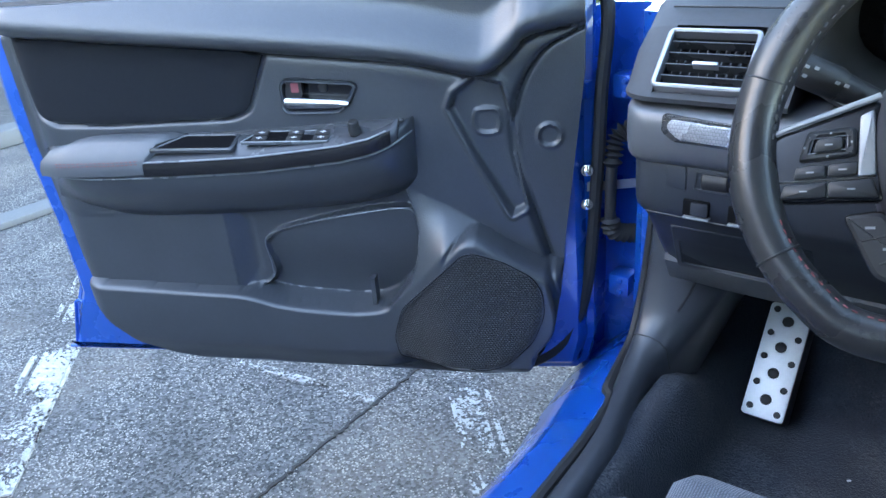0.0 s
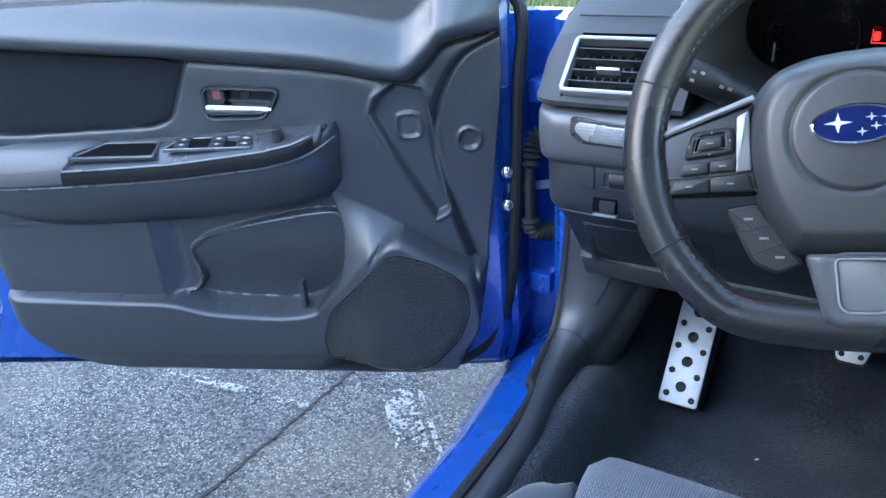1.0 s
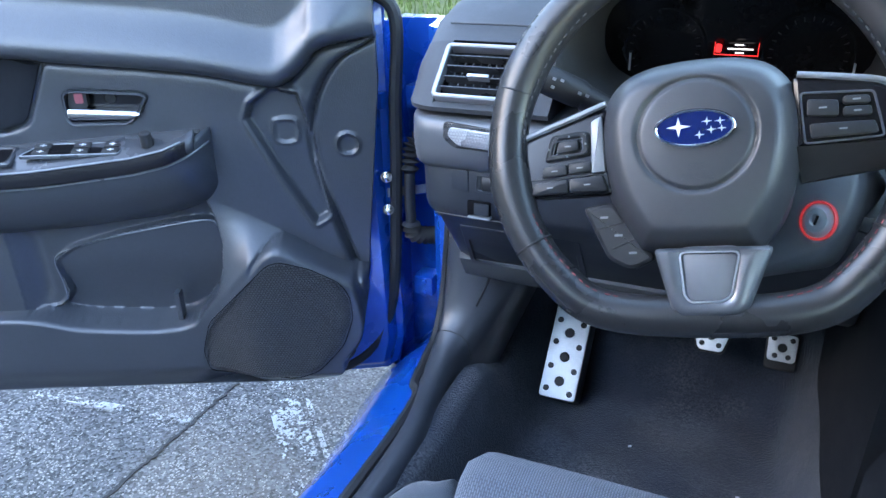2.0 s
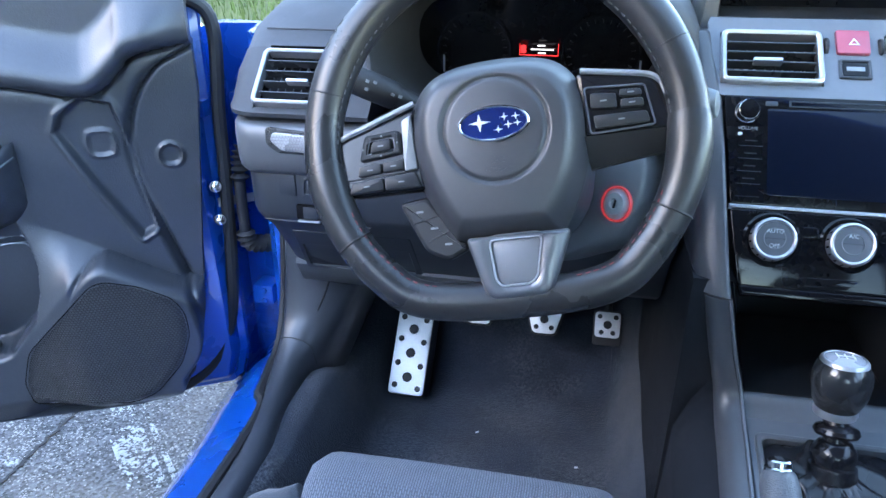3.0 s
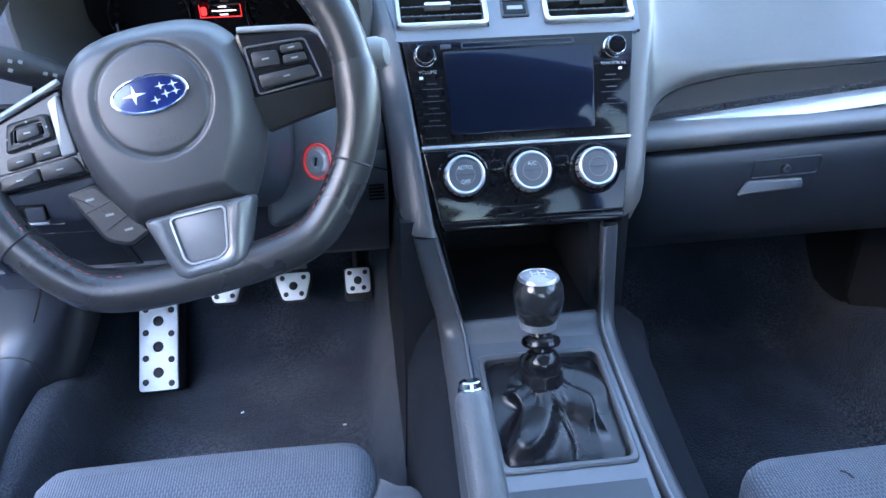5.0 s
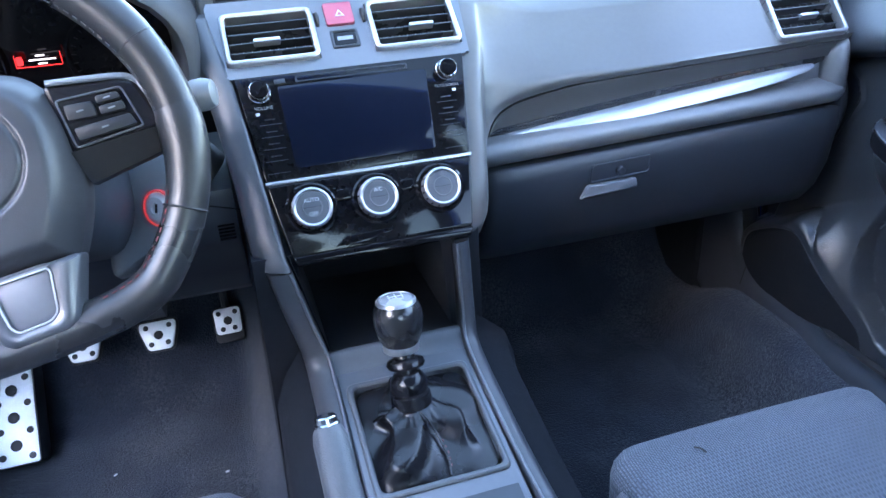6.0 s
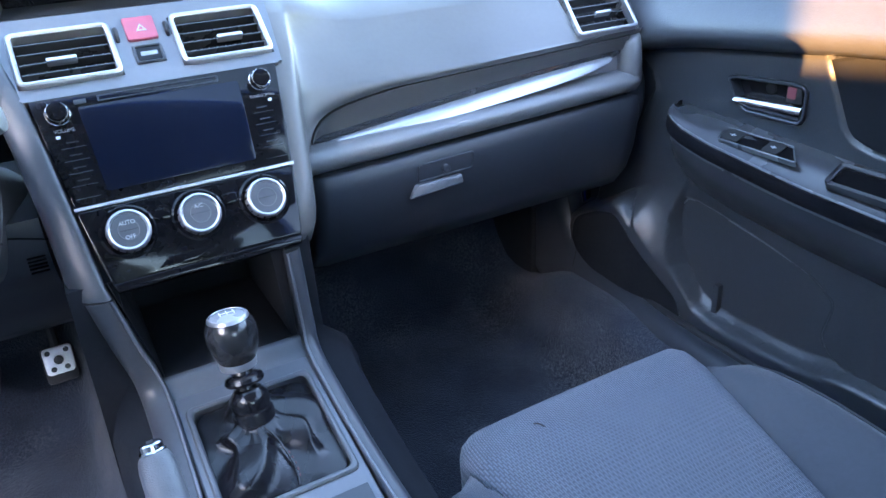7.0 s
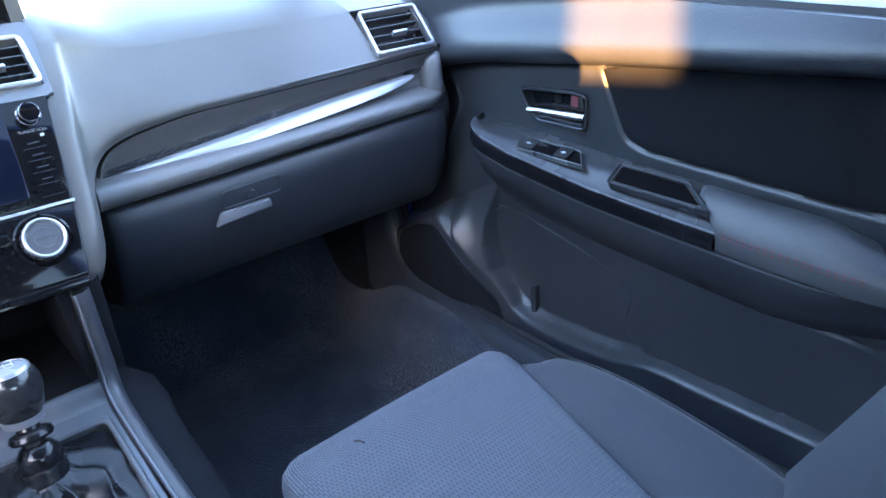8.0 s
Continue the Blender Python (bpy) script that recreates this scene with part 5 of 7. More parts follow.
air_vent((-0.636, 0.119, 0.902), (0, 0.07, 0.056), 0.110, 0.088, -0.004, tab=0.0)
air_vent((0.651, 0.119, 0.902), (0, 0.07, 0.056), 0.115, 0.088, 0.014, tab=0.008)

# ---- centre fascia with vents ----
V = axes((0, 0.110, 0.943), (1, 0, 0), VUP)
panels = [[(-0.0315, -0.050), (0.0315, -0.050), (0.0315, 0.058), (-0.0315, 0.058)]]
for s in (-1, 1):
    panels.append([(s * x, y) for x, y in ((0.1355, -0.048), (0.140, -0.048), (0.147, 0.02), (0.149, 0.050), (0.146, 0.058), (0.1355, 0.058))])
    panels.append([(s * x, y) for x, y in ((0.0315, 0.036), (0.1355, 0.036), (0.1355, 0.058), (0.0315, 0.058))])
    panels.append([(s * x, y) for x, y in ((0.0315, -0.050), (0.1355, -0.050), (0.1355, -0.0345), (0.0315, -0.0345))])
for p in panels:
    part("fascia_panel", slab(p, -0.03, 0.0, V), FASCIA, dash, "satin grey fascia round the vents")
part("hazard_button", slab(rounded([(-0.017, 0.008), (0.016, 0.008), (0.0165, 0.040), (-0.0175, 0.040)], 0.003, 3), 0, 0.004, V, 0.0015), REDPLASTIC, dash, "red hazard warning button")
bm = bmesh.new()
tri = [(-0.0055, 0.019), (0.0055, 0.019), (0.0, 0.0285)]
frame_slab(tri, inset(tri, 0.0012), 0.004, 0.0046, V, 0.0002, bm)
part("hazard_sign", bm, WHITE, dash)
part("small_switch", frame_slab(rounded([(-0.016, -0.024), (0.016, -0.024), (0.016, 0.001), (-0.016, 0.001)], 0.002, 2), rounded([(-0.013, -0.021), (0.013, -0.021), (0.013, -0.002), (-0.013, -0.002)], 0.002, 2), 0, 0.003, V, 0.001), LOWER, dash)
part("switch_cap", slab(rounded([(-0.0125, -0.020), (0.0125, -0.020), (0.0125, -0.003), (-0.0125, -0.003)], 0.002, 2), 0, 0.0018, V, 0.0006), PIANO, dash)
part("switch_bar", box(-0.009, 0.009, -0.0145, -0.009, 0.0018, 0.0026, V, 0.0005), GREY, dash)
for s in (-1, 1):
    part("vent_wheel", lathe([(0.010, -0.0022), (0.0115, -0.001), (0.0115, 0.001), (0.010, 0.0022)], V @ Matrix.Translation((s * 0.027, 0.020, -0.004)) @ Matrix.Rotation(radians(90), 4, "Y"), 24), DARK, dash, "ribbed vent wheel")

# display cave on top of the centre fascia
part("display_cave", loft([[(x * k, y, z) for x, z in ((-0.150, z0), (0.150, z0), (0.150, z1), (0.140, z1 + 0.012), (-0.140, z1 + 0.012), (-0.150, z1))] for y, z0, z1, k in ((0.172, 0.979, 1.035, 0.90), (0.235, 0.985, 1.03, 0.86))], cap=False), DARK, dash)
part("upper_display", box(-0.135, 0.135, 0.232, 0.24, 0.982, 1.04, r=0.002), PIANO, dash, "dark display panel under its hood")
part("display_hood", loft([[(x * k, y, z) for x, z in ((-0.172, 0.955), (-0.166, 1.02), (-0.150, 1.046), (-0.10, 1.056), (0.10, 1.056), (0.150, 1.046), (0.166, 1.02), (0.172, 0.955), (0.154, 0.955), (0.150, 1.030), (0.136, 1.042), (-0.136, 1.042), (-0.150, 1.030), (-0.154, 0.955))] for y, k in ((0.168, 0.90), (0.174, 0.92), (0.30, 0.92), (0.5, 0.88))]), SOFT, dash, "rounded hood over the display", sharp=45)

# ---- column beside the stack on the driver's side, running down to the console ----
rings = []
for xi, y0, z, wd in ((0.148, 0.125, 0.968, 0.8), (0.144, 0.102, 0.945, 0.9), (0.134, 0.074, 0.912, 0.95), (0.126, 0.045, 0.86, 0.95), (0.119, 0.012, 0.80, 0.95), (0.114, -0.012, 0.757, 1.0), (0.111, -0.026, 0.732, 1.05), (0.108, -0.031, 0.720, 1.0)):
    w = 0.034 * wd
    rings.append([(-x, y, z) for x, y in ((xi, y0 + 0.10), (xi, y0 + 0.003), (xi + 0.0015, y0), (xi + 0.005, y0 - 0.001), (xi + 0.021, y0 + 0.005), (xi + w * 0.93, y0 + 0.014), (xi + w, y0 + 0.03), (xi + w + 0.002, y0 + 0.11), (xi + w, y0 + 0.2), (xi, y0 + 0.2))])
part("stack_column", loft(rings), COLUMN, dash, "dark grey column beside the centre stack", sharp=50)

# ---- head unit ----
S = axes((0, 0, 0.777), (1, 0, 0), (0, 0.479, 0.878))
radio = thing("head_unit", (0, 0.05, 0.81), "gloss black touchscreen head unit in the centre stack", "car stereo")
bez = [(-0.117, 0.036), (0.117, 0.036), (0.131, 0.153), (-0.131, 0.153)]
part("bezel", slab(rounded(bez, 0.003, 2), -0.03, 0.001, S, 0.001), PIANO, radio)
part("screen", slab(rounded([(-0.082, 0.046), (0.078, 0.046), (0.083, 0.1385), (-0.087, 0.1385)], 0.003, 2), 0, 0.0022, S, 0.0006), SCREEN, radio, "switched-off dark blue touchscreen")
part("disc_slot", frame_slab(rounded([(-0.066, 0.141), (0.062, 0.141), (0.062, 0.1478), (-0.066, 0.1478)], 0.001, 2), rounded([(-0.064, 0.1425), (0.060, 0.1425), (0.060, 0.1463), (-0.064, 0.1463)], 0.001, 2), 0, 0.002, S, 0.0003), LOWER, radio)
part("eject_button", box(-0.089, -0.077, 0.1415, 0.1465, 0, 0.0022, S, 0.0005), LOWER, radio)
for s in (-1, 1):
    K = S @ Matrix.Translation((s * 0.107, 0.1345, 0))
    k = part("knob", lathe([(0.0125, 0), (0.0125, 0.003), (0.0116, 0.004), (0.0112, 0.010), (0.0104, 0.0125), (0.0090, 0.0128)], K, 28), CHROME, radio, "chrome-ringed knob")
    part("knob_cap", lathe([(0.0102, 0.0110), (0.0100, 0.0140), (0.0090, 0.0150), (0.0, 0.0153)], K, 24), PIANO, k)
    bm = bmesh.new()
    for i in range(5):
        y = 0.098 - i * 0.0135
        box(s * 0.101 - 0.012, s * 0.101 + 0.012, y - 0.0003, y + 0.0003, 0.001, 0.0015, S, 0, bm)
    part("button_line", bm, LOWER, radio)
    for i in range(4):
        y = 0.104 - i * 0.0135
        part("button_mark", box(s * 0.101 - 0.006, s * 0.101 + 0.006, y - 0.0009, y + 0.0003, 0.001, 0.0016, S, 0), BUTTON if s < 0 else LOWER, radio)
    part("lit_mark", box(s * 0.1125 - 0.002, s * 0.1125 + 0.002, 0.1090, 0.1120, 0.001, 0.0016, S, 0), WHITE, radio)


def lettering(name, text, m, size, mat, parent):
    cu = bpy.data.curves.new(name, "FONT")
    cu.body, cu.size, cu.align_x, cu.align_y, cu.extrude = text, size, "CENTER", "CENTER", 0.0002
    cu.materials.append(mat)
    ob = new(name, cu)
    ob.parent = parent
    ob.matrix_basis = PLACE[parent].inverted() @ m
    return ob


lettering("writing", "VOLUME", S @ Matrix.Translation((-0.105, 0.1165, 0.0015)), 0.0052, PRINT, radio)
lettering("writing", "TUNE/SCROLL", S @ Matrix.Translation((0.105, 0.1165, 0.0015)), 0.0046, PRINT, radio)
part("chrome_line", slab([(-0.118, 0.0315), (0.118, 0.0315), (0.1185, 0.0350), (-0.1185, 0.0350)], -0.004, 0.003, S, 0.0008), SILVER, radio, "bright line below the screen")

# ---- climate panel ----
climate = thing("climate_panel", (0, -0.02, 0.74), "gloss black climate panel with three round dials", "climate control")
part("panel", slab(rounded([(-0.104, -0.050), (0.104, -0.050), (0.117, 0.031), (-0.117, 0.031)], 0.004, 3), -0.03, 0.001, S, 0.0015), PIANO, climate)
part("panel_lip", slab([(-0.100, -0.060), (0.100, -0.060), (0.104, -0.050), (-0.104, -0.050)], -0.03, 0.004, S, 0.002), PIANO, climate)
for x, words in ((-0.074, ("AUTO", "OFF")), (0.0, ("A/C", "")), (0.074, ("", ""))):
    D = S @ Matrix.Translation((x, 0, 0))
    d = part("dial", lathe([(0.0290, 0), (0.0290, 0.002), (0.0265, 0.004), (0.0240, 0.004), (0.0238, 0.003)], D, 40), PIANO, climate, "gloss black dial surround")
    part("dial_ring", lathe([(0.0228, 0.003), (0.0225, 0.012), (0.0215, 0.0150), (0.0198, 0.0162), (0.0180, 0.0150), (0.0176, 0.013)], D, 48), SILVER, d, "bright silver dial ring")
    bm = bmesh.new()
    for i in range(18):
        a = 2 * math.pi * i / 18
        box(-0.0010, 0.0010, 0.0222, 0.0228, 0.005, 0.0125, D @ Matrix.Rotation(a, 4, "Z"), 0, bm)
    part("dial_knurl", bm, PIANO2, d)
    part("dial_groove", tube([D @ Vector((0.0105 * math.cos(a), 0.0105 * math.sin(a), 0.0149)) for a in [2 * math.pi * i / 28 for i in range(28)]], 0.0005, 5, closed=True), TRIMGREY, d)
    part("dial_face", lathe([(0.0180, 0.011), (0.0178, 0.0142), (0.0, 0.0152)], D, 36), DIALFACE, d, "pale grey translucent dial face")
    for wd, y in zip(words, (0.009, -0.009)):
        if wd:
            lettering("writing", wd, D @ Matrix.Translation((0, y * 0.85, 0.0157)), 0.0060, WHITE, d)
    part("dial_line", box(-0.010, 0.010, -0.0004, 0.0004, 0.0149, 0.0156, D, 0), LOWER, d)
for x in (-0.037, 0.037):
    part("panel_button", slab(rounded([(x - 0.009, 0.004), (x + 0.009, 0.004), (x + 0.007, 0.016), (x - 0.007, 0.016)], 0.002, 2), 0, 0.003, S, 0.001), PIANO, climate)
part("panel_blade", slab([(-0.055, -0.046), (0.0, -0.046), (0.012, -0.036), (-0.042, -0.036)], 0, 0.003, S, 0.001), PIANO, climate)

# ---- driver side lower dash ----


def panel_left(x):
    k = end_drop(x, -0.728, 0.04)
    y0 = 0.074 + 0.05 * k
    return [(0.30, 0.860), (y0 + 0.035, 0.856), (y0 + 0.022, 0.852), (y0 + 0.006, 0.849), (y0, 0.845), (y0 - 0.002, 0.83), (y0 - 0.001, 0.805), (y0 + 0.003, 0.790), (y0 + 0.012, 0.782), (y0 + 0.03, 0.780), (0.30, 0.78)]


part("grey_panel", sweep([-0.727, -0.724, -0.717, -0.705, -0.69, -0.62, -0.56, -0.50], panel_left), GREY2, dash, "dark grey side panel", sharp=50)
LF = axes((0, 0.0745, 0), (1, 0, 0), (0, 0, 1))
edge = rounded([(-0.669, 0.826), (-0.654, 0.8150), (-0.50, 0.810), (-0.50, 0.840), (-0.59, 0.8425), (-0.668, 0.8475)], 0.005, 3)
part("inlay_border", slab(edge, -0.004, 0.0030, LF, 0.001), CARBON, dash, "dark carbon-weave border")
part("carbon_inlay", slab(rounded([(-0.663, 0.832), (-0.648, 0.8185), (-0.50, 0.813), (-0.50, 0.8365), (-0.59, 0.839), (-0.658, 0.842)], 0.006, 3), 0, 0.0055, LF, 0.002), SILVERWEAVE, dash, "pale silver carbon-weave inlay")


def knee(x):
    k = end_drop(x, -0.722, 0.05)
    y0 = 0.088 + 0.05 * k
    return [(0.32, 0.785), (y0, 0.782), (y0 - 0.002, 0.775), (y0 + 0.001, 0.725), (y0 + 0.008, 0.712), (y0 + 0.045, 0.682), (y0 + 0.080, 0.638), (y0 + 0.116, 0.593), (y0 + 0.16, 0.565), (0.45, 0.56), (0.45, 0.70)]


part("knee_panel", sweep([-0.721, -0.715, -0.70, -0.68, -0.64, -0.55, -0.45, -0.30, -0.20, -0.155], knee), LOWER, dash, "black knee panel", sharp=50)
part("knee_bar", loft([[(x, y + 0.01 * end_drop(x, -0.70, 0.03), z) for y, z in ((0.200, 0.603), (0.198, 0.594), (0.222, 0.556), (0.234, 0.549), (0.27, 0.552), (0.27, 0.60))] for x in (-0.705, -0.695, -0.62, -0.5, -0.35, -0.28)]), GREY2, dash, "grey lower edge bar")
KB = axes((0, 0.0885, 0.755), (1, 0, 0), (0, 0.006, 1))
part("blank_button", slab(rounded([(-0.666, -0.0), (-0.640, -0.004), (-0.640, 0.027), (-0.664, 0.027)], 0.004, 3), -0.004, 0.0035, KB, 0.001), LOWER, dash, "blank switch cover")
part("dimmer_frame", frame_slab(rounded([(-0.631, -0.001), (-0.586, -0.001), (-0.586, 0.023), (-0.629, 0.023)], 0.003, 3), rounded([(-0.628, 0.002), (-0.589, 0.002), (-0.589, 0.020), (-0.626, 0.020)], 0.003, 3), -0.004, 0.0035, KB, 0.001), LOWER, dash)
part("dimmer_wheel", lathe([(0.012, -0.016), (0.014, -0.014), (0.014, 0.014), (0.012, 0.016)], KB @ Matrix.Translation((-0.606, 0.011, -0.007)) @ Matrix.Rotation(radians(90), 4, "Y"), 28), DARK, dash, "ribbed dimmer wheel")
for x in (-0.626, -0.572):
    # raised black block paints the shade of a switch opening
    part("switch_hole_shade", box(x - 0.016, x + 0.016, -0.034, -0.014, -0.004, 0.0042, KB, 0.002), GAP_SHADE, dash)
    part("switch_cap", box(x - 0.006, x + 0.015, -0.033, -0.016, -0.002, 0.0060, KB, 0.002), LOWER, dash)
    part("switch_lip", box(x - 0.014, x + 0.017, -0.0375, -0.0345, -0.004, 0.008, KB, 0.001), GREY, dash)
part("panel_gap", tube([(-0.690, 0.0885, 0.7165), (-0.64, 0.0875, 0.7155), (-0.54, 0.0875, 0.7145)], 0.0011, 5), DARK, dash)
KC = axes((0, 0.136, 0.683), (1, 0, 0), (0, -0.10, 0.13))
part("coin_box", frame_slab(rounded([(-0.686, -0.116), (-0.50, -0.116), (-0.50, 0.004), (-0.674, 0.000)], 0.006, 3), rounded([(-0.676, -0.106), (-0.51, -0.106), (-0.51, -0.034), (-0.668, -0.036)], 0.006, 3), -0.006, 0.004, KC, 0.0015), LOWER, dash, "black coin tray lid")
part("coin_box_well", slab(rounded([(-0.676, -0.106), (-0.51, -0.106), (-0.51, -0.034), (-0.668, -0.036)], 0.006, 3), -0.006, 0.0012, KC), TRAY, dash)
part("coin_box_line", tube([KC @ Vector(p) for p in ((-0.673, 0.001, 0.003), (-0.60, 0.003, 0.003), (-0.50, 0.005, 0.003))], 0.0010, 5), COLUMN, dash)
part("knee_bar_cover", frame_slab(rounded([(-0.690, -0.158), (-0.62, -0.158), (-0.62, -0.128), (-0.686, -0.128)], 0.003, 2), rounded([(-0.6892, -0.1572), (-0.6208, -0.1572), (-0.6208, -0.1288), (-0.6852, -0.1288)], 0.003, 2), -0.008, -0.004, KC, 0.0002), DARK, dash)

part("panel_gap", tube([(-0.20, 0.0868, 0.7690), (-0.18, 0.0868, 0.7640), (-0.15, 0.0868, 0.7550)], 0.0010, 5), GAP_SHADE, dash)
for i in range(5):
    part("vent_slit", box(-0.179, -0.160, 0.0852, 0.0892, 0.7370 - i * 0.0045, 0.7380 - i * 0.0045, r=0.0003), GAP_SHADE, dash, "narrow slit of a small grille")

# ---- instrument binnacle ----
def oval(y, w, top, low, k=2.6, n=40):
    out = []
    for i in range(n):
        a = 2 * math.pi * i / n
        c, s = math.cos(a), math.sin(a)
        r = (abs(c) ** k + abs(s) ** k) ** (-1 / k)
        out.append((-0.350 + w * r * c, y + (0.03 if s > 0 else 0) * -s, 0.935 + (top if s > 0 else low) * r * s))
    return out


# binnacle takes the darkened pad colour for the shade under its hood
part("binnacle", loft([oval(0.30, 0.20, 0.115, 0.09), oval(0.16, 0.197, 0.112, 0.09), oval(0.10, 0.190, 0.106, 0.088), oval(0.075, 0.182, 0.099, 0.083), oval(0.072, 0.176, 0.094, 0.079), oval(0.080, 0.170, 0.089, 0.075), oval(0.235, 0.155, 0.076, 0.066)], cap=False), MATT_SHADED, dash, "hooded instrument binnacle", sharp=50)
part("cluster_face", loft([oval(0.232, 0.158, 0.080, 0.068), oval(0.240, 0.158, 0.080, 0.068)]), PIANO, dash, "dark instrument face")
CF = axes((-0.350, 0.2180, 0.925), (1, 0, 0), (0, 0, 1))
for x in (-0.078, 0.085):
    bm = bmesh.new()
    n = 40
    rings = []
    for i in range(n + 1):
        a = radians(225 - 270 * i / n)
        rings.append([CF @ Vector((x + r * math.cos(a), r * math.sin(a), z)) for r, z in ((0.047, 0), (0.047, 0.006), (0.049, 0.006), (0.049, 0))])
    part("gauge_ring", loft(rings), PIANO2, dash, "thin gauge ring")
    bm = bmesh.new()
    for i in range(19):
        a = radians(215 - 250 * i / 18)
        box(-0.0006, 0.0006, 0.038, 0.043, 0.0005, 0.001, CF @ Matrix.Translation((x, 0, 0)) @ Matrix.Rotation(a - math.pi / 2, 4, "Z"), 0, bm)
    part("gauge_marks", bm, BUTTON, dash)
for x in (-0.118, 0.135):
    part("gauge_glint", loft([[CF @ Vector((x + dx, y, 0.007)) for dx in (-0.0012, 0.0012)] + [CF @ Vector((x + dx, y, 0.006)) for dx in (0.0012, -0.0012)] for y in (-0.028, -0.006)]), SILVER, dash)
DP = CF @ Matrix.Translation((0.0065, 0.004, 0.004))
bm = bmesh.new()
box(-0.0250, 0.0250, -0.0078, -0.0069, 0, 0.001, DP, 0, bm)
part("display_frame", bm, RED_LIGHT, dash, "red outline of the warning display")
for x in (-0.0250, 0.0245):
    part("display_side", box(x, x + 0.0006, -0.0069, 0.0075, 0, 0.001, DP, 0), RED_LIGHT, dash)
part("display_icon", slab(rounded([(-0.0235, -0.005), (-0.0165, -0.005), (-0.0165, 0.005), (-0.0235, 0.005)], 0.002, 3), 0, 0.001, DP), RED_LIGHT, dash, "red warning light")
for x0, x1, y in ((-0.002, 0.008, 0.0048), (-0.010, 0.019, 0.0), (-0.001, 0.009, -0.0046)):
    part("display_lines", box(x0, x1, y - 0.0008, y + 0.0008, 0.0004, 0.001, DP, 0), WHITE_LIGHT, dash, "small white line of writing")

# ---- steering column ----
column = thing("steering_column", (-0.348, 0.05, 0.80), "black steering column shroud with stalks and ignition lock", "steering column")
W0 = axes((-0.348, -0.115, 0.905), (1, 0, 0), (0, 0.398, 0.917))
rings = []
for z, w, t, b in ((-0.045, 0.052, 0.030, 0.050), (-0.055, 0.070, 0.040, 0.062), (-0.10, 0.082, 0.045, 0.075), (-0.16, 0.088, 0.045, 0.085), (-0.26, 0.090, 0.045, 0.09)):
    r = rounded([(-w, -b * 0.5), (-w * 0.75, -b), (w * 0.75, -b), (w, -b * 0.5), (w, t * 0.5), (w * 0.7, t), (-w * 0.7, t), (-w, t * 0.5)], 0.02, 3)
    rings.append([W0 @ Vector((x, y, z)) for x, y in r])
part("shroud", loft(rings), LOWER, column, sharp=50)
# right lobe with the key barrel
KX = axes((-0.236, 0.058, 0.790), (1, -0.25, 0.0), (0, 0.35, 0.94))
KL = axes((-0.232, 0.040, 0.790), (1, -0.85, 0.0), (0, 0.35, 0.94))
rings = [[KX @ Vector((x, y, z)) for x, y in rounded([(-0.06 - g, -0.085 - g), (0.018 + g, -0.045 - g), (0.034 + g, 0.0), (0.034 + g, 0.045), (0.015, 0.065 + g), (-0.06 - g, 0.065 + g)], 0.015, 3)] for z, g in ((-0.16, 0.012), (-0.03, 0.006), (-0.006, 0.0), (0.0, -0.008))]
part("ignition_housing", loft(rings), GREY2, column, "grey moulded ignition housing", sharp=50)
part("ignition_ring", lathe([(0.0205, 0), (0.0205, 0.003), (0.0200, 0.0045), (0.0188, 0.0045), (0.0182, 0.002)], KL, 32), REDRING, column, "red ring round the ignition lock")
part("ignition_lock", lathe([(0.0180, 0), (0.0180, 0.003), (0.0150, 0.004), (0.0125, 0.0065), (0.0065, 0.007), (0.0050, 0.005), (0, 0.005)], KL, 28), LOCKFACE, column, "silver ignition lock")
part("key_slot", box(-0.0011, 0.0011, -0.0048, 0.0048, 0.004, 0.0062, KL, 0), DARK, column)
st = part("stalk", tube([(-0.40, 0.030, 0.872), (-0.43, 0.020, 0.885), (-0.455, 0.012, 0.898), (-0.476, 0.006, 0.908)], [0.009, 0.0105, 0.012, 0.0135], 16), DARK, column, "black light stalk")
part("stalk_grip", tube([(-0.476, 0.006, 0.908), (-0.479, 0.005, 0.910), (-0.505, -0.003, 0.922), (-0.518, -0.007, 0.928), (-0.522, -0.008, 0.930)], [0.0135, 0.0150, 0.0155, 0.0150, 0.011], 18), RUBBER, st, "turning stalk grip")
bm = bmesh.new()
SM = axes((-0.492, -0.013, 0.922), (1, 0.3, -0.5), (0.4, 0.3, 0.9))
for k, (x, y) in enumerate(((-0.012, 0.002), (-0.004, 0.004), (0.018, 0.0), (0.026, 0.001), (-0.010, -0.006))):
    box(x - 0.0019, x + 0.0019, y - 0.0015, y + 0.0015, 0.001, 0.0030, SM, 0, bm)
part("stalk_marks", bm, PRINT, st)
part("wiper_stalk", tube([(-0.29, 0.03, 0.88), (-0.22, 0.0, 0.905), (-0.168, -0.026, 0.921)], [0.008, 0.009, 0.010], 14), DARK, column)
part("wiper_stalk_tip", lathe([(0.006, -0.010), (0.0125, -0.008), (0.0155, 0.0), (0.0155, 0.010), (0.012, 0.018), (0.0, 0.020)], axes((-0.160, -0.030, 0.923), (0, 0.4, 0.9), (0.3, 0.9, -0.3)), 20), GREYKNOB, column, "grey stalk tip")

# ---- steering wheel ----
wheel = thing("steering_wheel", (-0.348, -0.10, 0.905), "black leather steering wheel with flat bottom and red stitching", "steering wheel")
W = W0 @ Matrix.Rotation(radians(10.5), 4, "Z")
RIM = []
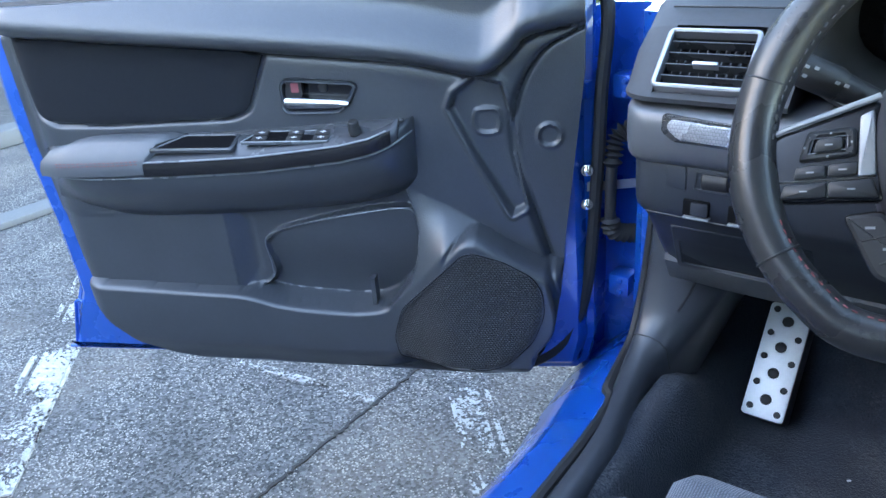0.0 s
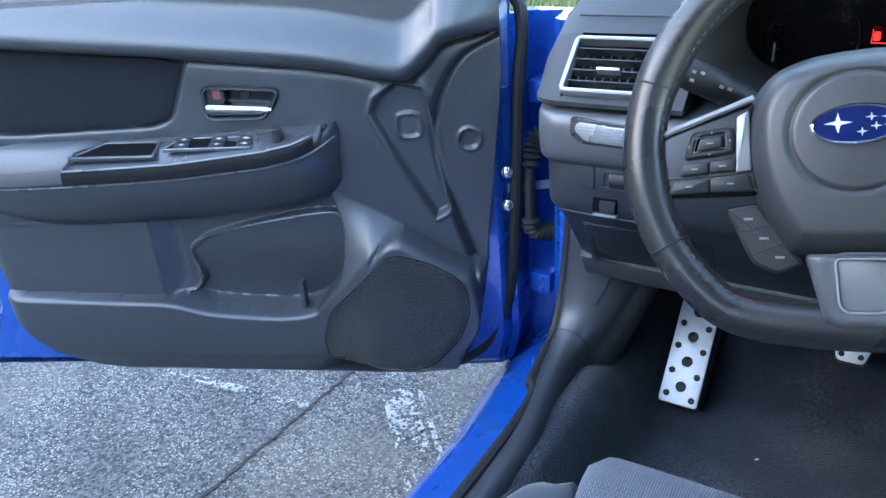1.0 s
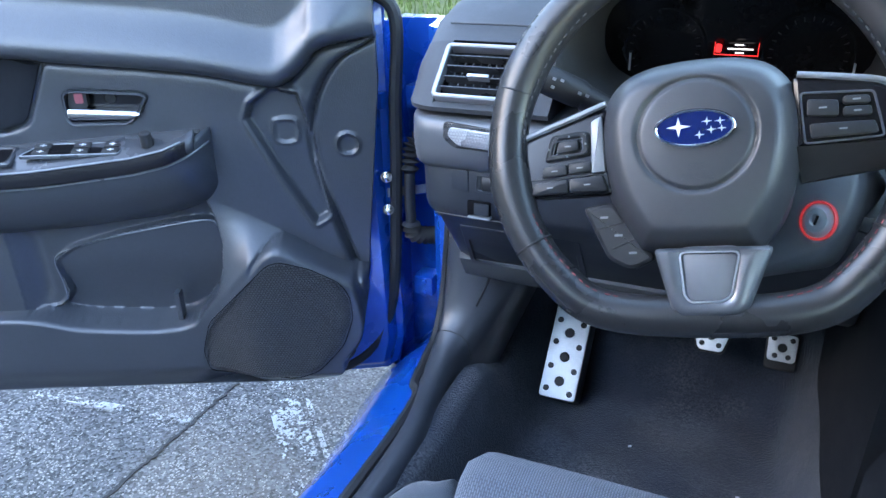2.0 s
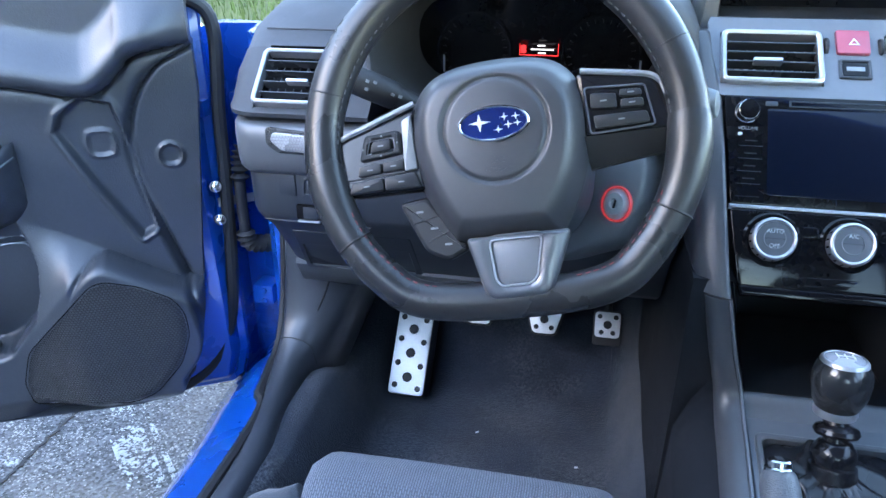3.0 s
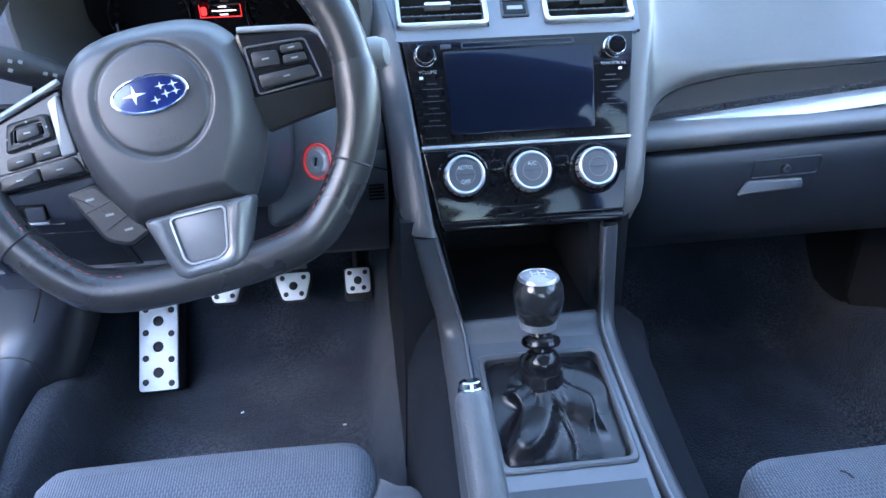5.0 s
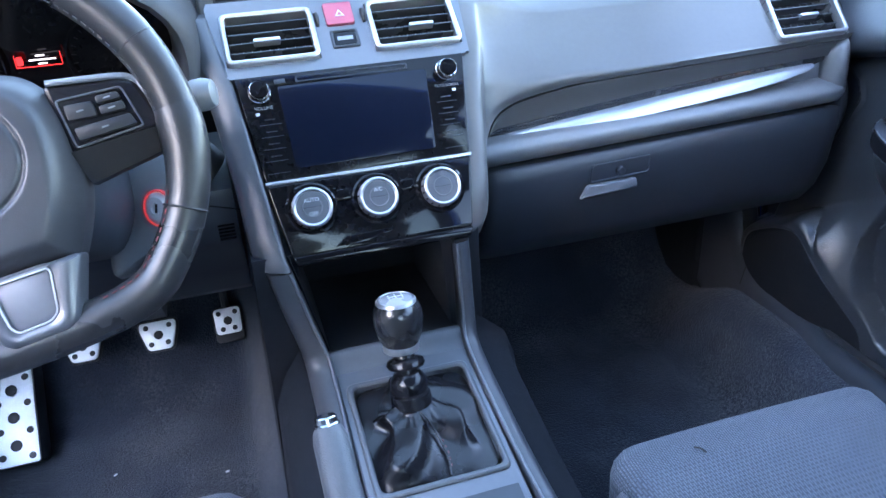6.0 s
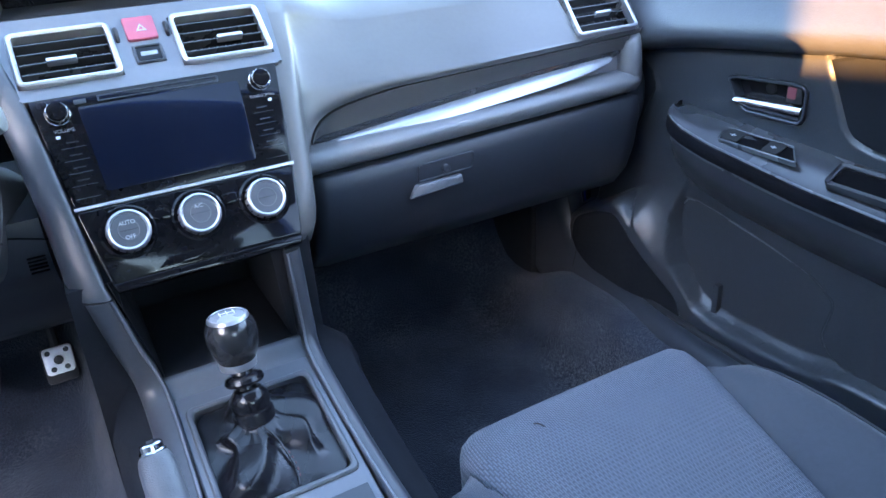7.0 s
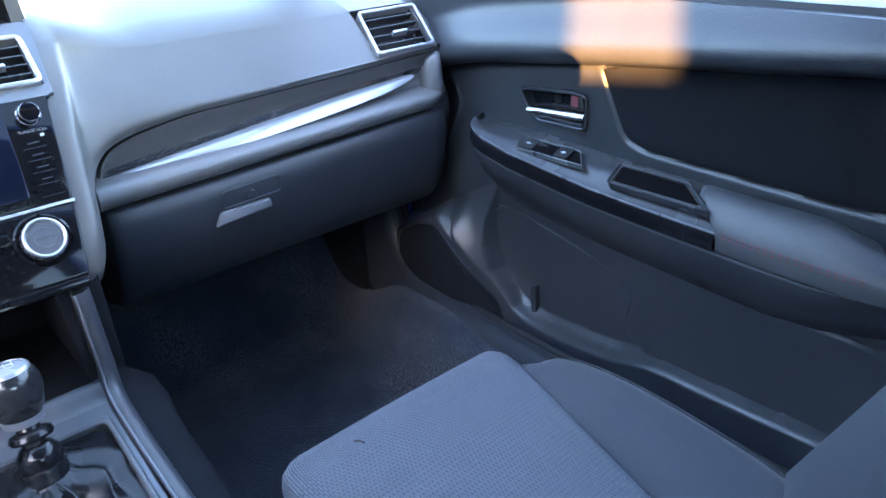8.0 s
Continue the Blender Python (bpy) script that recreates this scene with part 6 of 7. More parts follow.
for i in range(120):
    a = 2 * math.pi * i / 120
    x, y = 0.166 * math.cos(a), 0.166 * math.sin(a)
    flat = -0.1515
    if y < flat + 0.03:
        d = flat + 0.03 - y
        y = flat + 0.03 - 0.03 * (1 - math.exp(-d / 0.022))
    RIM.append((x, y))


def rim_rings(idx, swell=1.0):
    rings = []
    for i in idx:
        x, y = RIM[i % 120]
        x2, y2 = RIM[(i + 1) % 120]
        x1, y1 = RIM[(i - 1) % 120]
        d = Vector((x2 - x1, y2 - y1)).normalized()
        out = Vector((d.y, -d.x))
        a = math.degrees(math.atan2(y, x)) % 360
        grip = 1 + 0.10 * (math.exp(-((a - 150) / 16) ** 2) + math.exp(-((a - 30) / 16) ** 2)) + 0.10 * math.exp(-((a - 188) / 12) ** 2) + 0.10 * (math.exp(-((a - 352) / 12) ** 2))
        r1, r2 = 0.0178 * grip * swell, 0.0165 * grip * swell
        rings.append([W @ Vector((x + out.x * r1 * math.cos(t), y + out.y * r1 * math.cos(t), r2 * math.sin(t))) for t in [2 * math.pi * j / 20 for j in range(20)]])
    return rings


rr = rim_rings(range(120))
part("rim", loft(rr + [rr[0]], cap=False), LEATHER, wheel, sharp=60)
for deg_ in (160, 209, 331, 20):
    i = round(deg_ / 3)
    x, y = RIM[i]
    d = (Vector(RIM[(i + 1) % 120]) - Vector(RIM[i - 1])).normalized()
    out = Vector((d.y, -d.x))
    ring = [W @ Vector((x + out.x * 0.0180 * math.cos(t), y + out.y * 0.0180 * math.cos(t), 0.0172 * math.sin(t))) for t in [2 * math.pi * j / 24 for j in range(24)]]
    part("rim_seam", tube(ring, 0.0011, 6, closed=True), DARK, wheel)
WP = lambda u, n, z: W @ Vector((u, z, n))
def inner_edge(i, k=0.80):
    x, y = RIM[i % 120]
    d = (Vector(RIM[(i + 1) % 120]) - Vector(RIM[(i - 1) % 120])).normalized()
    out = Vector((d.y, -d.x))
    t = math.acos(-k)
    a = math.degrees(math.atan2(y, x)) % 360
    grip = 1 + 0.10 * (math.exp(-((a - 150) / 16) ** 2) + math.exp(-((a - 30) / 16) ** 2)) + 0.10 * math.exp(-((a - 188) / 12) ** 2) + 0.10 * (math.exp(-((a - 352) / 12) ** 2))
    return (x + out.x * 0.0180 * grip * math.cos(t), 0.0168 * grip * math.sin(t), y + out.y * 0.0180 * grip * math.cos(t))
for lo, hi, mt in ((67, 83, THREAD), (97, 113, THREAD)):
    part("stitching", stitches(WP, [inner_edge(i) for i in range(lo, hi)], 0.0042, 0.0030, 0.0006), mt, wheel, "red stitching")
for lo, hi in ((42, 60), (0, 18)):
    part("stitching", stitches(WP, [inner_edge(i, 0.9) for i in range(lo, hi)], 0.0042, 0.0034, 0.0009), GREYTHREAD, wheel, "pale stitching")

HUB = [(0.0, 0.0725), (0.030, 0.0710), (0.055, 0.064), (0.071, 0.050), (0.081, 0.028), (0.0825, 0.0), (0.0785, -0.028), (0.070, -0.055), (0.054, -0.085), (0.043, -0.0935), (0.0, -0.095)]
HUB = HUB + [(-x, y) for x, y in HUB[-2:0:-1]]
HUB = [(p.x, p.y) for p in spline([(x, y, 0) for x, y in HUB], 3, True)]


def hub_depth(u, z):
    d = max(0.0, signed(HUB, u, z))
    n = -0.014 + 0.031 * (1 - (1 - min(1, d / 0.024)) ** 1.9) + 0.009 * (1 - (min(1.0, math.hypot(u, z + 0.01) / 0.10)) ** 2)
    r = math.hypot(u, z - 0.004)
    n -= 0.0034 * math.exp(-((r - 0.046) / 0.0021) ** 2)
    n -= 0.0010 * step(0.046, 0.042, r)
    return n


hub = part("hub_cover", row_patch(WP, HUB, 0.0014, 0.0014, hub_depth, 0, 0.03), HUBSKIN, wheel, "grained black airbag cover", sharp=60)
E1 = W @ Matrix.Translation((0, 0.008, hub_depth(0, 0.008)))
ell = lambda a, b, n=48: [(a * math.cos(2 * math.pi * i / n), b * math.sin(2 * math.pi * i / n)) for i in range(n)]
part("badge_rim", frame_slab(ell(0.0315, 0.0155), ell(0.0290, 0.0133), -0.001, 0.0035, E1, 0.0008), CHROME, hub, "chrome badge rim")
part("badge_field", slab(ell(0.0292, 0.0135), -0.001, 0.0022, E1, 0.0), BADGEBLUE, hub, "blue badge field")


def star(x, y, r, m):
    pts = []
    for i in range(8):
        a = math.pi / 4 * i
        q = r if i % 2 == 0 else r * 0.26
        pts.append((x + q * math.cos(a), y + q * math.sin(a) * 0.85))
    return slab(pts, 0.002, 0.0030, m)


for x, y, r in ((-0.012, 0.0015, 0.0095), (0.004, -0.006, 0.004), (0.010, 0.0045, 0.004), (0.013, -0.0025, 0.004), (0.020, 0.004, 0.004), (0.021, -0.002, 0.0035)):
    part("badge_star", star(x, y, r, E1), WHITE, hub)
lettering("writing", "SRS", W @ Matrix.Translation((0.001, -0.0235, hub_depth(0, -0.0235) + 0.0001)), 0.0085, LOWER, wheel)
lettering("writing", "AIRBAG", W @ Matrix.Translation((0.001, -0.0315, hub_depth(0, -0.0315) + 0.0001)), 0.0075, LOWER, wheel)

# spokes
def spoke(poly, z1, mat, name, label="", bevel=0.004, z0=-0.022):
    return part(name, slab(rounded(poly, 0.006, 3), z0, z1, W, bevel), mat, wheel, label, sharp=20)


lsp = spoke([(-0.156, 0.008), (-0.146, 0.0155), (-0.074, 0.038), (-0.070, -0.040), (-0.147, -0.0400), (-0.156, -0.030)], 0.001, PIANO2, "spoke", "black switch spoke")
part("spoke_trim", tube([W @ Vector(p) for p in spline([(-0.074, 0.040, 0.003), (-0.11, 0.0285, 0.002), (-0.145, 0.0170, 0.001), (-0.155, 0.008, 0.000), (-0.1565, -0.028, 0.000)], 5)], 0.0026, 8), GREY, lsp, "satin edge trim")
part("spoke_trim", slab(rounded([(-0.0875, 0.0255), (-0.078, 0.030), (-0.076, -0.020), (-0.0885, -0.021)], 0.002, 2), 0, 0.005, W, 0.002), GREY, lsp, "satin silver corner trim")
rsp = spoke([(0.074, 0.0475), (0.136, 0.0355), (0.144, 0.030), (0.156, -0.0125), (0.076, -0.0125)], 0.001, PIANO2, "spoke", "black switch spoke")
part("spoke_trim", tube([W @ Vector(p) for p in spline([(0.078, 0.0475, 0.002), (0.11, 0.0420, 0.002), (0.136, 0.0368, 0.001), (0.145, 0.030, 0.0)], 5)], 0.0026, 8), GREY, rsp, "satin edge trim")
part("spoke_edge", loft([[W @ Vector((x, y, z if k else -0.034)) for x, y, z in ((0.076, -0.0105, 0.002), (0.156, -0.0110, 0.002), (0.1565, -0.0150, -0.001), (0.148, -0.0290, -0.016), (0.080, -0.0380, -0.016), (0.076, -0.0150, -0.001))] for k in (1, 0)]), DARK, rsp, "dark lower lip of the spoke")
part("spoke_trim", tube([W @ Vector(p) for p in spline([(0.145, 0.030, 0.0), (0.152, 0.006, 0.001), (0.156, -0.012, 0.002)], 5)], 0.0020, 8), GREY, rsp, "satin edge trim")


def wheel_button(poly, z1, owner, mark=True):
    b = part("button", slab(rounded(poly, 0.0025, 3), 0.0, z1, W, 0.0012), BUTTON, owner)
    if mark:
        cx, cy = sum(p[0] for p in poly) / len(poly), sum(p[1] for p in poly) / len(poly)
        bm = bmesh.new()
        box(cx - 0.0028, cx + 0.0028, cy - 0.0006, cy + 0.0006, z1, z1 + 0.0003, W, 0, bm)
        part("button_mark", bm, PRINT, owner)


pad = rounded([(-0.1235, 0.0155), (-0.0900, 0.0175), (-0.0895, -0.0045), (-0.1305, -0.0085)], 0.004, 3)
part("pad_frame", frame_slab(pad, inset(pad, 0.0052), 0.0, 0.0060, W, 0.0020), BUTTON, lsp, "raised frame of the four-way pad")
part("pad_edge", tube([W @ Vector((x, y, 0.0040)) for x, y in inset(pad, 0.0058)], 0.0006, 5, closed=True), PADGREY, lsp)
for x, y in ((-0.1255, 0.003), (-0.0925, 0.006), (-0.107, 0.0135), (-0.109, -0.0045)):
    part("pad_mark", box(x - 0.0008, x + 0.0008, y - 0.0008, y + 0.0008, 0.0056, 0.0065, W, 0), PRINT, lsp)
wheel_button([(-0.1165, 0.0090), (-0.0985, 0.0102), (-0.0990, 0.0005), (-0.1190, -0.0015)], 0.0072, lsp)
wheel_button([(-0.1315, -0.0120), (-0.1100, -0.0108), (-0.1105, -0.0205), (-0.1335, -0.0222)], 0.0050, lsp)
wheel_button([(-0.1085, -0.0107), (-0.0880, -0.0095), (-0.0885, -0.0190), (-0.1090, -0.0204)], 0.0050, lsp)
wheel_button([(-0.1400, -0.0265), (-0.1100, -0.0245), (-0.1100, -0.0365), (-0.1440, -0.0375)], 0.0045, lsp)
wheel_button([(-0.1085, -0.0244), (-0.0790, -0.0225), (-0.0740, -0.0370), (-0.1085, -0.0365)], 0.0045, lsp)
part("spoke_groove", tube([W @ Vector(p) for p in ((-0.150, -0.0240, 0.001), (-0.110, -0.0225, 0.001), (-0.077, -0.0208, 0.001))], 0.0009, 5), DARK, lsp)
panel = rounded([(0.079, 0.0330), (0.132, 0.0295), (0.1385, -0.0075), (0.0815, -0.0095)], 0.004, 3)
part("switch_panel", frame_slab(panel, inset(panel, 0.0016), 0.0, 0.0030, W, 0.0007), PADGREY, rsp, "thin satin outline of the switch panel")
wheel_button([(0.0845, 0.0262), (0.1065, 0.0236), (0.1065, 0.0108), (0.0840, 0.0128)], 0.0060, rsp)
wheel_button([(0.1095, 0.0262), (0.1275, 0.0252), (0.1285, 0.0190), (0.1095, 0.0198)], 0.0070, rsp)
wheel_button([(0.1095, 0.0180), (0.1288, 0.0172), (0.1295, 0.0098), (0.1095, 0.0104)], 0.0060, rsp)
wheel_button([(0.0855, 0.0065), (0.1310, 0.0055), (0.1335, -0.0042), (0.0865, -0.0050)], 0.0060, rsp)
# lower switch pod
pod = spoke([(-0.100, -0.050), (-0.072, -0.046), (-0.036, -0.098), (-0.058, -0.108), (-0.078, -0.098)], -0.006, BUTTON, "switch_pod", "black three-button pod")
for f, g in ((0.33, 0.30), (0.66, 0.62)):
    a, b = Vector((-0.100, -0.052)).lerp(Vector((-0.060, -0.106)), f), Vector((-0.070, -0.050)).lerp(Vector((-0.040, -0.096)), g)
    part("pod_gap", tube([W @ Vector((a.x, a.y, -0.006)), W @ Vector((b.x, b.y, -0.006))], 0.0010, 5), DARK, pod)
for f in (0.16, 0.50, 0.83):
    c = Vector((-0.086, -0.052)).lerp(Vector((-0.050, -0.100)), f)
    part("pod_mark", box(c.x - 0.0035, c.x + 0.0035, c.y - 0.001, c.y + 0.001, -0.006, -0.0055, W, 0), PRINT, pod)
# bottom spoke with silver U
spoke([(-0.030, -0.090), (0.048, -0.090), (0.034, -0.146), (-0.018, -0.146)], -0.002, LOWER, "spoke", "lower spoke")
U_OUT = rounded([(0.0575, -0.089), (-0.0365, -0.089), (-0.0230, -0.1400), (-0.0160, -0.1470), (0.0290, -0.1460), (0.0375, -0.1400)], 0.006, 4)
U_IN = rounded([(0.0300, -0.094), (-0.0140, -0.094), (-0.0112, -0.1280), (-0.0070, -0.1330), (0.0168, -0.1325), (0.0232, -0.1280)], 0.004, 4)
part("silver_trim", frame_slab(U_OUT, U_IN, -0.012, 0.0180, W, 0.0035), LEGGREY, wheel, "satin grey U-shaped lower spoke trim", sharp=50)
part("trim_line", tube([W @ Vector((x, y, 0.0172)) for x, y in inset(U_IN, -0.0012)], 0.0010, 6, closed=True), SILVER, wheel, "bright inner edge of the trim")
part("spoke_pad", slab(rounded([(-0.0155, -0.088), (0.0315, -0.088), (0.0240, -0.1330), (-0.0110, -0.1335)], 0.006, 3), -0.01, 0.0145, W, 0.002), TRIMGREY, wheel, "pale grey lower spoke insert")


# ---- cabin floor ----
def floor_z(x, y):
    z = 0.235
    z += 0.36 * step(0.40, 0.66, y) ** 1.2
    a = abs(x)
    z += 0.20 * (1 - step(0.13, 0.21, a))
    z += 0.155 * step(0.600, 0.672, a) * (1 - 0.4 * step(0.2, 0.35, y))
    if y < -0.3:
        z += 0.03 * step(-0.3, -0.5, y)
    return z + 0.004 * math.sin(x * 31) * math.sin(y * 27)


def carpet():
    rings = []
    for i in range(71):
        y = -1.9 + 2.55 * i / 70
        rings.append([(x, y, floor_z(x, y)) for x in lin(-0.70, 0.70, 70)])
    solid("carpet", loft(rings, closed=False), CARPET, "black carpet with worn dusty patches", "carpet", kind="structure", sharp=180)


carpet()

# fluff and grit on the driver's carpet
rnd = random.Random(4)
for x, y in ((-0.43, 0.30), (-0.33, 0.16), (-0.36, 0.13), (-0.47, 0.05), (-0.25, 0.24), (-0.30, 0.04)):
    bm = bmesh.new()
    box(-0.003, 0.003, -0.0015, 0.0015, 0, 0.002, Matrix.Translation((x, y, floor_z(x, y) + 0.001)) @ Matrix.Rotation(rnd.uniform(0, 3), 4, "Z"), 0.0006, bm)
    solid("crumb", bm, WHITE, "tiny pale crumb lying on the carpet", "crumb", "crumbs on the carpet")


# ---- pedals ----
def plate_with_studs(t, M, poly, studs, name):
    p = part(name, slab(rounded(poly, 0.008, 4), -0.003, 0.004, M, 0.0018), BRUSHED, t, "drilled bright aluminium plate")
    for x, y, r in studs:
        bm = bmesh.new()
        lathe([(r + 0.0016, 0.0030), (r + 0.0014, 0.0052), (r, 0.0050), (r, 0.0046)], M @ Matrix.Translation((x, y, 0)), 20, bm)
        part("hole_rim", bm, BRUSHED, p)
        part("rubber_stud", lathe([(r, 0.003), (r, 0.0048), (r * 0.7, 0.0062), (0, 0.0064)], M @ Matrix.Translation((x, y, 0)), 18), RUBBER, p)


FM = axes((-0.577, 0.4137, 0.3376), (1, 0.0, 0.0), (-0.02, 0.66, 0.75))
rest = thing("foot_rest", (-0.578, 0.34, 0.25), "drilled aluminium foot rest on black carpet", "foot rest")
part("rest_body", box(-0.036, 0.036, -0.10, 0.10, -0.06, -0.004, FM, 0.01), LOWER, rest)
L_ = 0.101
studs = [(0.0, L_ - 2 * L_ * s, 0.0094) for s in (0.15, 0.38, 0.61, 0.84)] + [(-0.022, L_ - 2 * L_ * s, 0.0058) for s in (0.06, 0.27, 0.48, 0.71, 0.92)] + [(0.023, L_ - 2 * L_ * s, 0.0058) for s in (0.09, 0.285, 0.50, 0.73, 0.94)]
plate_with_studs(rest, FM, [(-0.034, -L_), (0.034, -L_), (0.034, L_), (-0.034, L_)], studs, "plate")


def pedal(name, o, poly, label, arm_top, foot=False):
    M = axes(o, (1, 0, 0), (0, 0.55, 0.835))
    t = thing(name, (o[0], o[1], o[2] - 0.03), label, "pedal", "foot pedals")
    w = max(p[0] for p in poly)
    h = max(p[1] for p in poly)
    part("pedal_pad", slab(rounded([(x * 1.12, y * 1.12 - (0.012 if foot and y < 0 else 0)) for x, y in poly], 0.008, 3), -0.012, -0.003, M, 0.002), RUBBER, t, "black rubber pad")
    plate_with_studs(t, M, poly, [(-w * 0.62, h * 0.62, 0.0046), (w * 0.62, h * 0.62, 0.0046), (-w * 0.45, -h * 0.62, 0.0046), (w * 0.45, -h * 0.62, 0.0046), (0, 0.0, 0.0078)], "plate")
    part("pedal_arm", tube(spline([M @ Vector((0, 0.0, -0.012)), Vector((o[0], o[1] + 0.06, o[2] + 0.10)), Vector(arm_top)], 5), 0.008, 8), DARK, t)


BP = [(-0.030, 0.024), (0.030, 0.024), (0.031, 0.012), (0.020, -0.026), (-0.020, -0.026), (-0.031, 0.012)]
pedal("clutch_pedal", (-0.452, 0.437, 0.410), BP, "clutch pedal with drilled aluminium plate", (-0.452, 0.50, 0.62))
pedal("brake_pedal", (-0.329, 0.436, 0.404), BP, "brake pedal with drilled aluminium plate", (-0.335, 0.50, 0.62))
pedal("accelerator_pedal", (-0.213, 0.482, 0.379), [(-0.023, -0.024), (0.023, -0.024), (0.024, 0.024), (-0.024, 0.024)], "accelerator pedal with drilled aluminium plate", (-0.205, 0.55, 0.60), True)

# ---- centre console ----
console = thing("centre_console", (0, -0.2, 0.25), "dark grey centre console with open tray and gear lever surround", "console")
RAIL = [(0.107, -0.030, 0.718), (0.101, -0.032, 0.690), (0.092, -0.034, 0.650), (0.083, -0.037, 0.618), (0.0795, -0.046, 0.600), (0.079, -0.065, 0.590), (0.079, -0.10, 0.580), (0.080, -0.15, 0.566), (0.082, -0.22, 0.549), (0.084, -0.32, 0.538), (0.085, -0.55, 0.535)]
RAIL_FAR = [(0.079 + i * 0.0008, y, z) if z > 0.61 else (x, y, z) for i, (x, y, z) in enumerate(RAIL)]
for s in (-1, 1):
    RAILS = spline(RAIL if s < 0 else RAIL_FAR, 4)
    rings, side = [], []
    for i, p in enumerate(RAILS):
        a, b = RAILS[max(0, i - 1)], RAILS[min(len(RAILS) - 1, i + 1)]
        t_ = Vector((0, b.y - a.y, b.z - a.z)).normalized()
        n = Vector((0, t_.z, -t_.y))
        wide = 1.45 if s < 0 else 1.0
        rings.append([(s * (p.x + (dx if dx < 0.006 else 0.005 + (dx - 0.005) * wide)), p.y + n.y * dn, p.z + n.z * dn) for dx, dn in ((0, -0.03), (0, -0.001), (0.0015, 0.0015), (0.0035, 0.0022), (0.0050, 0.0006), (0.0095, 0.0012), (0.015, -0.001), (0.0195, -0.006), (0.022, -0.016), (0.025, -0.050), (0.004, -0.050))])
        if p.y < -0.036:
            side.append([(s * (p.x + (0.029 if s < 0 else 0.0205)), p.y + n.y * -0.016, p.z + n.z * -0.016), (s * 0.136, p.y, p.z - 0.028), (s * 0.149, p.y, p.z - 0.065), (s * 0.154, p.y, min(p.z - 0.12, 0.45)), (s * 0.165, p.y, 0.24)])
    part("console_rail", loft(rings), COLUMN, console, "dark grey console rail", sharp=50)
    part("rail_bead", tube([Vector(r[2]).lerp(Vector(r[3]), 0.5) for r in rings], 0.0017, 6), TRIMGREY, console, "bright inner bead of the rail")
    part("console_side", loft(side, closed=False), FABRIC, console, "black console side", sharp=60)
    part("tunnel_side", loft([[(s * x - (0.036 if s > 0 and z > 0.3 else 0), y, z) for x, z in ((0.148, 0.735), (0.150, 0.60), (0.154, 0.45), (0.165, 0.24), (0.10, 0.24), (0.10, 0.735))] for y in (-0.020, 0.05, 0.12, 0.30, 0.62)]), FABRIC, console, "black side of the tunnel")
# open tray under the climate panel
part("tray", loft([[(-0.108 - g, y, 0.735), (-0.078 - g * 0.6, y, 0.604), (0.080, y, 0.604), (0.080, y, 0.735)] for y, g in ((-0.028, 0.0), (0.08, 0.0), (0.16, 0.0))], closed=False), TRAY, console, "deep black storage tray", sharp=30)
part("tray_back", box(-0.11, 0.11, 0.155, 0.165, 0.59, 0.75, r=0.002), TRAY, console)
part("power_socket", lathe([(0.013, 0), (0.013, 0.004), (0.010, 0.005), (0.010, 0.001), (0, 0.001)], axes((0.02, 0.155, 0.68), (1, 0, 0), (0, 0, 1)), 24), LOWER, console)
part("tray_lip", loft([[(x, y, z) for y, z in ((-0.020, 0.602), (-0.030, 0.606), (-0.036, 0.604), (-0.040, 0.596), (-0.056, 0.586), (-0.056, 0.570), (-0.02, 0.575))] for x in (-0.080, -0.04, 0.04, 0.080)]), GREY2, console, "grey front lip of the tray", sharp=45)
PM = axes((0, -0.060, 0.5865), (1, 0, 0), (0, 1, 0.235))
outer = rounded([(-0.079, -0.50), (0.079, -0.50), (0.079, 0.010), (-0.079, 0.010)], 0.006, 4)
opening = rounded([(-0.066, -0.160), (0.066, -0.160), (0.066, -0.018), (-0.066, -0.018)], 0.010, 4)
part("gear_plate", frame_slab(outer, opening, -0.02, 0.0, PM, 0.002), FASCIA, console, "satin grey gear lever plate")
ridge = rounded([(-0.072, -0.166), (0.072, -0.166), (0.072, -0.012), (-0.072, -0.012)], 0.010, 4)
part("gaiter_frame", frame_slab(ridge, rounded([(-0.065, -0.159), (0.065, -0.159), (0.065, -0.019), (-0.065, -0.019)], 0.009, 4), -0.006, 0.004, PM, 0.002), GREY2, console, "raised frame of the gaiter")
part("plate_recess", box(-0.070, 0.070, -0.42, -0.185, 0.0, 0.0035, PM, 0.003), LOWER, console)
part("rear_box", box(-0.10, 0.10, -1.0, -0.52, 0.25, 0.62, r=0.02), SOFT, console, "padded console box")

# ---- gear lever ----
lever = thing("gear_lever", (0, -0.13, 0.55), "black and silver gear knob on a leather gaiter", "gear lever")
KN = axes((-0.007, -0.083, 0.694), (1, 0, 0), (0.02, 0.94, -0.34))
KT = axes((-0.007, -0.085, 0.691), (1, 0, 0), (0.02, 0.99, -0.14)) @ Matrix.Scale(1.06, 4)
part("knob", lathe([(0.0, -0.0500), (0.0165, -0.0500), (0.0190, -0.046), (0.0228, -0.038), (0.0254, -0.029), (0.0263, -0.020), (0.0258, -0.012), (0.0240, -0.0055), (0.0208, -0.0005)], KT, 36), KNOB, lever, "smooth black gear knob")
part("knob_top", lathe([(0.0214, -0.0020), (0.0206, 0.0010), (0.0192, 0.0026), (0.0178, 0.0028), (0.0174, 0.0020)], KT, 36), SILVER, lever, "silver shift pattern cap")
part("knob_face", lathe([(0.0176, 0.0013), (0.0174, 0.0022), (0.0120, 0.0042), (0.0, 0.0048)], KT, 32), CAPTOP, lever, "pale domed shift pattern disc")
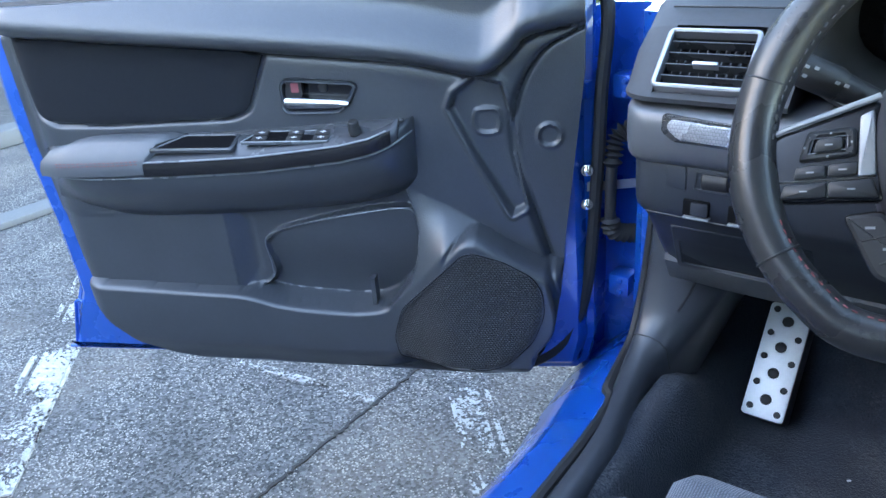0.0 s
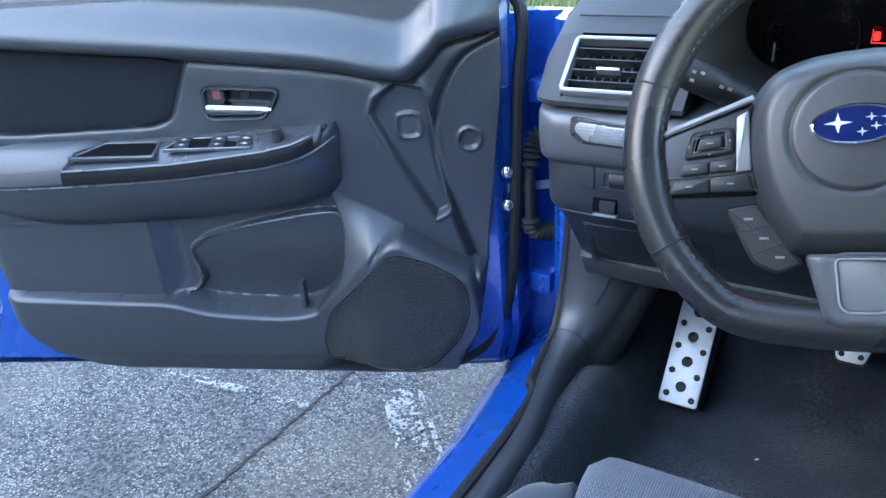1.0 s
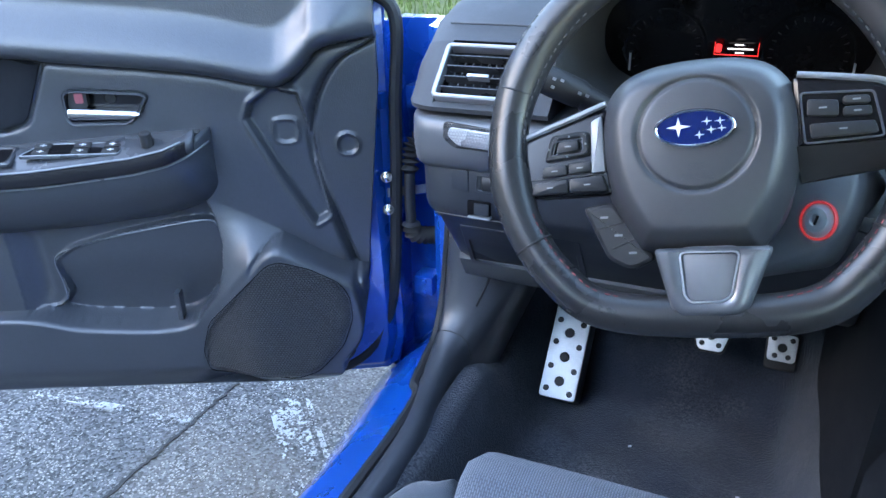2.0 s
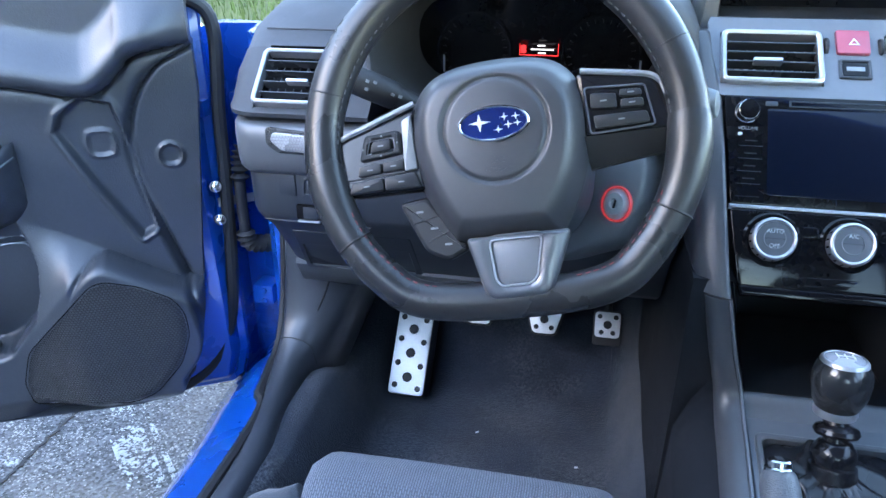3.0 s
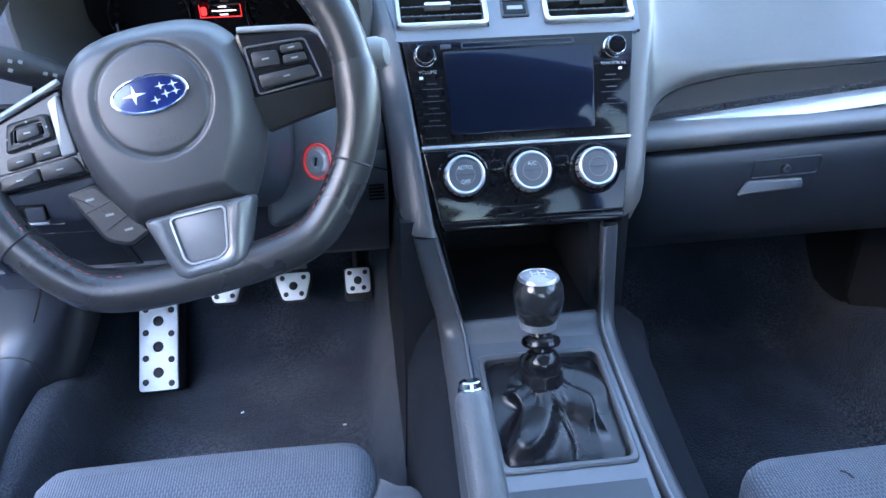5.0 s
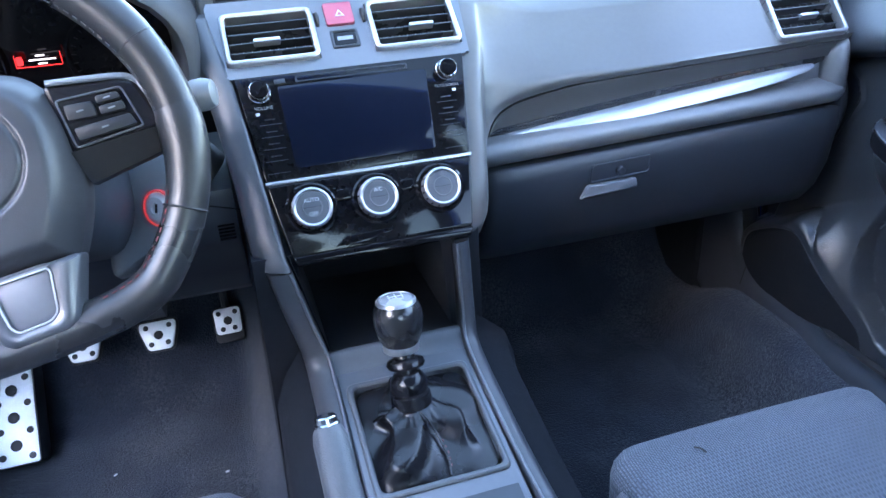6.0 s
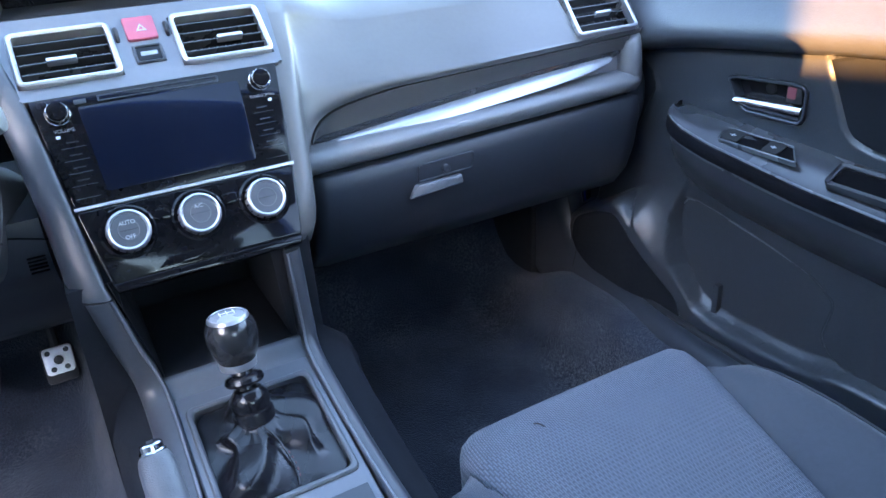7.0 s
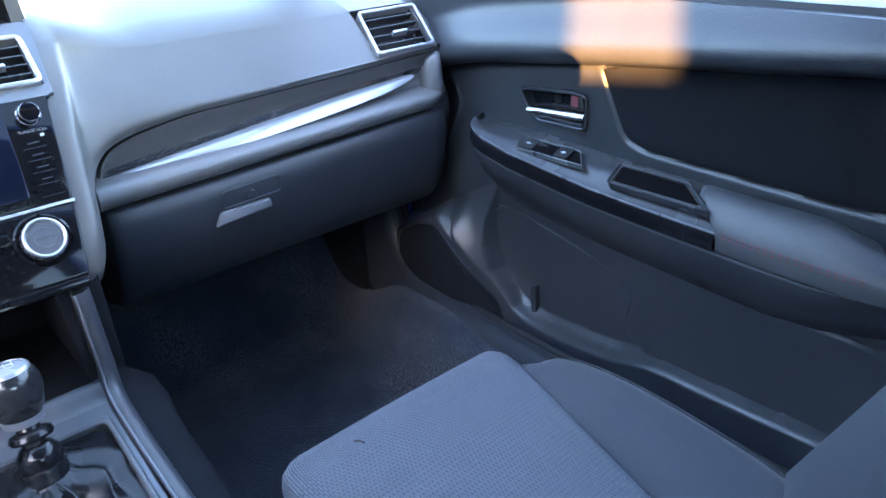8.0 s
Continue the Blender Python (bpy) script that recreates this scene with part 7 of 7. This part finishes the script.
part("knob_collar", lathe([(0.0150, -0.055), (0.0186, -0.054), (0.0194, -0.050), (0.0188, -0.046)], KT, 32), SILVER, lever, "chrome collar")
bm = bmesh.new()
for x, y0, y1 in ((-0.007, -0.005, 0.005), (0.0, -0.005, 0.005), (0.007, -0.005, 0.005)):
    box(x - 0.0005, x + 0.0005, y0, y1, 0.0040, 0.0052, KT, 0, bm)
box(-0.007, 0.007, -0.0005, 0.0005, 0.0040, 0.0052, KT, 0, bm)
part("shift_pattern", bm, WHITE, lever)
part("lever_shaft", tube([KN @ Vector((0, 0, -0.110)), KN @ Vector((0, 0, -0.075)), KT @ Vector((0, 0, -0.048))], 0.0115, 18), PIANO2, lever)
part("reverse_ring", lathe([(0.011, -0.078), (0.020, -0.077), (0.0215, -0.074), (0.0200, -0.070), (0.011, -0.067)], KN, 28), PIANO2, lever, "black reverse lift ring")
part("lever_collar", lathe([(0.010, -0.083), (0.015, -0.084), (0.0205, -0.091), (0.0215, -0.100), (0.0195, -0.106), (0.0195, -0.110)], KN, 28), PIANO2, lever, "black lower collar")
part("gaiter_neck", lathe([(0.0190, -0.107), (0.0222, -0.108), (0.0228, -0.112), (0.0222, -0.1155), (0.0230, -0.119), (0.0225, -0.124)], KN, 28), BOOT, lever, "leather neck band")


def pleat(x):
    # wave with a tight ridge and a wide hollow
    return 1.05 - 2 * math.sqrt(math.sin(x / 2) ** 2 + 0.012)


def gaiter():
    rnd = random.Random(9)
    ph = [rnd.uniform(0, 6.28) for _ in range(5)]
    c0 = KN @ Vector((0, 0, -0.114))
    base = PM @ Vector((0, -0.089, -0.006))
    n, m = 108, 32
    rings = []
    for i in range(m + 1):
        k = i / m
        ring = []
        for j in range(n):
            a = 2 * math.pi * j / n
            c, s = math.cos(a), math.sin(a)
            q = (abs(c) ** 6 + abs(s) ** 6) ** (-1 / 6)
            r0 = 0.0225
            px, py = 0.067 * q * c, 0.072 * q * s
            e = PM.to_3x3() @ Vector((px, py, 0))
            w = k ** 1.3
            x = c0.lerp(base, k) + Vector((r0 * c, r0 * s, 0)) * (1 - w) + e * w
            bulge = math.sin(math.pi * k)
            fold = 0.50 * pleat(2 * a + ph[0] + 1.6 * k) + 0.60 * pleat(3 * a + ph[1] - 3.2 * k) + 0.50 * pleat(5 * a + ph[2] + 5.0 * k)
            crease = 0.0018 * math.sin(9 * k + 3.0 * math.sin(a * 2 + ph[3])) + 0.0020 * pleat(7 * a + 6 * k + ph[4]) + 0.0016 * math.sin(24 * a) * max(0.0, 1 - 3 * k)
            out = Vector((c, s, 0.35)).normalized()
            x = x + out * (bulge * (0.0145 * fold + 0.007) + crease * bulge) + Vector((0, 0, 0.002 * math.sin(math.pi * min(1, k * 1.0)) ** 2))
            ring.append(x)
        rings.append(ring)
    part("gaiter", loft(rings, cap=False), BOOT, lever, "creased black leather gaiter", sharp=180)
    line = [r[int(n * (0.765 + 0.045 * math.sin(math.pi * i / m)))] + Vector((0.0, -0.0012, 0.0008)) for i, r in enumerate(rings[:-1])]
    line = [sum(line[max(0, i - 3):i + 4], Vector()) / len(line[max(0, i - 3):i + 4]) + Vector((0, -0.002, 0.0022)) for i in range(len(line))]
    part("gaiter_stitching", stitches(lambda u, v, z: Vector((u, v, z)), [tuple(p + Vector((0.0022, 0, 0))) for p in line], 0.0030, 0.0018, 0.0007), THREAD2, lever, "dull red stitching")
    part("gaiter_seam", tube(line, 0.0016, 6), BOOT, lever)


gaiter()

# ---- handbrake ----
hb = thing("handbrake", (-0.11, -0.55, 0.54), "grey handbrake lever with chrome button, pulled up", "handbrake")
tip = Vector((-0.113, -0.300, 0.722))
tail = Vector((-0.104, -0.58, 0.575))
d = (tail - tip).normalized()
path = [tip, tip + d * 0.004, tip + d * 0.012, tip + d * 0.04, tip + d * 0.12, tip + d * 0.20, tail]
part("grip", tube(path, [0.0095, 0.0122, 0.0136, 0.0140, 0.0150, 0.0152, 0.014], 20), GRIP, hb, "grained dark grey grip")
up = (-d + Vector((0, -0.25, 0.9))).normalized()
side_ = Vector((1, 0, 0)) - up * up.x
HT = axes(tip + up * 0.004 + Vector((0, -0.004, 0)), side_, up.cross(side_))
part("button", lathe([(0.0100, -0.006), (0.0100, 0.001), (0.0088, 0.002), (0.0086, 0.006), (0.0076, 0.0072), (0.0, 0.0072)], HT, 20), SATINCHROME, hb, "chrome release button")
part("button_slot", box(-0.0024, 0.0024, -0.0050, 0.0050, 0.0070, 0.0078, HT, 0), DARK, hb)


# ---- seats ----
PIPING = material("dark_piping", (0.022, 0.025, 0.03), 0.7, vary=0.1)
def seat():
    cx = 0.380
    t = thing("bucket_seat", (cx, -0.45, 0.235), "blue-grey woven cloth car seat with darker side bolsters", "car seat", "front seats")

    def sag(y):
        return 0.513 + (y + 0.2) * 0.17

    def half(y):
        return 0.186 + min(0.0, y + 0.21) * 0.17

    ys = [-0.172, -0.176, -0.184, -0.196, -0.212, -0.24, -0.30, -0.38, -0.46, -0.54, -0.62, -0.70]
    drop = [0.12, 0.05, 0.022, 0.008, 0.002, 0, 0, 0, 0, 0, 0, 0]
    pull = [0.030, 0.026, 0.020, 0.012, 0.005, 0.001, 0, 0, 0, 0, 0, 0]
    rings = []
    for y, dz, dx in zip(ys, drop, pull):
        hw = half(y) - dx
        z = sag(y) - dz
        ring = []
        for j in range(29):
            k = -1 + 2 * j / 28
            e = 1 - abs(k)
            ring.append((cx + hw * k, y, z - 0.014 * (1 - step(0, 0.10, e)) + 0.003 * math.cos(k * math.pi / 2)))
        ring = [(ring[0][0] - 0.002, y, z - 0.10)] + [(ring[0][0] - 0.0035, y, z - 0.03)] + ring + [(ring[-1][0] + 0.0035, y, z - 0.03)] + [(ring[-1][0] + 0.002, y, z - 0.10)]
        rings.append(ring)
    bm = loft(rings, closed=False, uv=True)
    part("cushion_panel", bm, CLOTH, t, "woven blue-grey seat panel", sharp=70)
    for s in (-1, 1):
        rings = []
        for y, lift, out in ((-0.226, -0.11, 0.016), (-0.230, -0.07, 0.028), (-0.238, -0.040, 0.042), (-0.252, -0.018, 0.056), (-0.272, -0.004, 0.068), (-0.30, 0.006, 0.080), (-0.34, 0.014, 0.093), (-0.39, 0.021, 0.106), (-0.46, 0.030, 0.118), (-0.56, 0.040, 0.132), (-0.68, 0.045, 0.140)):
            z = sag(y)
            x0 = half(y) - 0.004
            lo = -0.17
            rings.append([(cx + s * x, y, zz) for x, zz in ((x0 - 0.03, z - 0.05 + min(0, lift)), (x0, z - 0.012 + min(0, lift)), (x0 + out * 0.25, z + lift * 0.45), (x0 + out * 0.55, z + lift * 0.85), (x0 + out * 0.80, z + lift), (x0 + out * 0.94, z + lift - 0.008), (x0 + out, z + lift - 0.030), (x0 + out * 1.02, z + lift - 0.06), (x0 + out * 0.95, z + lift * 0.5 - 0.12), (x0 + out * 0.7, z + lo), (x0 - 0.03, z + lo))])
        part("cushion_bolster", loft(rings), BOLSTER, t, "dark cloth side bolster", sharp=60)
        part("bolster_piping", tube(spline([Vector(r[5]) + Vector((0, 0, 0.0005)) for r in rings[2:]], 4), 0.0026, 6), PIPING, t, "dark piping")
    part("cushion_base", box(cx - 0.16, cx + 0.16, -0.66, -0.180, 0.30, 0.44, r=0.03), BOLSTER, t, "cushion underside")
    # backrest
    def back(k, off):
        """A place up the backrest: k metres from its foot, off metres out of its face."""
        a = radians(24)
        return (-0.685 - k * math.sin(a) + off * math.cos(a), 0.45 + k * math.cos(a) + off * math.sin(a))
    rings = []
    for k in lin(0.0, 0.60, 12):
        hw = 0.15 - 0.03 * step(0.35, 0.6, k)
        row = []
        for j in range(15):
            q = -1 + 2 * j / 14
            y, z = back(k, 0.012 * math.cos(q * math.pi / 2) - 0.03 * step(0.52, 0.6, k))
            row.append((cx + hw * q, y, z))
        rings.append(row)
    part("backrest_panel", loft(rings, closed=False, uv=True), CLOTH, t, "woven blue-grey backrest panel", sharp=70)
    for s in (-1, 1):
        rings = []
        for k in lin(-0.02, 0.60, 12):
            hw = 0.15 - 0.03 * step(0.35, 0.6, k)
            o = 0.105 * (1 - step(0.40, 0.60, k)) * step(-0.12, 0.03, k)
            ring = []
            for x, off in ((hw - 0.01, -0.06), (hw - 0.004, -0.004), (hw + 0.02, o * 0.6), (hw + 0.055, o), (hw + 0.085, o * 0.88), (hw + 0.102, o * 0.4), (hw + 0.095, -0.06), (hw + 0.05, -0.12)):
                y, z = back(k, off)
                ring.append((cx + s * x, y, z))
            rings.append(ring)
        part("backrest_bolster", loft(rings), BOLSTER, t, "dark cloth side bolster", sharp=60)
    rings = []
    for k in lin(-0.02, 0.61, 10):
        hw = 0.20 - 0.05 * step(0.35, 0.6, k)
        ring = []
        for x, off in ((-hw, -0.02), (hw, -0.02), (hw + 0.01, -0.07), (hw * 0.8, -0.12), (-hw * 0.8, -0.12), (-hw - 0.01, -0.07)):
            y, z = back(k, off)
            ring.append((cx + x, y, z))
        rings.append(ring)
    part("backrest_shell", loft(rings), BOLSTER, t)
    y0, z0 = back(0.66, -0.06)
    M = Matrix.Translation((cx, y0, z0 + 0.06)) @ Matrix.Rotation(radians(15), 4, "X")
    part("headrest", box(-0.12, 0.12, -0.045, 0.045, -0.09, 0.09, M, 0.03), BOLSTER, t, "dark cloth headrest")
    for s in (-1, 1):
        y1, z1 = back(0.56, -0.06)
        part("headrest_post", tube([(cx + s * 0.05, y1, z1), (cx + s * 0.05, y0, z0)], 0.006, 8), CHROME, t)
    part("seat_rail", box(cx - 0.19, cx - 0.16, -0.66, -0.22, 0.235, 0.31, r=0.005), DARK, t)
    part("seat_rail", box(cx + 0.16, cx + 0.19, -0.66, -0.22, 0.235, 0.31, r=0.005), DARK, t)
    return t


passenger_seat = seat()
driver_seat = copy_thing(passenger_seat, pose(-0.378, -0.358, 0.235))
# a dark thread lying on the passenger cushion
bm = tube(spline([(0.287, -0.228, 0.513), (0.292, -0.232, 0.5135), (0.296, -0.239, 0.512)], 4), 0.0011, 6)
solid("thread_scrap", bm, DARK, "short dark thread lying on the seat cloth", "thread")
